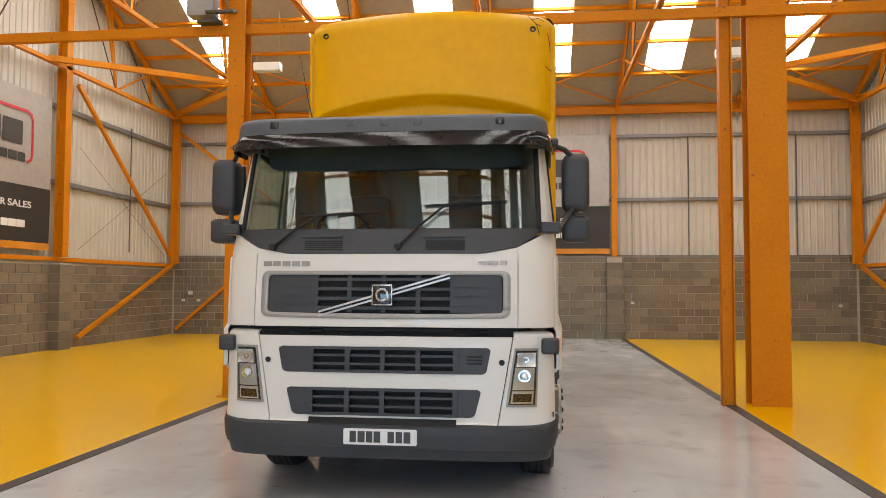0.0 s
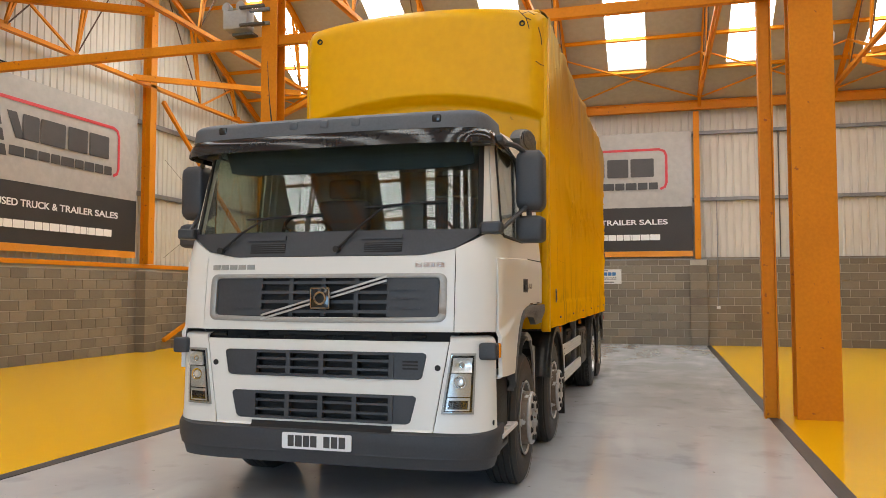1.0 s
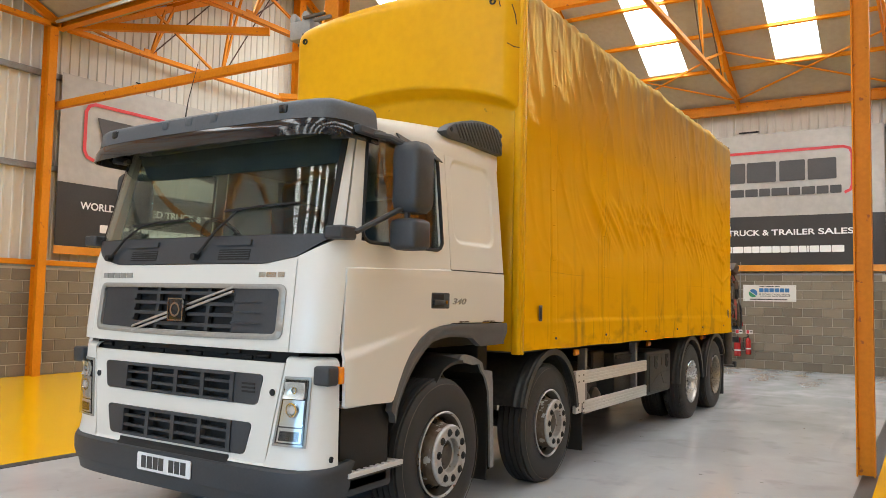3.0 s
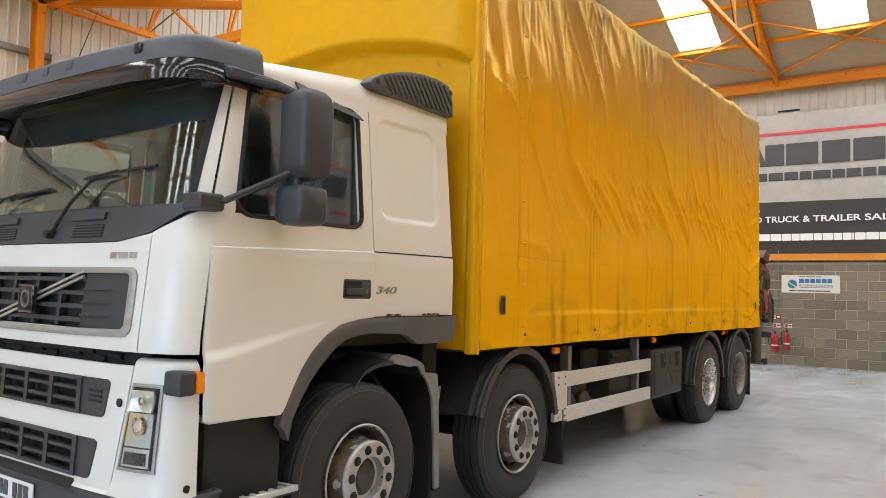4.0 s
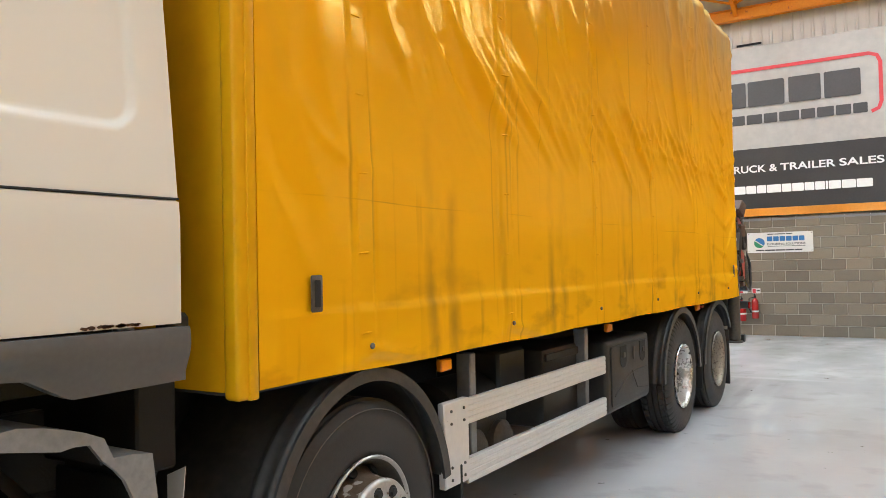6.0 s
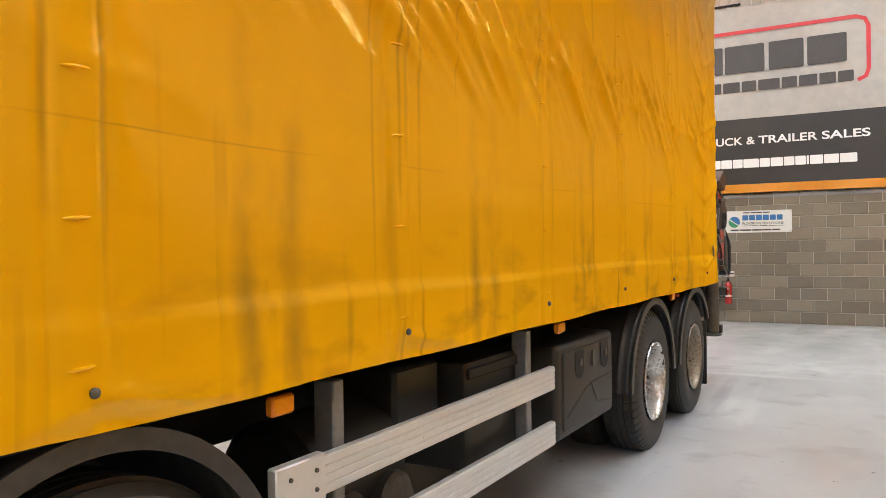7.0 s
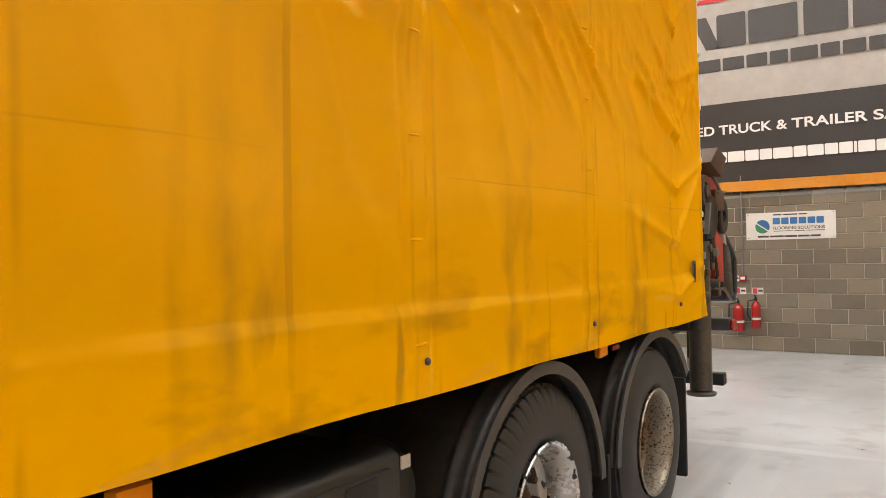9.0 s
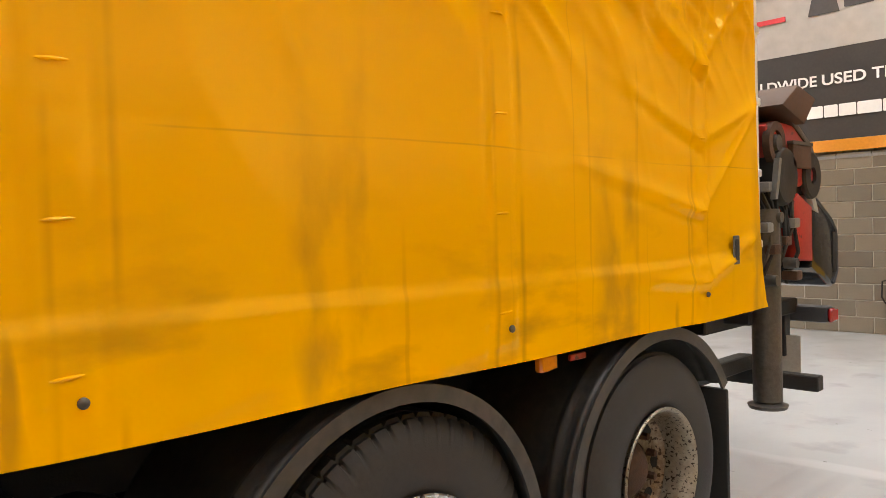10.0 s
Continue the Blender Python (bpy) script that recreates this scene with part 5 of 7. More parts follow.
# wipers
for x0, x1, zt in ((-0.83, -0.05, 2.10), (0.10, 0.88, 2.17)):
    base = front(x0, 1.845, 0.02)
    mid, tip = front(x0 + 0.33, zt - 0.03, 0.045), front(x1, zt, 0.03)
    arm = bmesh.new()
    tube([base, front(x0 + 0.17, (1.845 + zt) / 2, 0.05), mid, front(x0 + 0.52, zt - 0.005, 0.04)], [0.011, 0.009, 0.007, 0.005], 8, arm)
    lathe([(-0.02, 0), (-0.02, 0.026), (0.03, 0.022), (0.03, 0)], 14, arm, Matrix.Translation(base) @ Matrix.Rotation(radians(-90), 4, "Z"))
    w = part("wiper", arm, "black", truck, "black wiper resting on the screen")
    bl = bmesh.new()
    sheet(lambda u, v, o: front(x0 + 0.18 + (x1 - x0 - 0.18) * u, zt - 0.03 + 0.03 * u + 0.012 * v, o), steps(0, 1, 12), (0, 1), bl, (0.022, 0.006))
    part("wiper_blade", bl, "black", w)

# mirrors
for s in (-1, 1):
    mx = lambda a, b: (min(s * a, s * b), max(s * a, s * b))
    def mirror_body(z0, z1, y0, y1):
        def f(u, v, o):
            a = u * math.tau
            z = z0 + (z1 - z0) * v
            e = 1 - 0.9 * max(0, abs(v - 0.5) * 2 - 0.82) / 0.18 * 0.35
            c, q = math.cos(a), math.sin(a)
            n = 0.38
            return Vector((s * ((1.39 if s > 0 else 1.43) + (0.105) * e * math.copysign(abs(c) ** n, c)), (y0 + y1) / 2 + (y1 - y0) / 2 * e * math.copysign(abs(q) ** n, q), z))
        b = sheet(f, steps(0, 1, 32), (0, 0.01, 0.03, 0.07, 0.15, 0.5, 0.85, 0.93, 0.97, 0.99, 1))
        bmesh.ops.remove_doubles(b, verts=b.verts, dist=1e-4)
        bmesh.ops.holes_fill(b, edges=[e for e in b.edges if e.is_boundary])
        return b
    mir = part("mirror", mirror_body(2.14, 2.585, 0.545, 0.76), "dark_plastic", truck, "black door mirror on two arms")
    part("mirror_small", mirror_body(1.905, 2.10, 0.53, 0.73), "dark_plastic", mir)
    for z0, z1 in ((2.18, 2.56), (1.935, 2.09)):
        part("mirror_glass", box(*mx(1.315, 1.465), 0.752 if z0 > 2.1 else 0.722, 0.763 if z0 > 2.1 else 0.733, z0, z1, 0.004), "chrome", mir)
    lower, arms = bmesh.new(), bmesh.new()
    tube([flank(0.30, 2.60, 0.0, s), (s * 1.22, 0.40, 2.62), (s * 1.30, 0.52, 2.61), (s * 1.36, 0.60, 2.57)], 0.021, 8, arms)
    tube([flank(0.18, 1.99, 0.0, s), (s * 1.26, 0.26, 1.995), (s * 1.31, 0.42, 2.08), (s * 1.37, 0.58, 2.17)], 0.017, 8, lower)
    tube([(s * 1.38, 0.61, 2.16), (s * 1.38, 0.61, 2.09)], 0.02, 8, lower)
    box(*mx(1.12, 1.26), 0.12, 0.27, 1.945, 2.025, 0.012, lower)
    box(*mx(1.15, 1.25), 0.28, 0.56, 2.60, 2.655, 0.012, arms)
    part("mirror_arm", arms, "dark_plastic", mir)
    part("mirror_arm", lower, "dark_plastic", mir)
tube_bm = tube([(-0.66, 0.50, 2.80), (-0.76, 0.62, 3.12), (-0.88, 0.80, 3.50)], [0.008, 0.004, 0.002], 6)
part("aerial", tube_bm, "black", truck, "thin whip aerial")

# inside of the cab
part("cab_floor", box(-1.05, 1.05, 0.20, 2.15, 1.25, 1.32), "black", truck)
# black strips added above the arches to block light
for s in (-1, 1):
    part("cab_sill", box(s * 0.98 - 0.04, s * 0.98 + 0.04, 0.74, 2.17, 1.24, 1.45, 0.01), "black", truck)
part("cab_back_wall", box(-1.07, 1.07, 2.10, 2.16, 1.25, 2.80, 0.02), "interior", truck)
part("cab_headlining", box(-1.1, 1.1, 0.55, 2.1, 2.70, 2.74, 0.01), "lining", truck)
def dash(u, v, o):
    x = 1.12 * u
    y = lerp_table(FRONT, 1.9) + 0.10 + 0.45 * v
    return Vector((x, y + 0.10 * abs(u) ** 3, 1.90 + 0.05 * math.sin(v * math.pi) + (0.05 * math.exp(-((x + 0.48) / 0.22) ** 2) * v) - (0.32 * max(0, v - 0.85) / 0.15) + o))
part("dashboard", sheet(dash, steps(-1, 1, 36), steps(0, 1, 12), None, (0.0, -0.05)), "dark_plastic", truck, "dark grey dashboard")
sw = bmesh.new()
rot = Matrix.Translation((-0.48, 0.80, 1.98)) @ Matrix.Rotation(radians(-58), 4, "X")
pts = [rot @ Vector((0.225 * math.cos(a), 0.225 * math.sin(a), 0)) for a in steps(0, math.tau, 28)]
tube(pts, 0.016, 8, sw)
for a in (90, 210, 330):
    tube([rot @ Vector((0, 0, -0.03)), rot @ Vector((0.22 * math.cos(radians(a)), 0.22 * math.sin(radians(a)), 0))], 0.013, 6, sw)
part("steering_wheel", sw, "black", truck, "black steering wheel")
for x in (-0.50, 0.52):
    seat = part("seat", box(x - 0.25, x + 0.25, 1.05, 1.55, 1.62, 1.80, 0.05, None, 3), "fabric", truck, "dark fabric seat")
    back = box(x - 0.25, x + 0.25, 1.52, 1.66, 1.75, 2.38, 0.05, None, 3)
    box(x - 0.15, x + 0.15, 1.55, 1.65, 2.40, 2.58, 0.04, back, 3)
    part("seat_back", back, "fabric", seat)
    part("seat_base", box(x - 0.18, x + 0.18, 1.10, 1.50, 1.30, 1.62, 0.02), "black", seat)
part("bunk_curtain", sheet(lambda u, v, o: Vector((-1.1 + 2.2 * u, 1.98 + 0.03 * math.sin(u * 70) + o, 1.9 + 0.78 * v)), steps(0, 1, 80), (0, 1), None, (0.0, 0.01)), "lining", truck)
# full-width blind, its grey standing in for the visor's reflection in the windscreen
part("sun_blind", sheet(lambda u, v, o: Vector((-1.0 + 2.0 * u, 0.42 - 0.10 * v + 0.05 * (2 * u - 1) ** 2 + o, 2.46 + 0.17 * v + 0.03 * (2 * u - 1) ** 8)), steps(0, 1, 24), (0, 1), None, (0.0, 0.012)), "fabric", truck, "folded sun blind toned as the visor's dark reflection")


# ---- the lorry's body, chassis and wheels ----
BOX0, BOX1, BOX_W, BOX_LOW, BOX_TOP = 2.46, 10.27, 1.285, 1.16, 4.33
SEAMS = (3.05, 4.30, 5.66, 6.98, 8.32, 9.68)
LINES = (1.86, 2.65)


def wrinkle(y, z):
    """How far the slack curtain stands out at a place."""
    t = (z - BOX_LOW) / (BOX_TOP - BOX_LOW)
    f = lambda a, b, c: noise.noise(Vector((a, b, c)))
    ridge = lambda a, b, c, e=5: (1 - abs(noise.noise(Vector((a, b, c))))) ** e
    grow = lambda a, b: max(0.0, min(1.0, (t - a) / (b - a))) ** 1.3
    # broad slack of each bay, then long creases that lean back towards the rear as they run down
    folds = 0.016 * f(y * 1.5, z * 0.6, 1.7) + 0.004 * f(y * 3.1, z * 0.25, 4.4)
    warp = 0.22 * f(y * 0.8, z * 0.9, 9.1) + 0.06 * f(y * 2.3, z * 2.1, 0.7)
    lean = y + 0.42 * z + warp
    fan = 0.35 + 0.75 * max(0.0, min(1.0, f(y * 0.7, z * 0.8, 3.3) * 1.8 + 0.5))
    folds += fan * grow(0.08, 0.8) * 0.036 * (ridge(lean * 1.7, z * 0.35, 7.7, 7) - 0.35)
    folds += fan * grow(0.06, 0.75) * 0.022 * (ridge(lean * 2.9, z * 0.55, 2.1, 9) - 0.3)
    folds += fan * grow(0.25, 0.9) * 0.018 * f(lean * 5.5, z * 0.5, 5.1)
    # short slack creases that run down and back through the middle of the front bays
    slack = max(0.0, 1 - abs(t - 0.45) / 0.38) * max(0.25, 1 - max(0.0, y - 5.0) / 2.2)
    cross = 0.75 * y + z + 1.6 * warp
    folds += slack * min(1.0, 0.25 + max(0.0, y - 2.8) / 0.9) * 0.026 * (ridge(cross * 1.35, (y - z) * 0.55, 6.2, 8) - 0.3) * max(0.0, min(1.0, 0.6 + 2.2 * f(y * 0.9, z * 1.1, 4.9)))
    folds += slack * 0.006 * f(cross * 4.2, (y - z) * 1.3, 8.4)
    # a row of creases that fan down and back below a gathered line at head height
    up = lambda a, b: (lambda k: k * k * (3 - 2 * k))(max(0.0, min(1.0, (z - a) / (b - a))))
    top = 2.52 + 0.03 * f(y * 0.9, 0, 7.1)
    band = up(2.08, top - 0.05) * (1 - up(top + 0.02, top + 0.42)) * min(1.0, max(0.0, y - 3.4) / 0.8)
    slope = y + 1.15 * (z - 2.2) + 0.10 * f(y * 1.3, z * 1.5, 2.7)
    folds += band * (0.040 * (ridge(slope * 1.9, z * 0.4, 11.3, 7) - 0.3) + 0.018 * (ridge(slope * 4.3, z * 0.7, 12.9, 6) - 0.4))
    tuck = up(top - 0.10, top) * (1 - up(top + 0.10, top + 0.32)) * max(0.0, min(1.0, (y - 4.6) / 0.8))
    folds += tuck * (0.009 * f(y * 13, z * 1.2, 4.1) + 0.006 * f(y * 31, z * 2.0, 6.3))
    folds += 0.006 * math.exp(-((z - top) / 0.018) ** 2) * max(0.0, min(1.0, (y - 4.6) / 0.8))
    # upright gathers under the top edge
    folds += grow(0.52, 1.0) * (0.022 * f(y * 4.2 + 0.6 * z, z * 0.2, 8.8) + 0.020 * (ridge(y * 5.5 + 0.8 * z, z * 0.25, 1.3) - 0.5))
    folds += grow(0.72, 1.0) * 0.016 * f(y * 15, z * 0.7, 2.9)
    # pulled creases at the ties of the last seam, crumples behind it
    for k in range(8):
        zk = 1.33 + 0.32 * k
        if 8.6 < y < 9.70:
            d = z - zk - (0.10 + 0.10 * k) * (9.66 - y)
            folds += (0.021 * math.exp(-abs(d / 0.030) ** 1.4) - 0.010 * math.exp(-((d + 0.05) / 0.026) ** 2)) * ((y - 8.6) / 1.06) ** 1.6 * (1 if k % 2 else 0.75)
        elif y >= 9.70:
            d = z - zk - (0.9 if k % 2 else 0.35) * (y - 9.68)
            folds += 0.020 * math.exp(-abs(d / 0.03) ** 1.4) * (1 - t * 0.4)
    # hem fold and the slack below it
    hem = max(0, 1 - (z - BOX_LOW) / 0.32)
    folds += hem * (0.012 * f(y * 2.6, z * 2.0, 6.6) + 0.012 * f(y * 7 + z * 5, z * 4 - y, 3.6) + 0.008 * ridge(y * 2.1 - z * 6.0, z * 3.5, 5.5, 8))
    for s in SEAMS[:2]:
        d, k = z - 1.262 + 0.17 * (y - s - 0.02), (y - s - 0.02) / 0.62
        if 0 < k < 1:
            folds += 0.024 * math.exp(-abs(d / 0.022) ** 1.5) * (1 - k) ** 0.7 * min(1, k * 9) - 0.010 * math.exp(-((d + 0.045) / 0.02) ** 2) * (1 - k)
    zl = z - 1.42 - 0.015 * f(y * 0.8, 0, 2.2)
    folds += (0.011 * math.exp(-(zl / 0.016) ** 2) + 0.010 * max(0, min(1, -zl / 0.025))) * (0.4 + 0.6 * abs(math.sin(y * 1.1)))
    # two folded lines that run the length of the sheet
    for zc in LINES:
        folds -= 0.0016 * math.exp(-((z - zc - 0.02 * f(y * 0.5, 0, zc)) / 0.012) ** 2)
    for s in SEAMS:
        d = abs(y - s + 0.005)
        folds += 0.004 * max(0, min(1, (0.062 - d) / 0.012)) - 0.004 * math.exp(-((d - 0.075) / 0.012) ** 2)
    return folds * min(1, (y - BOX0) / 0.12 + 0.1) * min(1, (BOX1 - y) / 0.10 + 0.2) * min(1, 0.3 + max(0, z - BOX_LOW) / 0.22)


def curtain(side, ny, nz):
    def f(u, v, o):
        # the hem hangs lower towards the tail, and the free rear edge flares at the foot
        back = BOX1 + 0.12 * math.exp(-v * 9)
        y = BOX0 + 0.013 + (back - BOX0 - 0.013) * u
        zb = BOX_LOW + 0.025 - 0.0043 * (y - BOX0) + 0.004 * math.sin(y * 5)
        z = zb + (BOX_TOP + 0.016 * noise.noise(Vector((y * 2.6, 0, 3))) + 0.010 * noise.noise(Vector((y * 9, 0, 5))) - zb) * v
        w = BOX_W + wrinkle(y, z)
        r = 0.13
        if z > BOX_TOP - r:
            k = (z - BOX_TOP + r) / r
            w -= r * (1 - math.sqrt(max(0, 1 - k * k))) * 0.9
        return Vector((side * (w + o), y, z))
    return sheet(f, steps(0, 1, ny), steps(0, 1, nz), None, (0.0, -0.004))


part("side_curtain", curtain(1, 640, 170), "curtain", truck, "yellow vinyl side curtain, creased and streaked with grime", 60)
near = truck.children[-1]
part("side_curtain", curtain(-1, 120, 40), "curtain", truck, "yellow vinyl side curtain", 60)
# rivets along the hem, rolled ties up the seams, buckles
stud = lambda y, z, r: lathe([(0, r), (0.006, r), (0.011, r * 0.6), (0.012, 0)], 12, None, Matrix.Translation((BOX_W + wrinkle(y, z) + 0.001, y, z)))
for y in SEAMS:
    part("rivet", stud(y + 0.02, 1.276, 0.0125), "oily", near, "dull metal rivet")
    for k in range(9):
        z = 1.33 + 0.32 * k
        w = lambda u: BOX_W + wrinkle(y - 0.045 + 0.07 * u, z) - 0.001 + 0.004 * math.sin(u * math.pi)
        part("tie", tube([(w(u), y - 0.045 + 0.07 * u, z + 0.004 * u) for u in steps(0, 1, 5)], [0.001, 0.004, 0.0045, 0.0045, 0.004, 0.001], 8), "curtain", near)
for y, zc in ((2.745, 1.50), (9.97, 1.465)):
    bk = part("buckle", prism(rounded(-0.03, 0.03, -0.068, 0.068, 0.008), 0.006, facing((BOX_W + wrinkle(y, zc) + 0.012, y, zc), (0, 1, 0), (0, 0, 1)), None, 0.002), "oily", near, "metal strap buckle")
    part("buckle_slot", prism(rounded(-0.016, 0.016, -0.05, 0.05, 0.005), 0.002, facing((BOX_W + wrinkle(y, zc) + 0.0185, y, zc), (0, 1, 0), (0, 0, 1))), "black", bk)

part("body_roof", box(-1.2, 1.2, BOX0, BOX1, BOX_TOP - 0.05, BOX_TOP + 0.01, 0.02), "grp", truck)
part("body_floor", box(-1.24, 1.24, BOX0 - 0.05, BOX1, 1.165, 1.26, 0.01), "chassis", truck)
part("rear_frame", box(-1.27, 1.27, BOX1, BOX1 + 0.05, 1.15, BOX_TOP - 0.02, 0.01), "oily", truck, "grimy rear frame of the body")
part("rear_post", box(1.235, 1.275, BOX1 - 0.012, BOX1 + 0.065, 1.28, BOX_TOP - 0.05, 0.008), "alu", truck)
for k in range(8):
    part("rear_hinge", box(1.262, 1.282, BOX1 + 0.03, BOX1 + 0.075, 1.46 + 0.36 * k, 1.50 + 0.36 * k, 0.006), "alu", truck)


# moulded front of the body: bulged brow over a recessed face, an arched lip between them
def brow(u, v, o):
    """u across, v from the foot to the top."""
    x = u
    a = abs(u)
    top = 4.27 + 0.115 * math.cos(min(1, a) * math.pi / 2) ** 0.8
    lipz = 3.19 + 0.255 * math.cos(a * math.pi / 2) ** 0.75
    z = 1.18 + (lipz - 1.18) * (v / 0.6) if v < 0.6 else lipz + (top - lipz) * ((v - 0.6) / 0.4)
    k = max(0, min(1, (z - lipz + 0.03) / 0.09))
    k = k * k * (3 - 2 * k)
    y = 2.40 - 0.16 * k * max(0.0, 1 - a ** 10) ** 0.5 - 0.015 * k * (1 - a * a)
    # the crown turns back
    d = max(0, 1 - (top - z) / 0.16)
    y += 0.15 * (1 - math.sqrt(max(0, 1 - d * d)))
    # rounded cheeks
    c = max(0, (a - 0.90) / 0.10)
    y += (0.06 + 0.07 * k) * (1 - math.sqrt(max(0, 1 - c * c)))
    return Vector((1.27 * x, y - o, z))
us = [math.copysign(1 - (1 - abs(q)) ** 1.4, q) for q in steps(-1, 1, 90)]
part("body_front", sheet(brow, us, steps(0, 0.56, 6) + steps(0.565, 0.66, 16) + steps(0.68, 0.9, 8) + steps(0.91, 1, 16), None, (0.0, -0.02)), "grp", truck, "yellow moulded front of the body with an arched brow", 60)
for s in (-1, 1):
    post = box(1.20 if s > 0 else -1.278, 1.278 if s > 0 else -1.20, 2.385, BOX0 + 0.012, 1.155, 4.22, 0.02, None, 3)
    box(1.262 if s > 0 else -1.286, 1.286 if s > 0 else -1.262, 2.43, BOX0 + 0.01, 1.155, 4.22, 0.006, post, 2)
    part("corner_post", post, "grp", truck, "yellow corner post")
for s in (-1, 1):
    part("lifting_hole", lathe([(0.0, 0.028), (0.012, 0.03), (0.012, 0.018), (-0.01, 0.012), (-0.01, 0)], 18, None, Matrix.Translation(brow(s * 0.835, 0.93, 0.002)) @ Matrix.Rotation(radians(-90), 4, "Z")), "black", truck, "small dark lifting hole")
# scuffs in the crown
for path in (((0.80, 0.985), (0.83, 0.97), (0.86, 0.955), (0.90, 0.95)), ((0.86, 0.955), (0.875, 0.935), (0.885, 0.915)), ((0.95, 0.93), (0.965, 0.90), (0.97, 0.87)), ((0.93, 0.80), (0.96, 0.795), (0.985, 0.80)), ((0.83, 0.97), (0.875, 0.985), (0.92, 0.975))):
    part("scuff", tube([brow(u, v, 0.001) for u, v in path], 0.005, 5), "rust", truck, "dark scuff in the yellow moulding")

# chassis
for s in (-1, 1):
    part("chassis_rail", box(s * 0.43 - 0.04, s * 0.43 + 0.04, 0.5, 10.6, 0.80, 1.10, 0.008), "chassis", truck)
for y in (0.9, 2.3, 4.0, 5.4, 6.8, 8.7, 10.2):
    part("cross_member", box(-0.4, 0.4, y - 0.05, y + 0.05, 0.82, 1.08, 0.008), "chassis", truck)
# tray and gearbox added, unseen, to darken the floor under the cab
part("undertray", box(-0.92, 0.92, 0.12, 2.05, 0.37, 0.40, 0.01), "black", truck, "black tray added under the engine to darken the floor")
part("gearbox", box(-0.30, 0.30, 1.9, 3.9, 0.40, 0.85, 0.06, None, 2), "chassis", truck)
part("engine_block", box(-0.38, 0.38, 0.45, 1.9, 0.45, 1.20, 0.08, None, 2), "chassis", truck)
for y in (1.335, 3.135, 7.96, 9.38):
    part("axle", tube([(-1.0, y, 0.50), (1.0, y, 0.50)], 0.075, 12), "chassis", truck)
for y in (7.96, 9.38):
    part("differential", lathe([(-0.22, 0.1), (-0.15, 0.2), (0.15, 0.2), (0.22, 0.1)], 20, None, Matrix.Translation((0, y, 0.5))), "chassis", truck)
tank = bmesh.new()
lathe([(-0.3, 0), (-0.3, 0.2), (-0.26, 0.24), (0.26, 0.24), (0.3, 0.2), (0.3, 0)], 28, tank, Matrix.Translation((0.86, 4.35, 0.72)) @ Matrix.Rotation(radians(90), 4, "Z"))
part("air_tank", tank, "chassis", truck)
for y in (4.2, 4.5):
    part("air_bottle", lathe([(-0.17, 0), (-0.165, 0.07), (-0.13, 0.11), (0.13, 0.11), (0.165, 0.07), (0.17, 0)], 22, None, Matrix.Translation((1.0, y, 0.60))), "oily", truck, "grimy air bottle")
part("battery_box", box(0.62, 1.14, 5.05, 5.75, 0.55, 1.05, 0.03, None, 2), "fender", truck, "dusty black battery box")
part("battery_rim", box(1.135, 1.155, 5.07, 5.73, 0.97, 1.02, 0.006), "chassis", truck)
part("fuel_tank", box(-1.18, -0.6, 4.1, 5.9, 0.45, 0.98, 0.08, None, 3), "alu", truck)
part("valve_box", box(0.6, 1.05, 4.62, 4.98, 0.80, 1.08, 0.02), "fender", truck)

# side guard on the near side, a plainer one on the far side
for s in (1, -1):
    mx = lambda a, b: (min(s * a, s * b), max(s * a, s * b))
    guard = part("side_guard", box(*mx(1.205, 1.245), 3.70, 3.93, 0.525, 0.935, 0.006), "alu", truck, "aluminium side guard with two rails")
    for z0, z1 in ((0.80, 0.925), (0.505, 0.63)):
        # one extruded section with three fine grooves
        sec = [(1.215, z0), (1.240, z0)]
        for k in range(4):
            zz = z0 + 0.004 + k * 0.0295
            sec += [(1.240, zz), (1.2445, zz + 0.003), (1.2445, zz + 0.0245), (1.240, zz + 0.0275)]
        sec += [(1.240, z1), (1.215, z1)]
        rail = prism(sec if s > 0 else [(-x, z) for x, z in sec][::-1], 1.955, facing((0, 5.875, 0), (1, 0, 0), (0, 0, 1)))
        part("guard_rail", rail, "alu", guard)
    for y in (4.05, 5.62):
        part("guard_post", box(*mx(1.12, 1.205), y - 0.03, y + 0.03, 0.52, 1.14, 0.006), "rail", guard)
    for y, z in ((3.76, 0.89), (3.88, 0.89), (3.76, 0.83), (3.88, 0.83), (3.76, 0.62), (3.88, 0.62), (3.76, 0.56), (3.88, 0.56)):
        part("bolt", lathe([(0, 0.008), (0.006, 0.007), (0.006, 0)], 8, None, Matrix.Translation((s * 1.245, y, z))), "oily", guard)
tool = part("tool_box", box(0.72, 1.215, 5.98, 6.98, 0.475, 1.01, 0.035, None, 3), "fender", truck, "black plastic tool box with two latches")
part("tool_box_lid", prism(rounded(6.05, 6.92, 0.52, 0.965, 0.03), 0.016, facing((1.211, 0, 0), (0, 1, 0), (0, 0, 1)), None, 0.006), "fender", tool)
for y in (6.30, 6.76):
    cup = [(y - 0.07, 0.955), (y - 0.07, 0.85)] + [(y + 0.07 * math.cos(a), 0.85 + 0.06 * math.sin(a)) for a in steps(math.pi, math.tau, 8)] + [(y + 0.07, 0.955)]
    part("latch_recess", prism(cup[::-1], 0.003, facing((1.2285, 0, 0), (0, 1, 0), (0, 0, 1))), "black", tool, "dark hollow of a latch")
    part("latch", box(1.229, 1.240, y - 0.012, y + 0.028, 0.865, 0.905, 0.005), "oily", tool, "dull metal latch")
swage = bmesh.new()
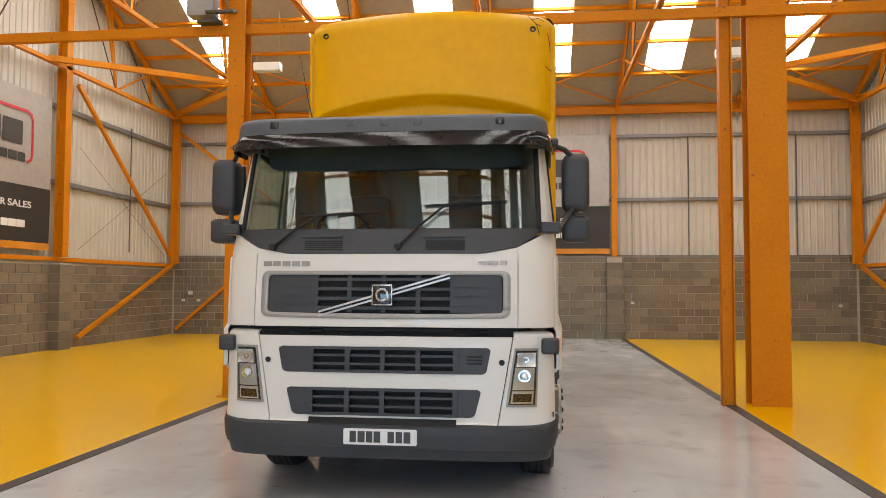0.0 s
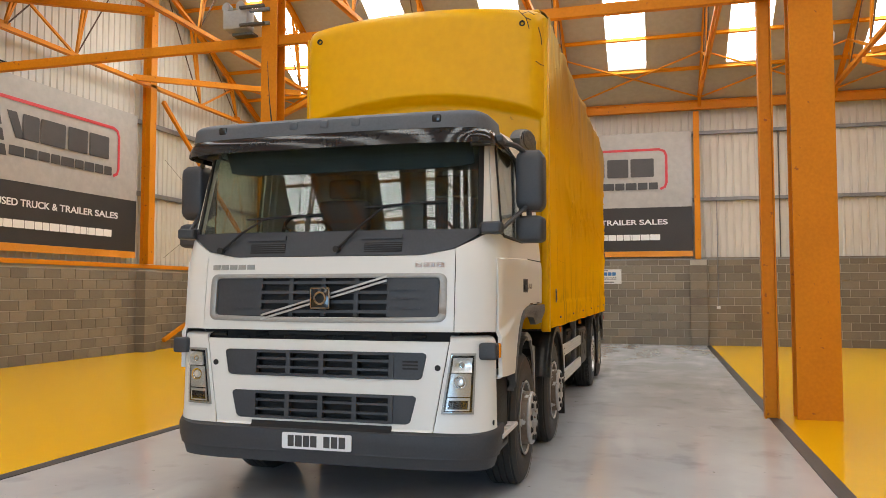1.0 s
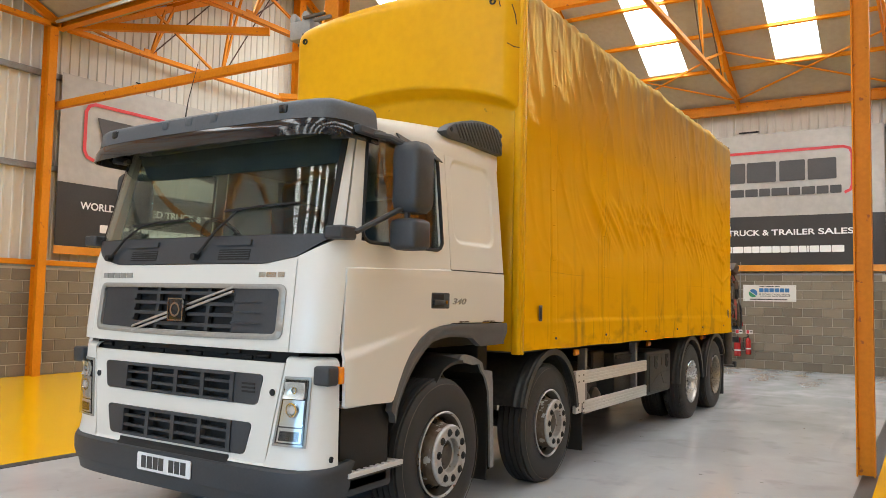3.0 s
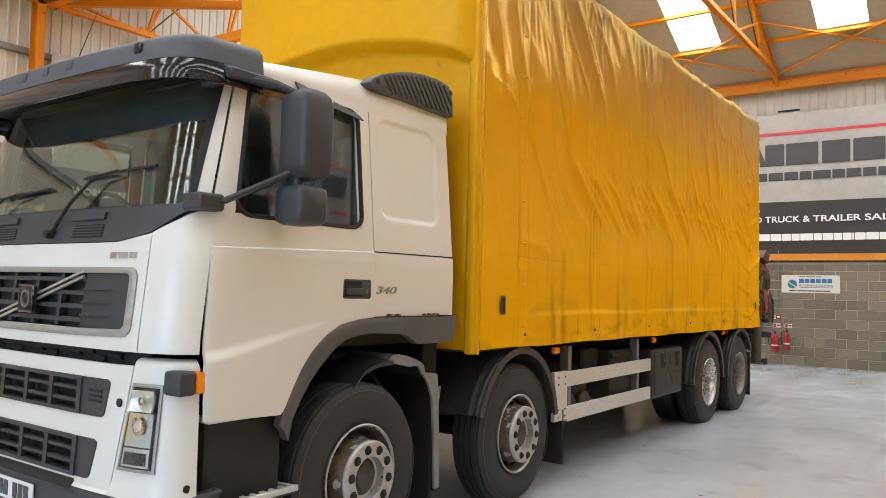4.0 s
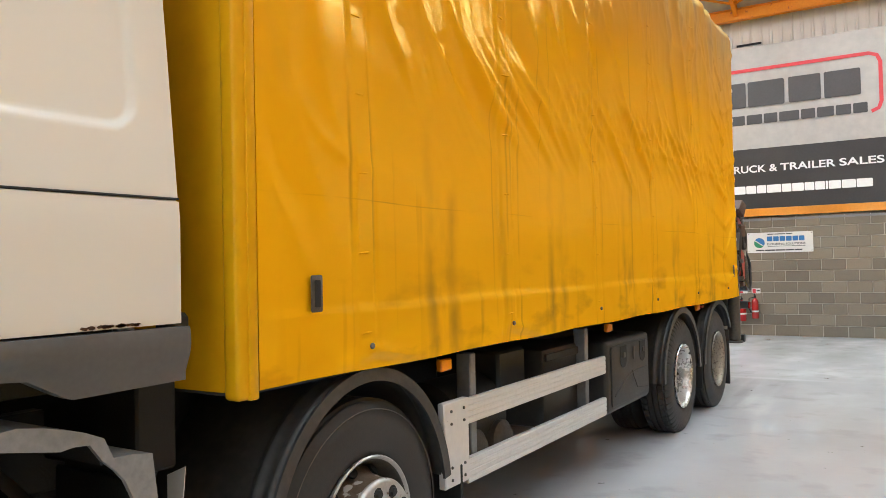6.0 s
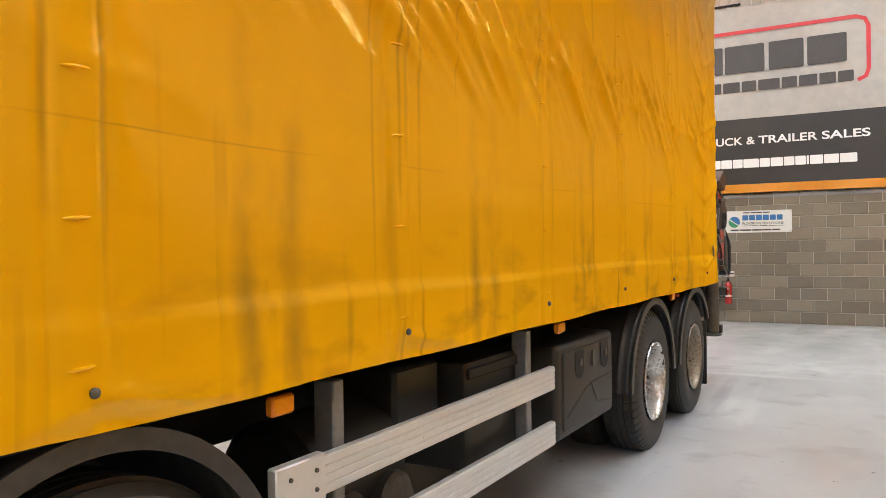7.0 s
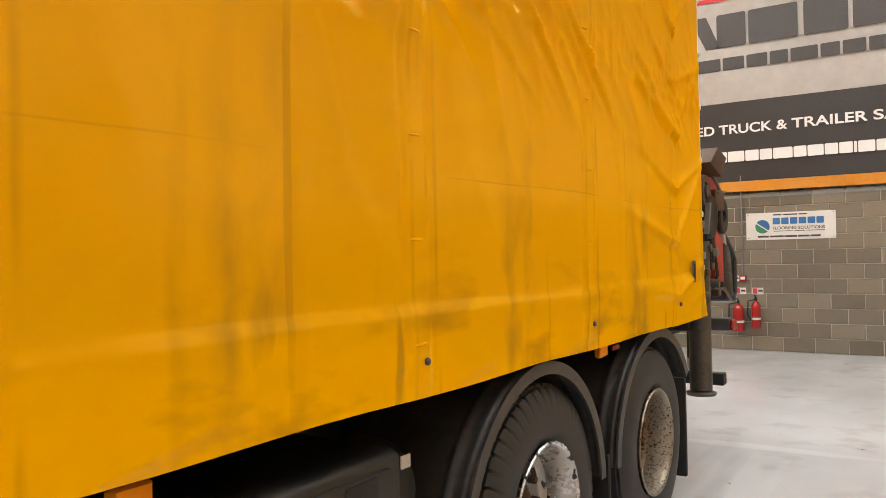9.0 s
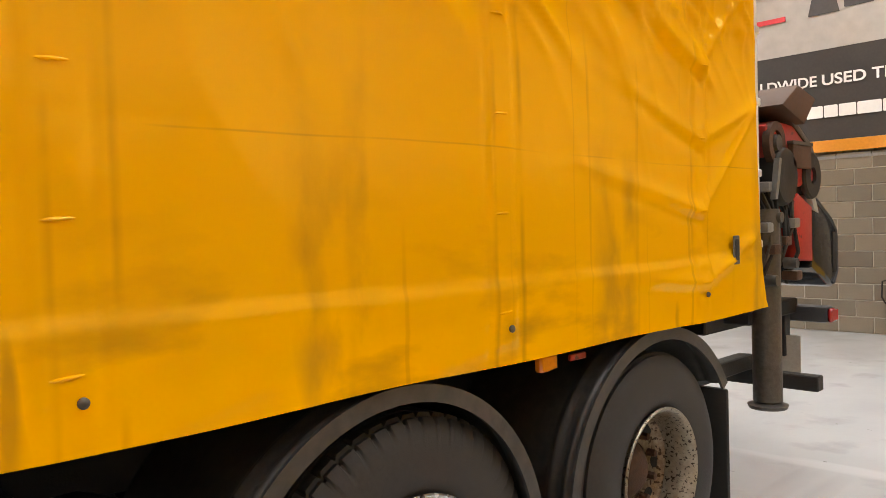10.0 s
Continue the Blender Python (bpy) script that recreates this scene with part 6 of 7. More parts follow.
for pts in (((6.10, 0.60), (6.42, 0.72), (6.60, 0.74), (6.88, 0.74)), ((6.50, 0.74), (6.62, 0.60), (6.88, 0.57))):
    tube([(1.228, y, z) for y, z in pts], 0.004, 6, swage)
part("swage", swage, "fender", tool)
part("edge_strip", tube([(1.205, 6.04, 0.975), (1.205, 6.95, 0.975)], 0.006, 6), "rail", tool)
drum = part("reservoir", lathe([(-0.24, 0), (-0.24, 0.12), (-0.20, 0.17), (0.08, 0.175), (0.14, 0.15), (0.17, 0.09), (0.175, 0)], 32, None, Matrix.Translation((0.98, 7.02, 0.82)) @ Matrix.Rotation(radians(90), 4, "Z")), "fender", truck, "dusty dark reservoir with a pale label")
part("label", box(1.128, 1.134, 7.075, 7.13, 0.90, 0.945, 0.002), "sign", drum, "small pale label")
part("bolt", lathe([(0, 0.018), (0.02, 0.016), (0.02, 0)], 8, None, Matrix.Translation((1.12, 7.12, 0.83))), "oily", drum)
part("lock", box(1.229, 1.238, 6.52, 6.56, 0.83, 0.93, 0.004), "oily", tool)
for y in (3.75, 6.02, 8.62):
    part("side_marker", box(1.20, 1.235, y - 0.05, y + 0.05, 1.085, 1.145, 0.008), "amber", truck, "amber side marker lamp")
part("side_reflector", box(1.21, 1.225, 8.76, 8.86, 1.10, 1.125, 0.004), "red", truck, "red reflector")


def tyre(bm, x, r=0.532, w=0.28, grooves=True, lugs=False):
    """A tyre about the x axis whose outer face lies at x."""
    h = w / 2
    prof = [(-h + 0.02, 0.29), (-h, 0.33), (-h - 0.004, 0.40), (-h + 0.006, r - 0.05), (-h + 0.03, r - 0.012)]
    n = 4
    for k in range(n):
        a = -h + 0.04 + (w - 0.08) * k / n
        b = -h + 0.04 + (w - 0.08) * (k + 1) / n
        prof += [(a + 0.004, r), (b - 0.008, r), (b - 0.006, r - 0.014), (b, r - 0.014)] if grooves else [(a, r), (b, r)]
    prof += [(h - 0.03, r - 0.012), (h - 0.006, r - 0.05), (h + 0.004, 0.44), (h + 0.006, 0.40), (h + 0.002, 0.34), (h - 0.004, 0.315), (h - 0.02, 0.29)]
    if lugs:
        seg = 520
        lathe(prof, seg, bm, Matrix.Translation((x - h, 0, 0)))
        for v in bm.verts:
            d = math.hypot(v.co.y, v.co.z)
            if d > r - 0.055 and abs(v.co.x - x + h) > h - 0.075:
                # narrow slots between the shoulder blocks
                if int(round(math.atan2(v.co.z, v.co.y) / math.tau * seg)) % 10 < 2:
                    v.co.y, v.co.z = v.co.y * (d - 0.013) / d, v.co.z * (d - 0.013) / d
    else:
        lathe(prof, 72, bm, Matrix.Translation((x - h, 0, 0)))
    return bm


def steer_wheel():
    """Front wheel: the hub stands proud of a shallow rim."""
    w = thing("wheel", "", "")
    w["label"] = "steered wheel with a silver hub ring"
    part("tyre", tyre(bmesh.new(), 0.0), "rubber", w, "black ribbed tyre")
    rim = part("rim", lathe([(-0.26, 0.27), (-0.01, 0.285), (0.004, 0.300), (0.009, 0.294), (0.006, 0.288), (-0.004, 0.282)], 56), "ring_silver", w, "thin bright edge of the steel rim")
    part("rim_barrel", lathe([(-0.004, 0.282), (-0.014, 0.273), (-0.075, 0.262), (-0.09, 0.247)], 56), "oily", rim)
    part("wheel_disc", lathe([(-0.09, 0.247), (-0.075, 0.236), (-0.04, 0.222), (-0.005, 0.213), (0.05, 0.209), (0.056, 0.20)], 56), "brown_rim", rim, "brown stained disc with patches of bare metal")
    hub = bmesh.new()
    lathe([(0.04, 0.207), (0.050, 0.213), (0.058, 0.212), (0.070, 0.203), (0.072, 0.196), (0.072, 0.128), (0.066, 0.120), (0.02, 0.116), (0.01, 0.10)], 56, hub)
    part("hub_ring", hub, "ring_silver", w, "bright silver ring round the hub")
    part("hub_cap", lathe([(-0.02, 0.118), (0.012, 0.112), (0.02, 0.075), (0.034, 0.068), (0.038, 0.05), (0.040, 0)], 32), "oily", w)
    part("mould_line", lathe([(0.0005, 0.487), (0.004, 0.4895), (0.0005, 0.492)], 72, None, None, True), "dust", w, "dusty line round the tyre's shoulder")
    for k in range(10):
        a = (k + 0.5) * math.tau / 10
        m = Matrix.Translation((0, 0.162 * math.cos(a), 0.162 * math.sin(a)))
        part("nut_well", lathe([(0.0725, 0), (0.0725, 0.027), (0.0745, 0.027), (0.0745, 0)], 14, None, m), "black", w)
        part("nut", lathe([(0.072, 0.020), (0.086, 0.018), (0.089, 0)], 6, None, m), "chassis", w)
        m2 = Matrix.Rotation((k + 0.0) * math.tau / 10, 4, "X") @ Matrix.Translation((-0.052, 0, 0.238)) @ Matrix.Rotation(radians(-50), 4, "Y")
        part("vent_hole", lathe([(-0.004, 0), (-0.004, 0.027), (0.006, 0.027), (0.006, 0)], 14, None, m2), "black", w)
    return w


def drive_wheel(material, lugs):
    """Rear twin wheel: a deep dished rim with hand holes far inside."""
    w = thing("wheel", "", "")
    w["label"] = "twin rear wheel with a deep dished rim"
    part("tyre", tyre(bmesh.new(), 0.0, 0.538 if lugs else 0.532, 0.28, True, lugs), "rubber", w, "black tyre with a block tread" if lugs else "black tyre")
    part("tyre", tyre(bmesh.new(), -0.33, 0.532, 0.28, True, False), "rubber", w)
    bead = [(0.004, 0.302), (0.011, 0.297), (0.008, 0.288), (-0.004, 0.280), (-0.03, 0.270), (-0.075, 0.262), (-0.13, 0.256)]
    disc = [(-0.128, 0.2575), (-0.150, 0.248), (-0.165, 0.222), (-0.160, 0.19), (-0.165, 0.135), (-0.15, 0.125)]
    rim = part("rim", lathe(bead, 64), material.replace("rim", "barrel"), w, "dished steel rim with flaking paint")
    part("wheel_disc", lathe(disc, 64), material, rim, "stained wheel disc")
    part("hub", lathe([(-0.165, 0.13), (-0.15, 0.12), (-0.12, 0.085), (-0.11, 0.07), (-0.105, 0)], 36), "rust", w)
    for k in range(10):
        a = (k + 0.5) * math.tau / 10
        m = Matrix.Translation((0, 0.168 * math.cos(a), 0.168 * math.sin(a)))
        part("nut", lathe([(-0.165, 0.019), (-0.125, 0.017), (-0.12, 0)], 6, None, m), "rust", w)
    for k in range(8):
        m2 = Matrix.Rotation(k * math.tau / 8 + 0.2, 4, "X") @ Matrix.Translation((-0.163, 0, 0.212))
        part("hand_hole", lathe([(-0.01, 0), (-0.01, 0.034), (0.004, 0.037), (0.004, 0)], 18, None, m2), "black", w)
    return w


def put_wheel(w, x, y, flip, turn):
    m = Matrix.Translation((x, y, 0.512)) @ Matrix.Rotation(radians(180) if flip else 0, 4, "Z") @ Matrix.Rotation(radians(turn), 4, "X")
    w.parent = truck
    w.matrix_basis = m


w1 = steer_wheel()
spare = [copy_thing(w1, Matrix.Identity(4)) for _ in range(3)]
put_wheel(w1, 1.222, 1.335, False, 10)
put_wheel(spare[0], 1.222, 3.135, False, 47)
put_wheel(spare[1], -1.222, 1.335, True, 5)
put_wheel(spare[2], -1.222, 3.135, True, 80)
w3 = drive_wheel("worn_rim", True)
w3b = copy_thing(w3, Matrix.Identity(4))
put_wheel(w3, 1.235, 7.96, False, 15)
put_wheel(w3b, -1.235, 7.96, True, 25)
w4 = drive_wheel("rusty_rim", False)
w4b = copy_thing(w4, Matrix.Identity(4))
put_wheel(w4, 1.235, 9.38, False, 33)
put_wheel(w4b, -1.235, 9.38, True, 60)


def mudguard(y, a0, a1, r, x0, x1, lip=0.03, rh=None):
    """An arched mudguard about y between two angles (degrees from the front, over the top); r, rh: its height and half length."""
    def f(u, v, o):
        a = radians(a0 + (a1 - a0) * u)
        x = x0 + (x1 - x0) * v
        e = lip * max(0, (v - 0.93) / 0.07) ** 1.5
        rib = 0.012 * math.exp(-((v - 0.84) / 0.03) ** 2) + 0.008 * math.exp(-((v - 0.95) / 0.02) ** 2)
        return Vector((x, y - ((rh or r) + o - e + rib) * math.cos(a), 0.508 + (r + o - e + rib) * math.sin(a)))
    return sheet(f, steps(0, 1, 40), steps(0, 0.76, 3) + steps(0.79, 1.0, 14), None, (0.0, -0.012))


def face(y, a0, a1, r0, r1, x, rh0, rh1):
    """The upright rim of a mudguard."""
    def f(u, v, o):
        a = radians(a0 + (a1 - a0) * u)
        return Vector((x + o, y - (rh0 + (rh1 - rh0) * v) * math.cos(a), 0.508 + (r0 + (r1 - r0) * v) * math.sin(a)))
    return sheet(f, steps(0, 1, 40), steps(0, 1, 3), None, (0.008, -0.004))


for y, a0, a1, r, rh in ((3.11, 18, 172, 0.662, 0.605), (7.885, 2, 178, 0.642, 0.638), (9.36, 2, 150, 0.645, 0.672)):
    g = part("mudguard", mudguard(y, a0, a1, r, 0.62, 1.262, 0.03, rh), "guard_plastic", truck, "black plastic mudguard, dusty")
    part("mudguard_rim", face(y, a0, a1, r - 0.045, r + 0.008, 1.258, rh - 0.045, rh + 0.008), "guard_plastic", g)
    part("mudguard", mudguard(y, a0, a1, r, -0.62, -1.262, 0.03, rh), "guard_plastic", truck)
for s in (-1, 1):
    part("inner_arch", mudguard(1.335, 20, 165, 0.70, s * 0.45, s * 0.93), "black", truck)
# black box added to fill the dark gap behind the cab
part("rear_skirt", box(-1.0, 1.0, 2.20, 2.36, 0.92, 1.24, 0.01), "black", truck)
part("mud_flap", box(0.70, 1.15, 2.10, 2.125, 0.18, 0.95, 0.006), "chassis", truck)
part("mud_flap", box(0.72, 1.25, 3.835, 3.855, 0.16, 0.62, 0.006), "chassis", truck, "black mud flap")
part("mud_flap", box(0.70, 1.26, 8.585, 8.605, 0.30, 0.62, 0.006), "chassis", truck)
part("mud_flap", box(0.70, 1.22, 10.03, 10.065, 0.14, 0.78, 0.016, None, 2), "chassis", truck, "black mud flap behind the last axle")
# weathered guard behind the first wheel
GUARD_U = steps(0, 1, 13)
def rear_guard(u, v, o):
    # a low hump, a step down to a short shelf, then an upright leg
    y = lerp_table(tuple(zip(GUARD_U, (1.60, 1.64, 1.71, 1.78, 1.84, 1.90, 1.962, 1.992, 2.06, 2.125, 2.142, 2.15, 2.158, 2.17))), u)
    z = lerp_table(tuple(zip(GUARD_U, (1.15, 1.185, 1.190, 1.178, 1.162, 1.143, 1.115, 1.052, 1.048, 1.037, 0.90, 0.75, 0.60, 0.28))), u)
    return Vector((0.75 + 0.42 * v + o * 0.3, y + o * 0.7, z + o * 0.7))
part("wheel_guard", sheet(rear_guard, steps(0, 1, 52), steps(0, 1, 4), None, (0.0, -0.012)), "fender_grey", truck, "weathered grey plastic guard behind the front wheel")
# black sheet that puts the shade under the guard into colour
part("guard_liner", sheet(lambda u, v, o: rear_guard(u, 0.97 * v, o), steps(0, 1, 26), steps(0, 1, 2), None, (-0.016, -0.03)), "black", truck)
part("label_card", prism([(0.94, 0.80), (1.022, 0.812), (1.036, 0.925), (0.94, 0.885)], 0.003, facing((0, 2.366, 0), (1, 0, 0), (0, 0, 1))), "sign", truck, "small white card")
def guard_side(u, v, o):
    # deep over the wheel, nipped in at the shoulder, then a leg that thins out towards the foot
    a = rear_guard(u, 1, 0.0)
    y = lerp_table(tuple(zip(GUARD_U, (1.60, 1.66, 1.72, 1.78, 1.83, 1.867, 1.917, 1.957, 2.0, 2.03, 2.075, 2.092, 2.103, 2.12))), u)
    z = lerp_table(tuple(zip(GUARD_U, (1.147, 1.137, 1.125, 1.113, 1.103, 1.108, 1.104, 1.050, 1.012, 0.975, 0.88, 0.745, 0.59, 0.28))), u)
    return Vector((1.172 + o, a.y + (y - a.y) * v, a.z + (z - a.z) * v))
part("wheel_guard_side", sheet(guard_side, steps(0, 1, 52), steps(0, 1, 3), None, (0.006, -0.012)), "fender_grey", truck)
hump = lambda u, v, o: Vector((0.80 + 0.40 * v + o * 0.2, 1.27 + 0.36 * u, 1.085 + 0.085 * math.sin(min(1, u * 1.25) * math.pi / 2) - 0.05 * max(0, 0.25 - u) / 0.25 - 0.03 * v ** 3 + o))
part("wheel_guard", sheet(hump, steps(0, 1, 20), steps(0, 1, 8), None, (0.012, -0.012)), "fender", truck, "black plastic guard over the front wheel")
part("cab_lock", box(1.10, 1.19, 2.19, 2.27, 1.36, 1.46, 0.015), "chassis", truck)


# ---- loading crane, light bar and stabiliser at the tail ----
side = lambda x: facing((x, 0, 0), (0, 1, 0), (0, 0, 1))
crane = part("crane", prism([(10.71, 2.215), (10.96, 2.345), (11.24, 2.29), (11.05, 2.13)], 0.36, side(0.80), None, 0.008), "rust", truck, "folded red and brown loading crane at the tail")
part("boom", prism([(10.62, 2.10), (10.80, 2.14), (11.05, 2.13), (11.30, 2.02), (11.40, 1.90), (11.38, 1.80), (11.08, 1.77), (10.72, 1.90)], 0.30, side(0.80), None, 0.02), "red", crane, "worn red crane boom")
part("boom_crust", prism([(10.98, 2.145), (11.09, 2.14), (11.32, 2.03), (11.40, 1.93), (11.34, 1.94), (11.20, 2.04)], 0.31, side(0.80), None, 0.01), "oily", crane, "greasy brown top of the boom")
part("plate", prism(rounded(10.92, 11.21, 1.88, 2.02, 0.012), 0.03, side(1.11), None, 0.004), "rust", crane, "rusty cover plate")
part("plate_rim", prism(rounded(10.905, 11.225, 2.012, 2.032, 0.006), 0.036, side(1.11)), "oily", crane)
part("joint_ring", lathe([(-0.02, 0.07), (-0.02, 0.12), (0.02, 0.12), (0.02, 0.07)], 24, None, Matrix.Translation((1.10, 10.74, 2.01)), True), "rust", crane, "rusty ring joint")
part("joint_pin", lathe([(0, 0.05), (0.03, 0.045), (0.03, 0)], 12, None, Matrix.Translation((1.10, 10.74, 2.01))), "oily", crane)
part("knuckle", lathe([(-0.10, 0), (-0.10, 0.15), (-0.08, 0.165), (0.02, 0.165), (0.04, 0.15), (0.04, 0.06), (0.03, 0)], 30, None, Matrix.Translation((1.10, 10.83, 1.83))), "chassis", crane, "black round joint")
for x in (1.02, 1.10):
    part("sheave", lathe([(-0.02, 0.05), (-0.02, 0.13), (-0.01, 0.14), (0.01, 0.14), (0.02, 0.13), (0.02, 0.05)], 26, None, Matrix.Translation((x, 11.30, 1.845)), True), "chassis", crane, "black grooved wheel")
part("column", box(0.55, 0.95, 10.50, 10.85, 1.15, 2.15, 0.04, None, 2), "oily", crane)
part("cylinder", tube([(0.99, 10.72, 1.32), (1.02, 10.80, 1.98)], 0.06, 14), "chassis", crane)
part("red_cover", prism([(11.03, 1.70), (11.10, 1.74), (11.33, 1.66), (11.33, 1.33), (11.05, 1.36)], 0.20, side(0.90), None, 0.012), "red", crane, "red steel cover")
part("cover_edge", prism([(11.28, 1.73), (11.36, 1.72), (11.42, 1.62), (11.34, 1.64)], 0.16, side(0.95), None, 0.006), "box_grey", crane)
shell = prism([(11.34, 1.69), (11.40, 1.725), (11.66, 1.60), (11.78, 1.52), (11.79, 1.24), (11.69, 1.15), (11.58, 1.17), (11.32, 1.29)], 0.34, side(0.76), None, 0.025)
case = part("black_case", shell, "visor", crane, "black glossy case on the crane")
part("case_rim", tube([(1.098, y, z) for y, z in ((11.40, 1.70), (11.65, 1.585), (11.755, 1.51), (11.765, 1.25), (11.69, 1.175))], 0.012, 8), "dark_plastic", case)
part("case_slot", prism(rounded(11.685, 11.735, 1.24, 1.50, 0.02), 0.004, side(1.0995)), "black", case)
random.seed(23)
for k in range(9):
    y0, z0 = 10.56 + 0.05 * k, 1.22 + 0.05 * (k % 4)
    j = lambda: random.uniform(-0.04, 0.04)
    part("hose", tube([(1.07, y0, z0), (1.12, y0 + 0.03 + j(), z0 + 0.18), (1.10, y0 + 0.06 + j(), z0 + 0.36), (1.02, y0 + 0.04 + j(), z0 + 0.56)], 0.012, 7), ("black", "oily", "chassis")[k % 3], crane)
for k, (y, z) in enumerate(((10.56, 1.26), (10.60, 1.40), (10.56, 1.52), (10.64, 1.60), (10.82, 1.44), (10.90, 1.54), (10.86, 1.34), (10.92, 1.24), (10.58, 1.74))):
    part("fitting", box(1.06, 1.13 + 0.02 * (k % 2), y, y + 0.09, z, z + 0.055, 0.01, None, 2) if k % 3 else lathe([(-0.03, 0), (-0.03, 0.035), (0.04, 0.03), (0.04, 0)], 10, None, Matrix.Translation((1.12, y + 0.04, z))), ("oily", "rust", "rail")[k % 3], crane)
part("lever", bar((1.14, 10.62, 1.70), (1.15, 10.66, 1.92), 0.035, 0.02), "rail", crane, "pale steel lever")
crane.matrix_basis = Matrix.Translation((0.085, 10.7, 0.012)) @ Matrix.Diagonal((1, 0.93, 1, 1)) @ Matrix.Translation((0, -10.7, 0))
leg = part("stabiliser_leg", tube([(1.15, 10.68, 0.60), (1.15, 10.68, 1.66)], 0.078, 24), "oily", truck, "greasy steel stabiliser leg with a round foot")
part("foot", lathe([(0.0, 0), (0.0, 0.10), (0.02, 0.108), (0.035, 0.06), (0.07, 0.05), (0.07, 0)], 28, None, Matrix.Translation((1.15, 10.68, 0.56)) @ Matrix.Rotation(radians(-90), 4, "Y")), "oily", leg)
part("leg_beam", box(-1.0, 1.10, 10.58, 10.78, 1.02, 1.16, 0.01), "chassis", truck)
part("underrun_bar", box(-1.09, 1.09, 11.60, 11.70, 0.475, 0.575, 0.008), "chassis", truck, "black underrun bar")
for s in (-1, 1):
    part("bar_bracket", box(s * 0.6 - 0.05, s * 0.6 + 0.05, 10.5, 11.64, 0.575, 0.68, 0.008), "chassis", truck)
    part("lamp_bracket", box(s * 0.86 - 0.05, s * 0.86 + 0.05, 11.54, 11.63, 0.70, 0.98, 0.008), "chassis", truck)
bar_ = part("light_bar", box(-1.145, 1.145, 11.62, 11.75, 0.925, 1.03, 0.02, None, 2), "dark_plastic", truck, "black tail light bar")
for s in (-1, 1):
    part("end_lens", box(s * 1.158 - 0.016, s * 1.158 + 0.016, 11.625, 11.745, 0.93, 1.02, 0.012), "extinguisher", bar_, "red end lens")
part("tail_bracket", box(0.80, 0.95, 10.36, 11.66, 0.98, 1.08, 0.01), "chassis", truck)
part("grubby_plate", box(0.80, 1.0, 11.56, 11.57, 0.60, 0.84, 0.004), "mortar", truck, "grubby pale plate")


# ---- things on the walls and in the roof ----
def flooring_sign():
    m = facing((0.02, YB - 0.004, 1.73), (1, 0, 0), (0, 0, 1))
    t = part("sign", prism(rounded(0, 1.265, 0, 0.42, 0.01), 0.006, m), "sign")
    tagged(t, "white sign with blue bars screwed to the block wall", "sign")
    f = m @ Matrix.Translation((0, 0, 0.0065))
    part("emblem", prism([(0.24 + 0.105 * math.cos(a), 0.205 + 0.105 * math.sin(a)) for a in steps(-0.6, 2.5, 14)], 0.002, f), "print_blue", t, "blue and green round emblem", 0)
    part("emblem", prism([(0.24 + 0.105 * math.cos(a), 0.205 + 0.105 * math.sin(a)) for a in steps(2.7, 5.5, 14)], 0.002, f), "print_green", t, "", 0)
    blocks("bar", 0.39, 0.235, (0.105, 0.105, 0.105, 0.105, 0.105, 0.10), 0.10, 0.018, f, "print_blue", t, "blue bar")
    lettering("lettering", "FLOORING SOLUTIONS", 0.062, f @ Matrix.Translation((0.39, 0.155, 0)), "print_dark", t, "dark letters", 0.73, 0.001, 0.001)
    blocks("bar", 0.40, 0.125, (0.28, 0.14, 0.26), 0.010, 0.02, f, "print_dark", t)
    blocks("bar", 0.17, 0.035, (0.16, 0.2, 0.18, 0.16, 0.14), 0.028, 0.012, f, "print_dark", t)
    blocks("bar", 0.40, 0.372, (0.12, 0.2, 0.12), 0.02, 0.02, f, "print_dark", t)
    for u, v in ((0.03, 0.03), (1.235, 0.03), (0.03, 0.39), (1.235, 0.39)):
        part("screw", lathe([(0, 0.008), (0.004, 0.006), (0.004, 0)], 8, None, m @ Matrix.Translation((u, v, 0.006)) @ Matrix.Rotation(radians(-90), 4, "Y")), "oily", t)


flooring_sign()


def extinguisher(x, z, r, h, label):
    """A wall-hung extinguisher with its valve, lever, hose and bracket; z: its foot."""
    t = part("fire_extinguisher", lathe([(0, 0), (0, r * 0.9), (0.015, r), (h - 0.07, r), (h - 0.03, r * 0.75), (h, r * 0.3), (h + 0.02, r * 0.28)], 24, None, Matrix.Translation((x, YB - r - 0.04, z)) @ Matrix.Rotation(radians(-90), 4, "Y")), "extinguisher")
    tagged(t, label, "fire extinguisher", "wall extinguishers")
    y = YB - r - 0.04
    part("valve", box(x - 0.02, x + 0.02, y - 0.02, y + 0.02, z + h + 0.01, z + h + 0.06, 0.006), "black", t)
    part("lever", bar((x, y + 0.01, z + h + 0.06), (x, y - 0.09, z + h + 0.10), 0.02, 0.012), "black", t)
    part("hose", tube([(x, y, z + h + 0.03), (x - r - 0.05, y, z + h), (x - r - 0.06, y, z + h * 0.5), (x - r - 0.01, y, z + 0.12)], 0.011, 8), "black", t)
    part("bracket", box(x - 0.03, x + 0.03, y + r - 0.005, YB + 0.002, z + h * 0.55, z + h * 0.7), "oily", t)
    part("label", lathe([(h * 0.32, r + 0.002), (h * 0.40, r + 0.002)], 24, None, Matrix.Translation((x, y, z)) @ Matrix.Rotation(radians(-90), 4, "Y")), "sign", t, "pale paper label")
    return t


extinguisher(-0.105, 0.31, 0.085, 0.42, "red fire extinguisher hung on the block wall")
extinguisher(0.155, 0.36, 0.066, 0.42, "red fire extinguisher hung on the block wall")


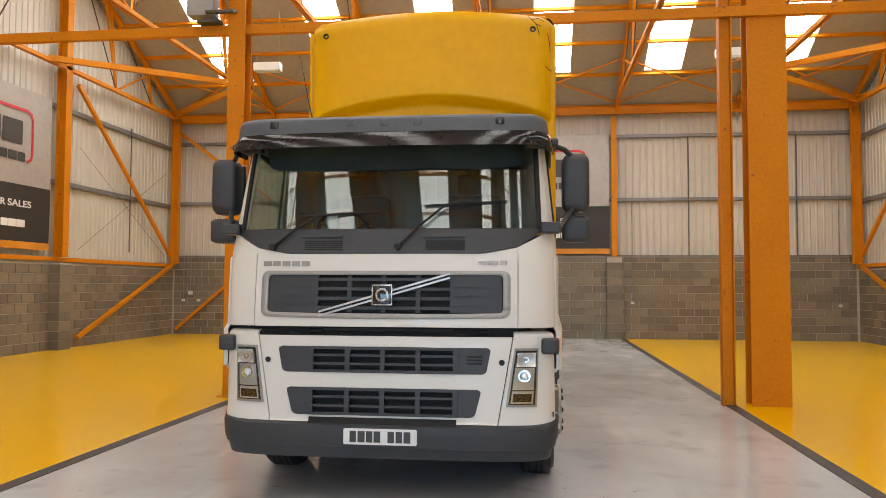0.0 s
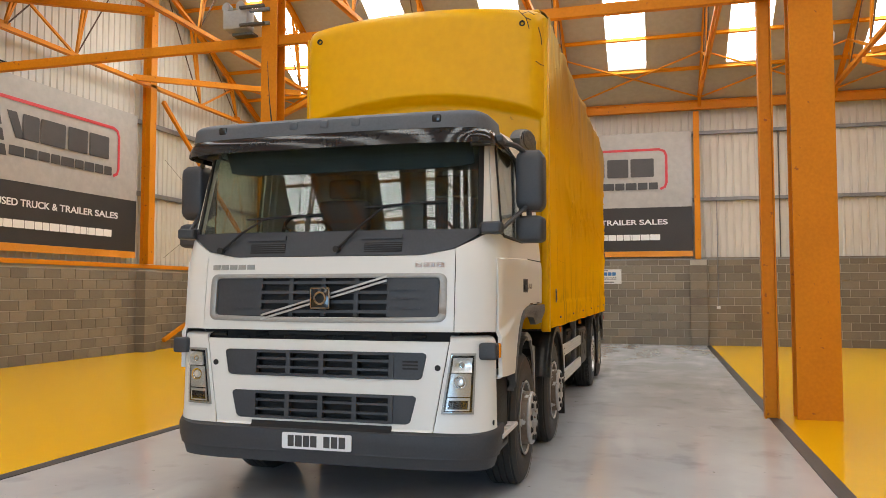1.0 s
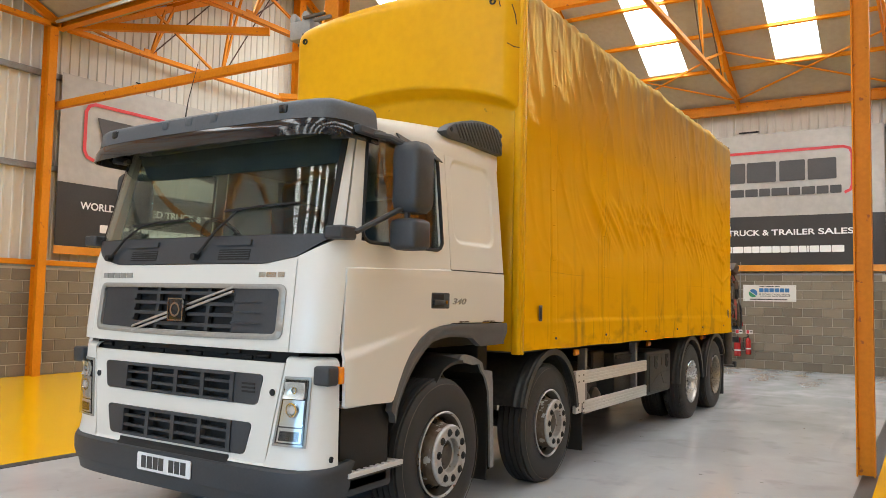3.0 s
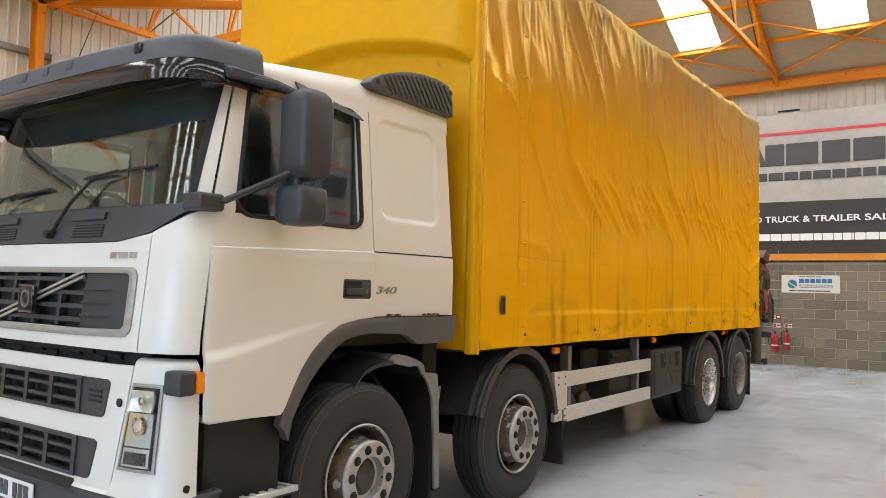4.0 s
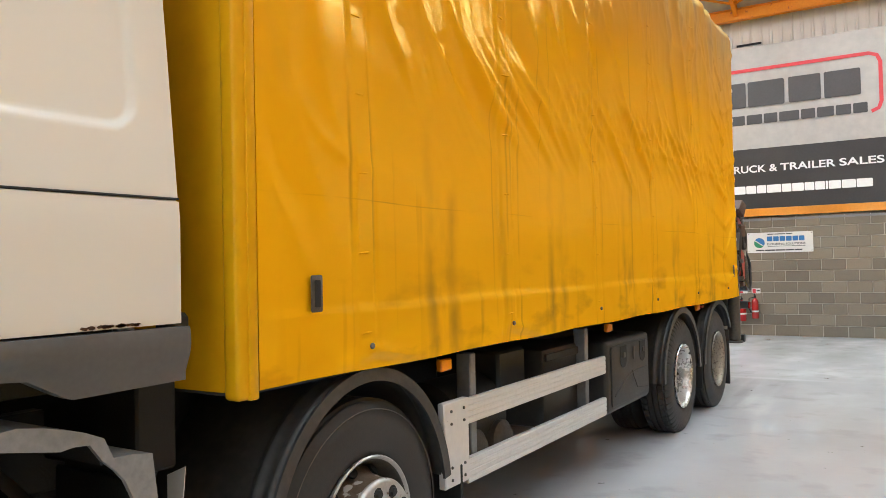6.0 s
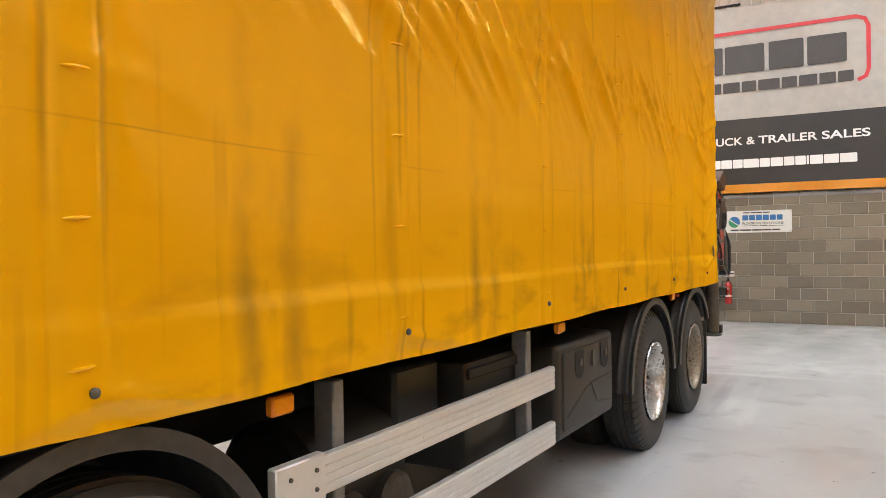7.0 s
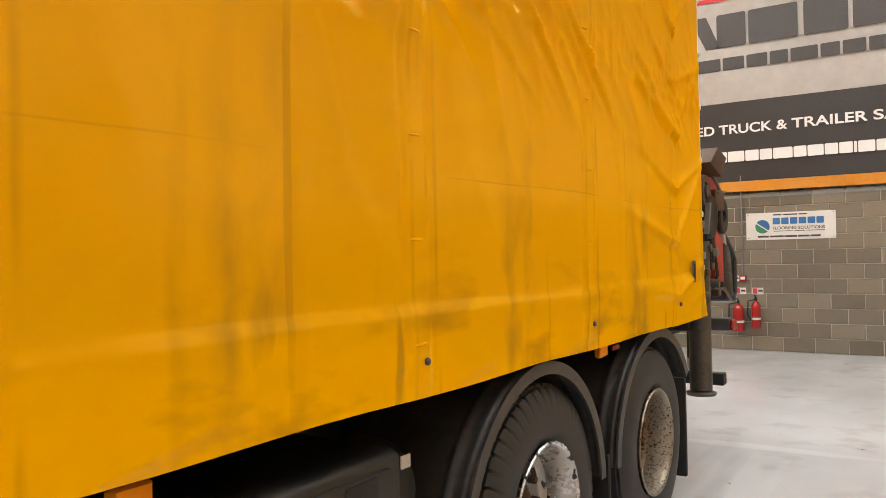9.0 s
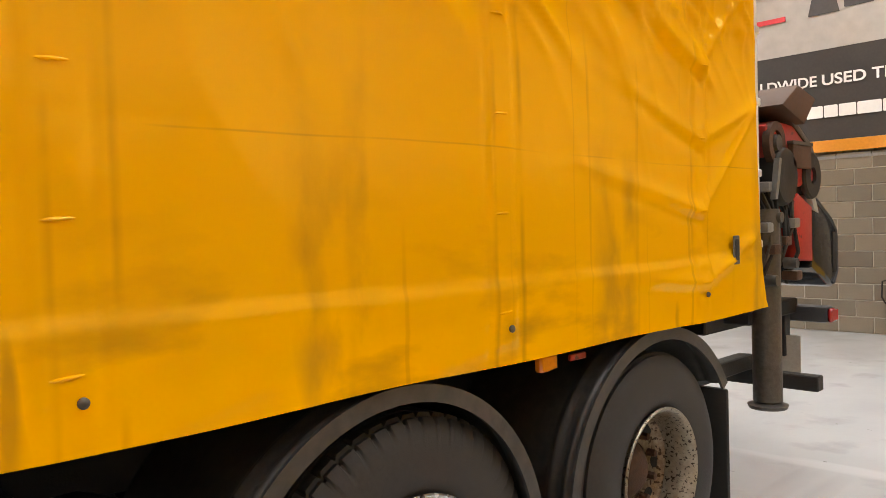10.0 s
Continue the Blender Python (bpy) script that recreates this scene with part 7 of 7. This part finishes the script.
def notice(x0, x1, z0, z1):
    t = part("notice", prism(rounded(x0, x1, z0, z1, 0.006), 0.004, facing((0, YB - 0.002, 0), (1, 0, 0), (0, 0, 1))), "sign")
    tagged(t, "small white and red notice above an extinguisher", "notice", "extinguisher notices")
    part("pictogram", prism(rounded(x0 + 0.01, x0 + (x1 - x0) * 0.45, z0 + 0.01, z1 - 0.01, 0.004), 0.002, facing((0, YB - 0.0065, 0), (1, 0, 0), (0, 0, 1))), "print_red", t)
    part("bar", prism(rounded(x0 + (x1 - x0) * 0.55, x1 - 0.01, (z0 + z1) / 2 - 0.01, (z0 + z1) / 2 + 0.02, 0.003), 0.002, facing((0, YB - 0.0065, 0), (1, 0, 0), (0, 0, 1))), "print_dark", t)


notice(-0.175, -0.005, 0.88, 0.985)
notice(-0.19, -0.105, 1.085, 1.175)
notice(0.085, 0.25, 0.88, 0.985)


def conduit(x, z0, z1, box_size, label):
    """An upright pipe on the block wall with a small box at its foot."""
    t = part("conduit", tube([(x, YB - 0.03, z0), (x, YB - 0.03, z1)], 0.013, 8), "rail")
    tagged(t, label, "conduit")
    k = z0 + 0.2
    while k < z1:
        part("clip", box(x - 0.022, x + 0.022, YB - 0.045, YB - 0.004, k, k + 0.02), "rail", t)
        k += 0.6
    if box_size:
        part("socket", box(x - box_size, x + box_size, YB - 0.06, YB - 0.002, z0 - box_size * 1.6, z0, 0.008), "sign", t, "white socket")
    return t


call = conduit(-0.045, 1.175, 2.75, 0.0, "grey steel conduit down to a red call point")
part("call_point", box(-0.095, 0.01, YB - 0.05, YB - 0.002, 1.085, 1.175, 0.008), "extinguisher", call, "red and white call point")
part("call_plate", box(-0.075, -0.01, YB - 0.056, YB - 0.051, 1.115, 1.16), "sign", call)
conduit(-9.95, 1.10, 2.38, 0.05, "grey conduit with a white socket")
conduit(-9.72, 1.35, 2.38, 0.07, "dark conduit with a white socket")
conduit(-9.45, 1.10, 2.38, 0.05, "dark conduit with a white socket")
conduit(3.92, 1.10, 4.2, 0.05, "thin grey conduit with a small socket")
conduit(9.72, 1.05, 4.2, 0.05, "thin grey conduit with a small socket")


def bracket(m):
    t = part("bracket", box(-0.25, 0.25, -0.02, 0.02, 0, 0.03, 0.004, None, 1, m), "black")
    tagged(t, "small black double rod bracket above a banner", "bracket")
    part("rod", box(-0.25, 0.25, -0.02, 0.02, 0.06, 0.08, 0.004, None, 1, m), "black", t)
    for u in (-0.15, 0.15):
        part("clip", box(u - 0.02, u + 0.02, -0.015, 0.015, 0.02, 0.07, 0, None, 1, m), "black", t)


bracket(facing((0.15, YB + 0.115, 6.18), (1, 0, 0), (0, 1, 0)) @ Matrix.Rotation(radians(-90), 4, "X"))
bracket(facing((XL - 0.10, 7.2, 6.1), (0, 1, 0), (-1, 0, 0)) @ Matrix.Rotation(radians(0), 4, "X"))


def heater(x, y, z):
    t = part("lamp_housing", box(x - 0.36, x + 0.36, y - 0.12, y + 0.12, z - 0.11, z + 0.11, 0.015), "cream")
    tagged(t, "cream metal light housing hung under the roof", "ceiling lamp", "hall lamps")
    part("lid", box(x - 0.30, x + 0.30, y - 0.09, y + 0.09, z - 0.13, z - 0.112, 0.004), "sign", t)
    for u in (-0.3, 0.3):
        part("hanger", tube([(x + u, y, z + 0.10), (x + u, y, roof_z(y) + 0.1)], 0.006, 6), "rail", t)


for x in (-5.93, 5.87):
    heater(x, 14.0, 7.3)


def control_box():
    x, y, z = -3.65, 5.0, 5.53
    t = part("control_box", box(x - 0.2, x + 0.2, y - 0.12, y + 0.10, z - 0.14, z + 0.14, 0.02, None, 2), "box_grey")
    tagged(t, "grey electrical control box on brackets fixed to a column", "control box")
    for dz in (-0.12, 0.14):
        part("arm", box(x + 0.2, x + 0.52, y - 0.05, y + 0.0, z + dz * 0.8, z + dz * 0.8 + 0.05, 0.004), "rail", t)
        part("clamp", box(x + 0.10, x + 0.5, y - 0.17, y - 0.12, z + dz - 0.01, z + dz + 0.03, 0.004), "oily", t)
    part("tray", box(x - 0.05, x + 0.28, y - 0.10, y + 0.08, z - 0.24, z - 0.20, 0.004), "oily", t)
    for u in (-0.15, 0.08):
        part("floodlight", lathe([(-0.05, 0), (-0.05, 0.05), (0.03, 0.075), (0.05, 0.075), (0.05, 0)], 18, None, Matrix.Translation((x + u, y - 0.05, z + 0.20)) @ Matrix.Rotation(radians(-100), 4, "Z")), "box_grey", t)


control_box()
# fine cross wires on the cladding
for k, (y0, z0, y1, z1) in enumerate(((12.6, 5.0, 17.2, 2.4), (12.6, 2.4, 17.2, 5.0))):
    w = part("bracing_wire", tube([(XL - 0.02, y0, z0), (XL - 0.02, y1, z1)], 0.006, 5), "oily")
    tagged(w, "thin steel bracing wire on the cladding", "wire", "bracing wires")
for k, (x, y, n) in enumerate(((XL + 0.04, 14.95, 1), (5.56, YB, 0), (8.6, YB, 0))):
    p = part("rail_strut", tube([(x, y + 0.02, 2.45), (x, y + 0.02, 5.95)], 0.018, 6), "oily")
    tagged(p, "dark upright strut between the cladding rails", "strut", "rail struts")


# ---- concrete blocks of the walls ----
def block_mesh(w, h=0.210, d=0.03):
    bm = box(0, w - 0.005, 0, h, -d, 0.012, 0.0)
    me = bpy.data.meshes.new("block")
    bmesh.ops.bevel(bm, geom=[e for e in bm.edges if all(v.co.z > 0 for v in e.verts)], offset=0.005, segments=1, affect="EDGES")
    bm.to_mesh(me)
    bm.free()
    me.materials.append(M["block"])
    return me


BLOCK = {0.44: block_mesh(0.44), 0.215: block_mesh(0.215)}


def lay(wall, to, length, courses, first, last):
    """Lays blocks along a wall: those between first and last as parts, at most 300, the rest joined."""
    rest_v, rest_f, count = [], [], 0
    for c in range(courses):
        u = -0.225 if c % 2 else 0.0
        while u < length - 0.2:
            w = 0.44
            a = max(u, 0.0)
            if u < 0 or u + 0.44 > length:
                w = 0.215
            q = to @ Vector((a + 0.005, 0.006 + c * 0.225, random.uniform(-0.002, 0.002)))
            if first <= a <= last and count < 300:
                ob = new("block", BLOCK[w])
                ob.parent = wall
                ob.matrix_basis = Matrix.Translation(q) @ to.to_3x3().to_4x4()
                count += 1
            else:
                k = len(rest_v)
                for v in BLOCK[w].vertices:
                    rest_v.append(q + to.to_3x3() @ v.co)
                rest_f += [[k + i for i in p.vertices] for p in BLOCK[w].polygons]
            u += 0.45
    me = bpy.data.meshes.new("blocks")
    me.from_pydata(rest_v, [], rest_f)
    me.materials.append(M["block"])
    ob = new("blocks", me)
    ob.parent = wall
    tagged(ob, kind="stuff")


wn_ = bpy.data.objects["wall_north"]
ww_ = bpy.data.objects["wall_west"]
we_ = bpy.data.objects["wall_east"]
lay(wn_, facing((XL, YB + 0.012, 0.0), (1, 0, 0), (0, 0, 1)), XR - XL, 11, 8.2, 20.2)
lay(ww_, facing((XL - 0.012, YF, 0.0), (0, 1, 0), (0, 0, 1)), YB - YF, 9, 22.5, 38.2)
lay(we_, facing((XR + 0.012, YB, 0.0), (0, -1, 0), (0, 0, 1)), YB - YF, 9, 0.0, 1.0)
# piers under the columns
def pier(name, x0, x1, y0, y1, h, d, right):
    core = setting(name, box(x0, x1, y0, y1, 0, h), "mortar", "block pier under a steel column", "pier")
    w = (x1 - x0) if right[0] else (y1 - y0)
    o = Vector((x0 if right[0] > 0 else x1, y0 if right[1] >= 0 else y1, 0))
    for c in range(int(h / 0.225)):
        bm = box(x0 - 0.01, x1 + 0.01, y0 - 0.01, y1 + 0.01, c * 0.225 + 0.006, c * 0.225 + 0.221, 0.005)
        part("block", bm, "block", core, "", 0)


pier("pier_1", 3.18, 3.62, YB - 0.12, YB + 0.0, 2.40, 0.1, (1, 0, 0))
pier("pier_2", XL + 0.0, XL + 0.26, 11.50, 11.94, 2.06, 0.1, (0, 1, 0))
pier("pier_3", XR - 0.26, XR - 0.0, 11.50, 11.94, 2.06, 0.1, (0, -1, 0))
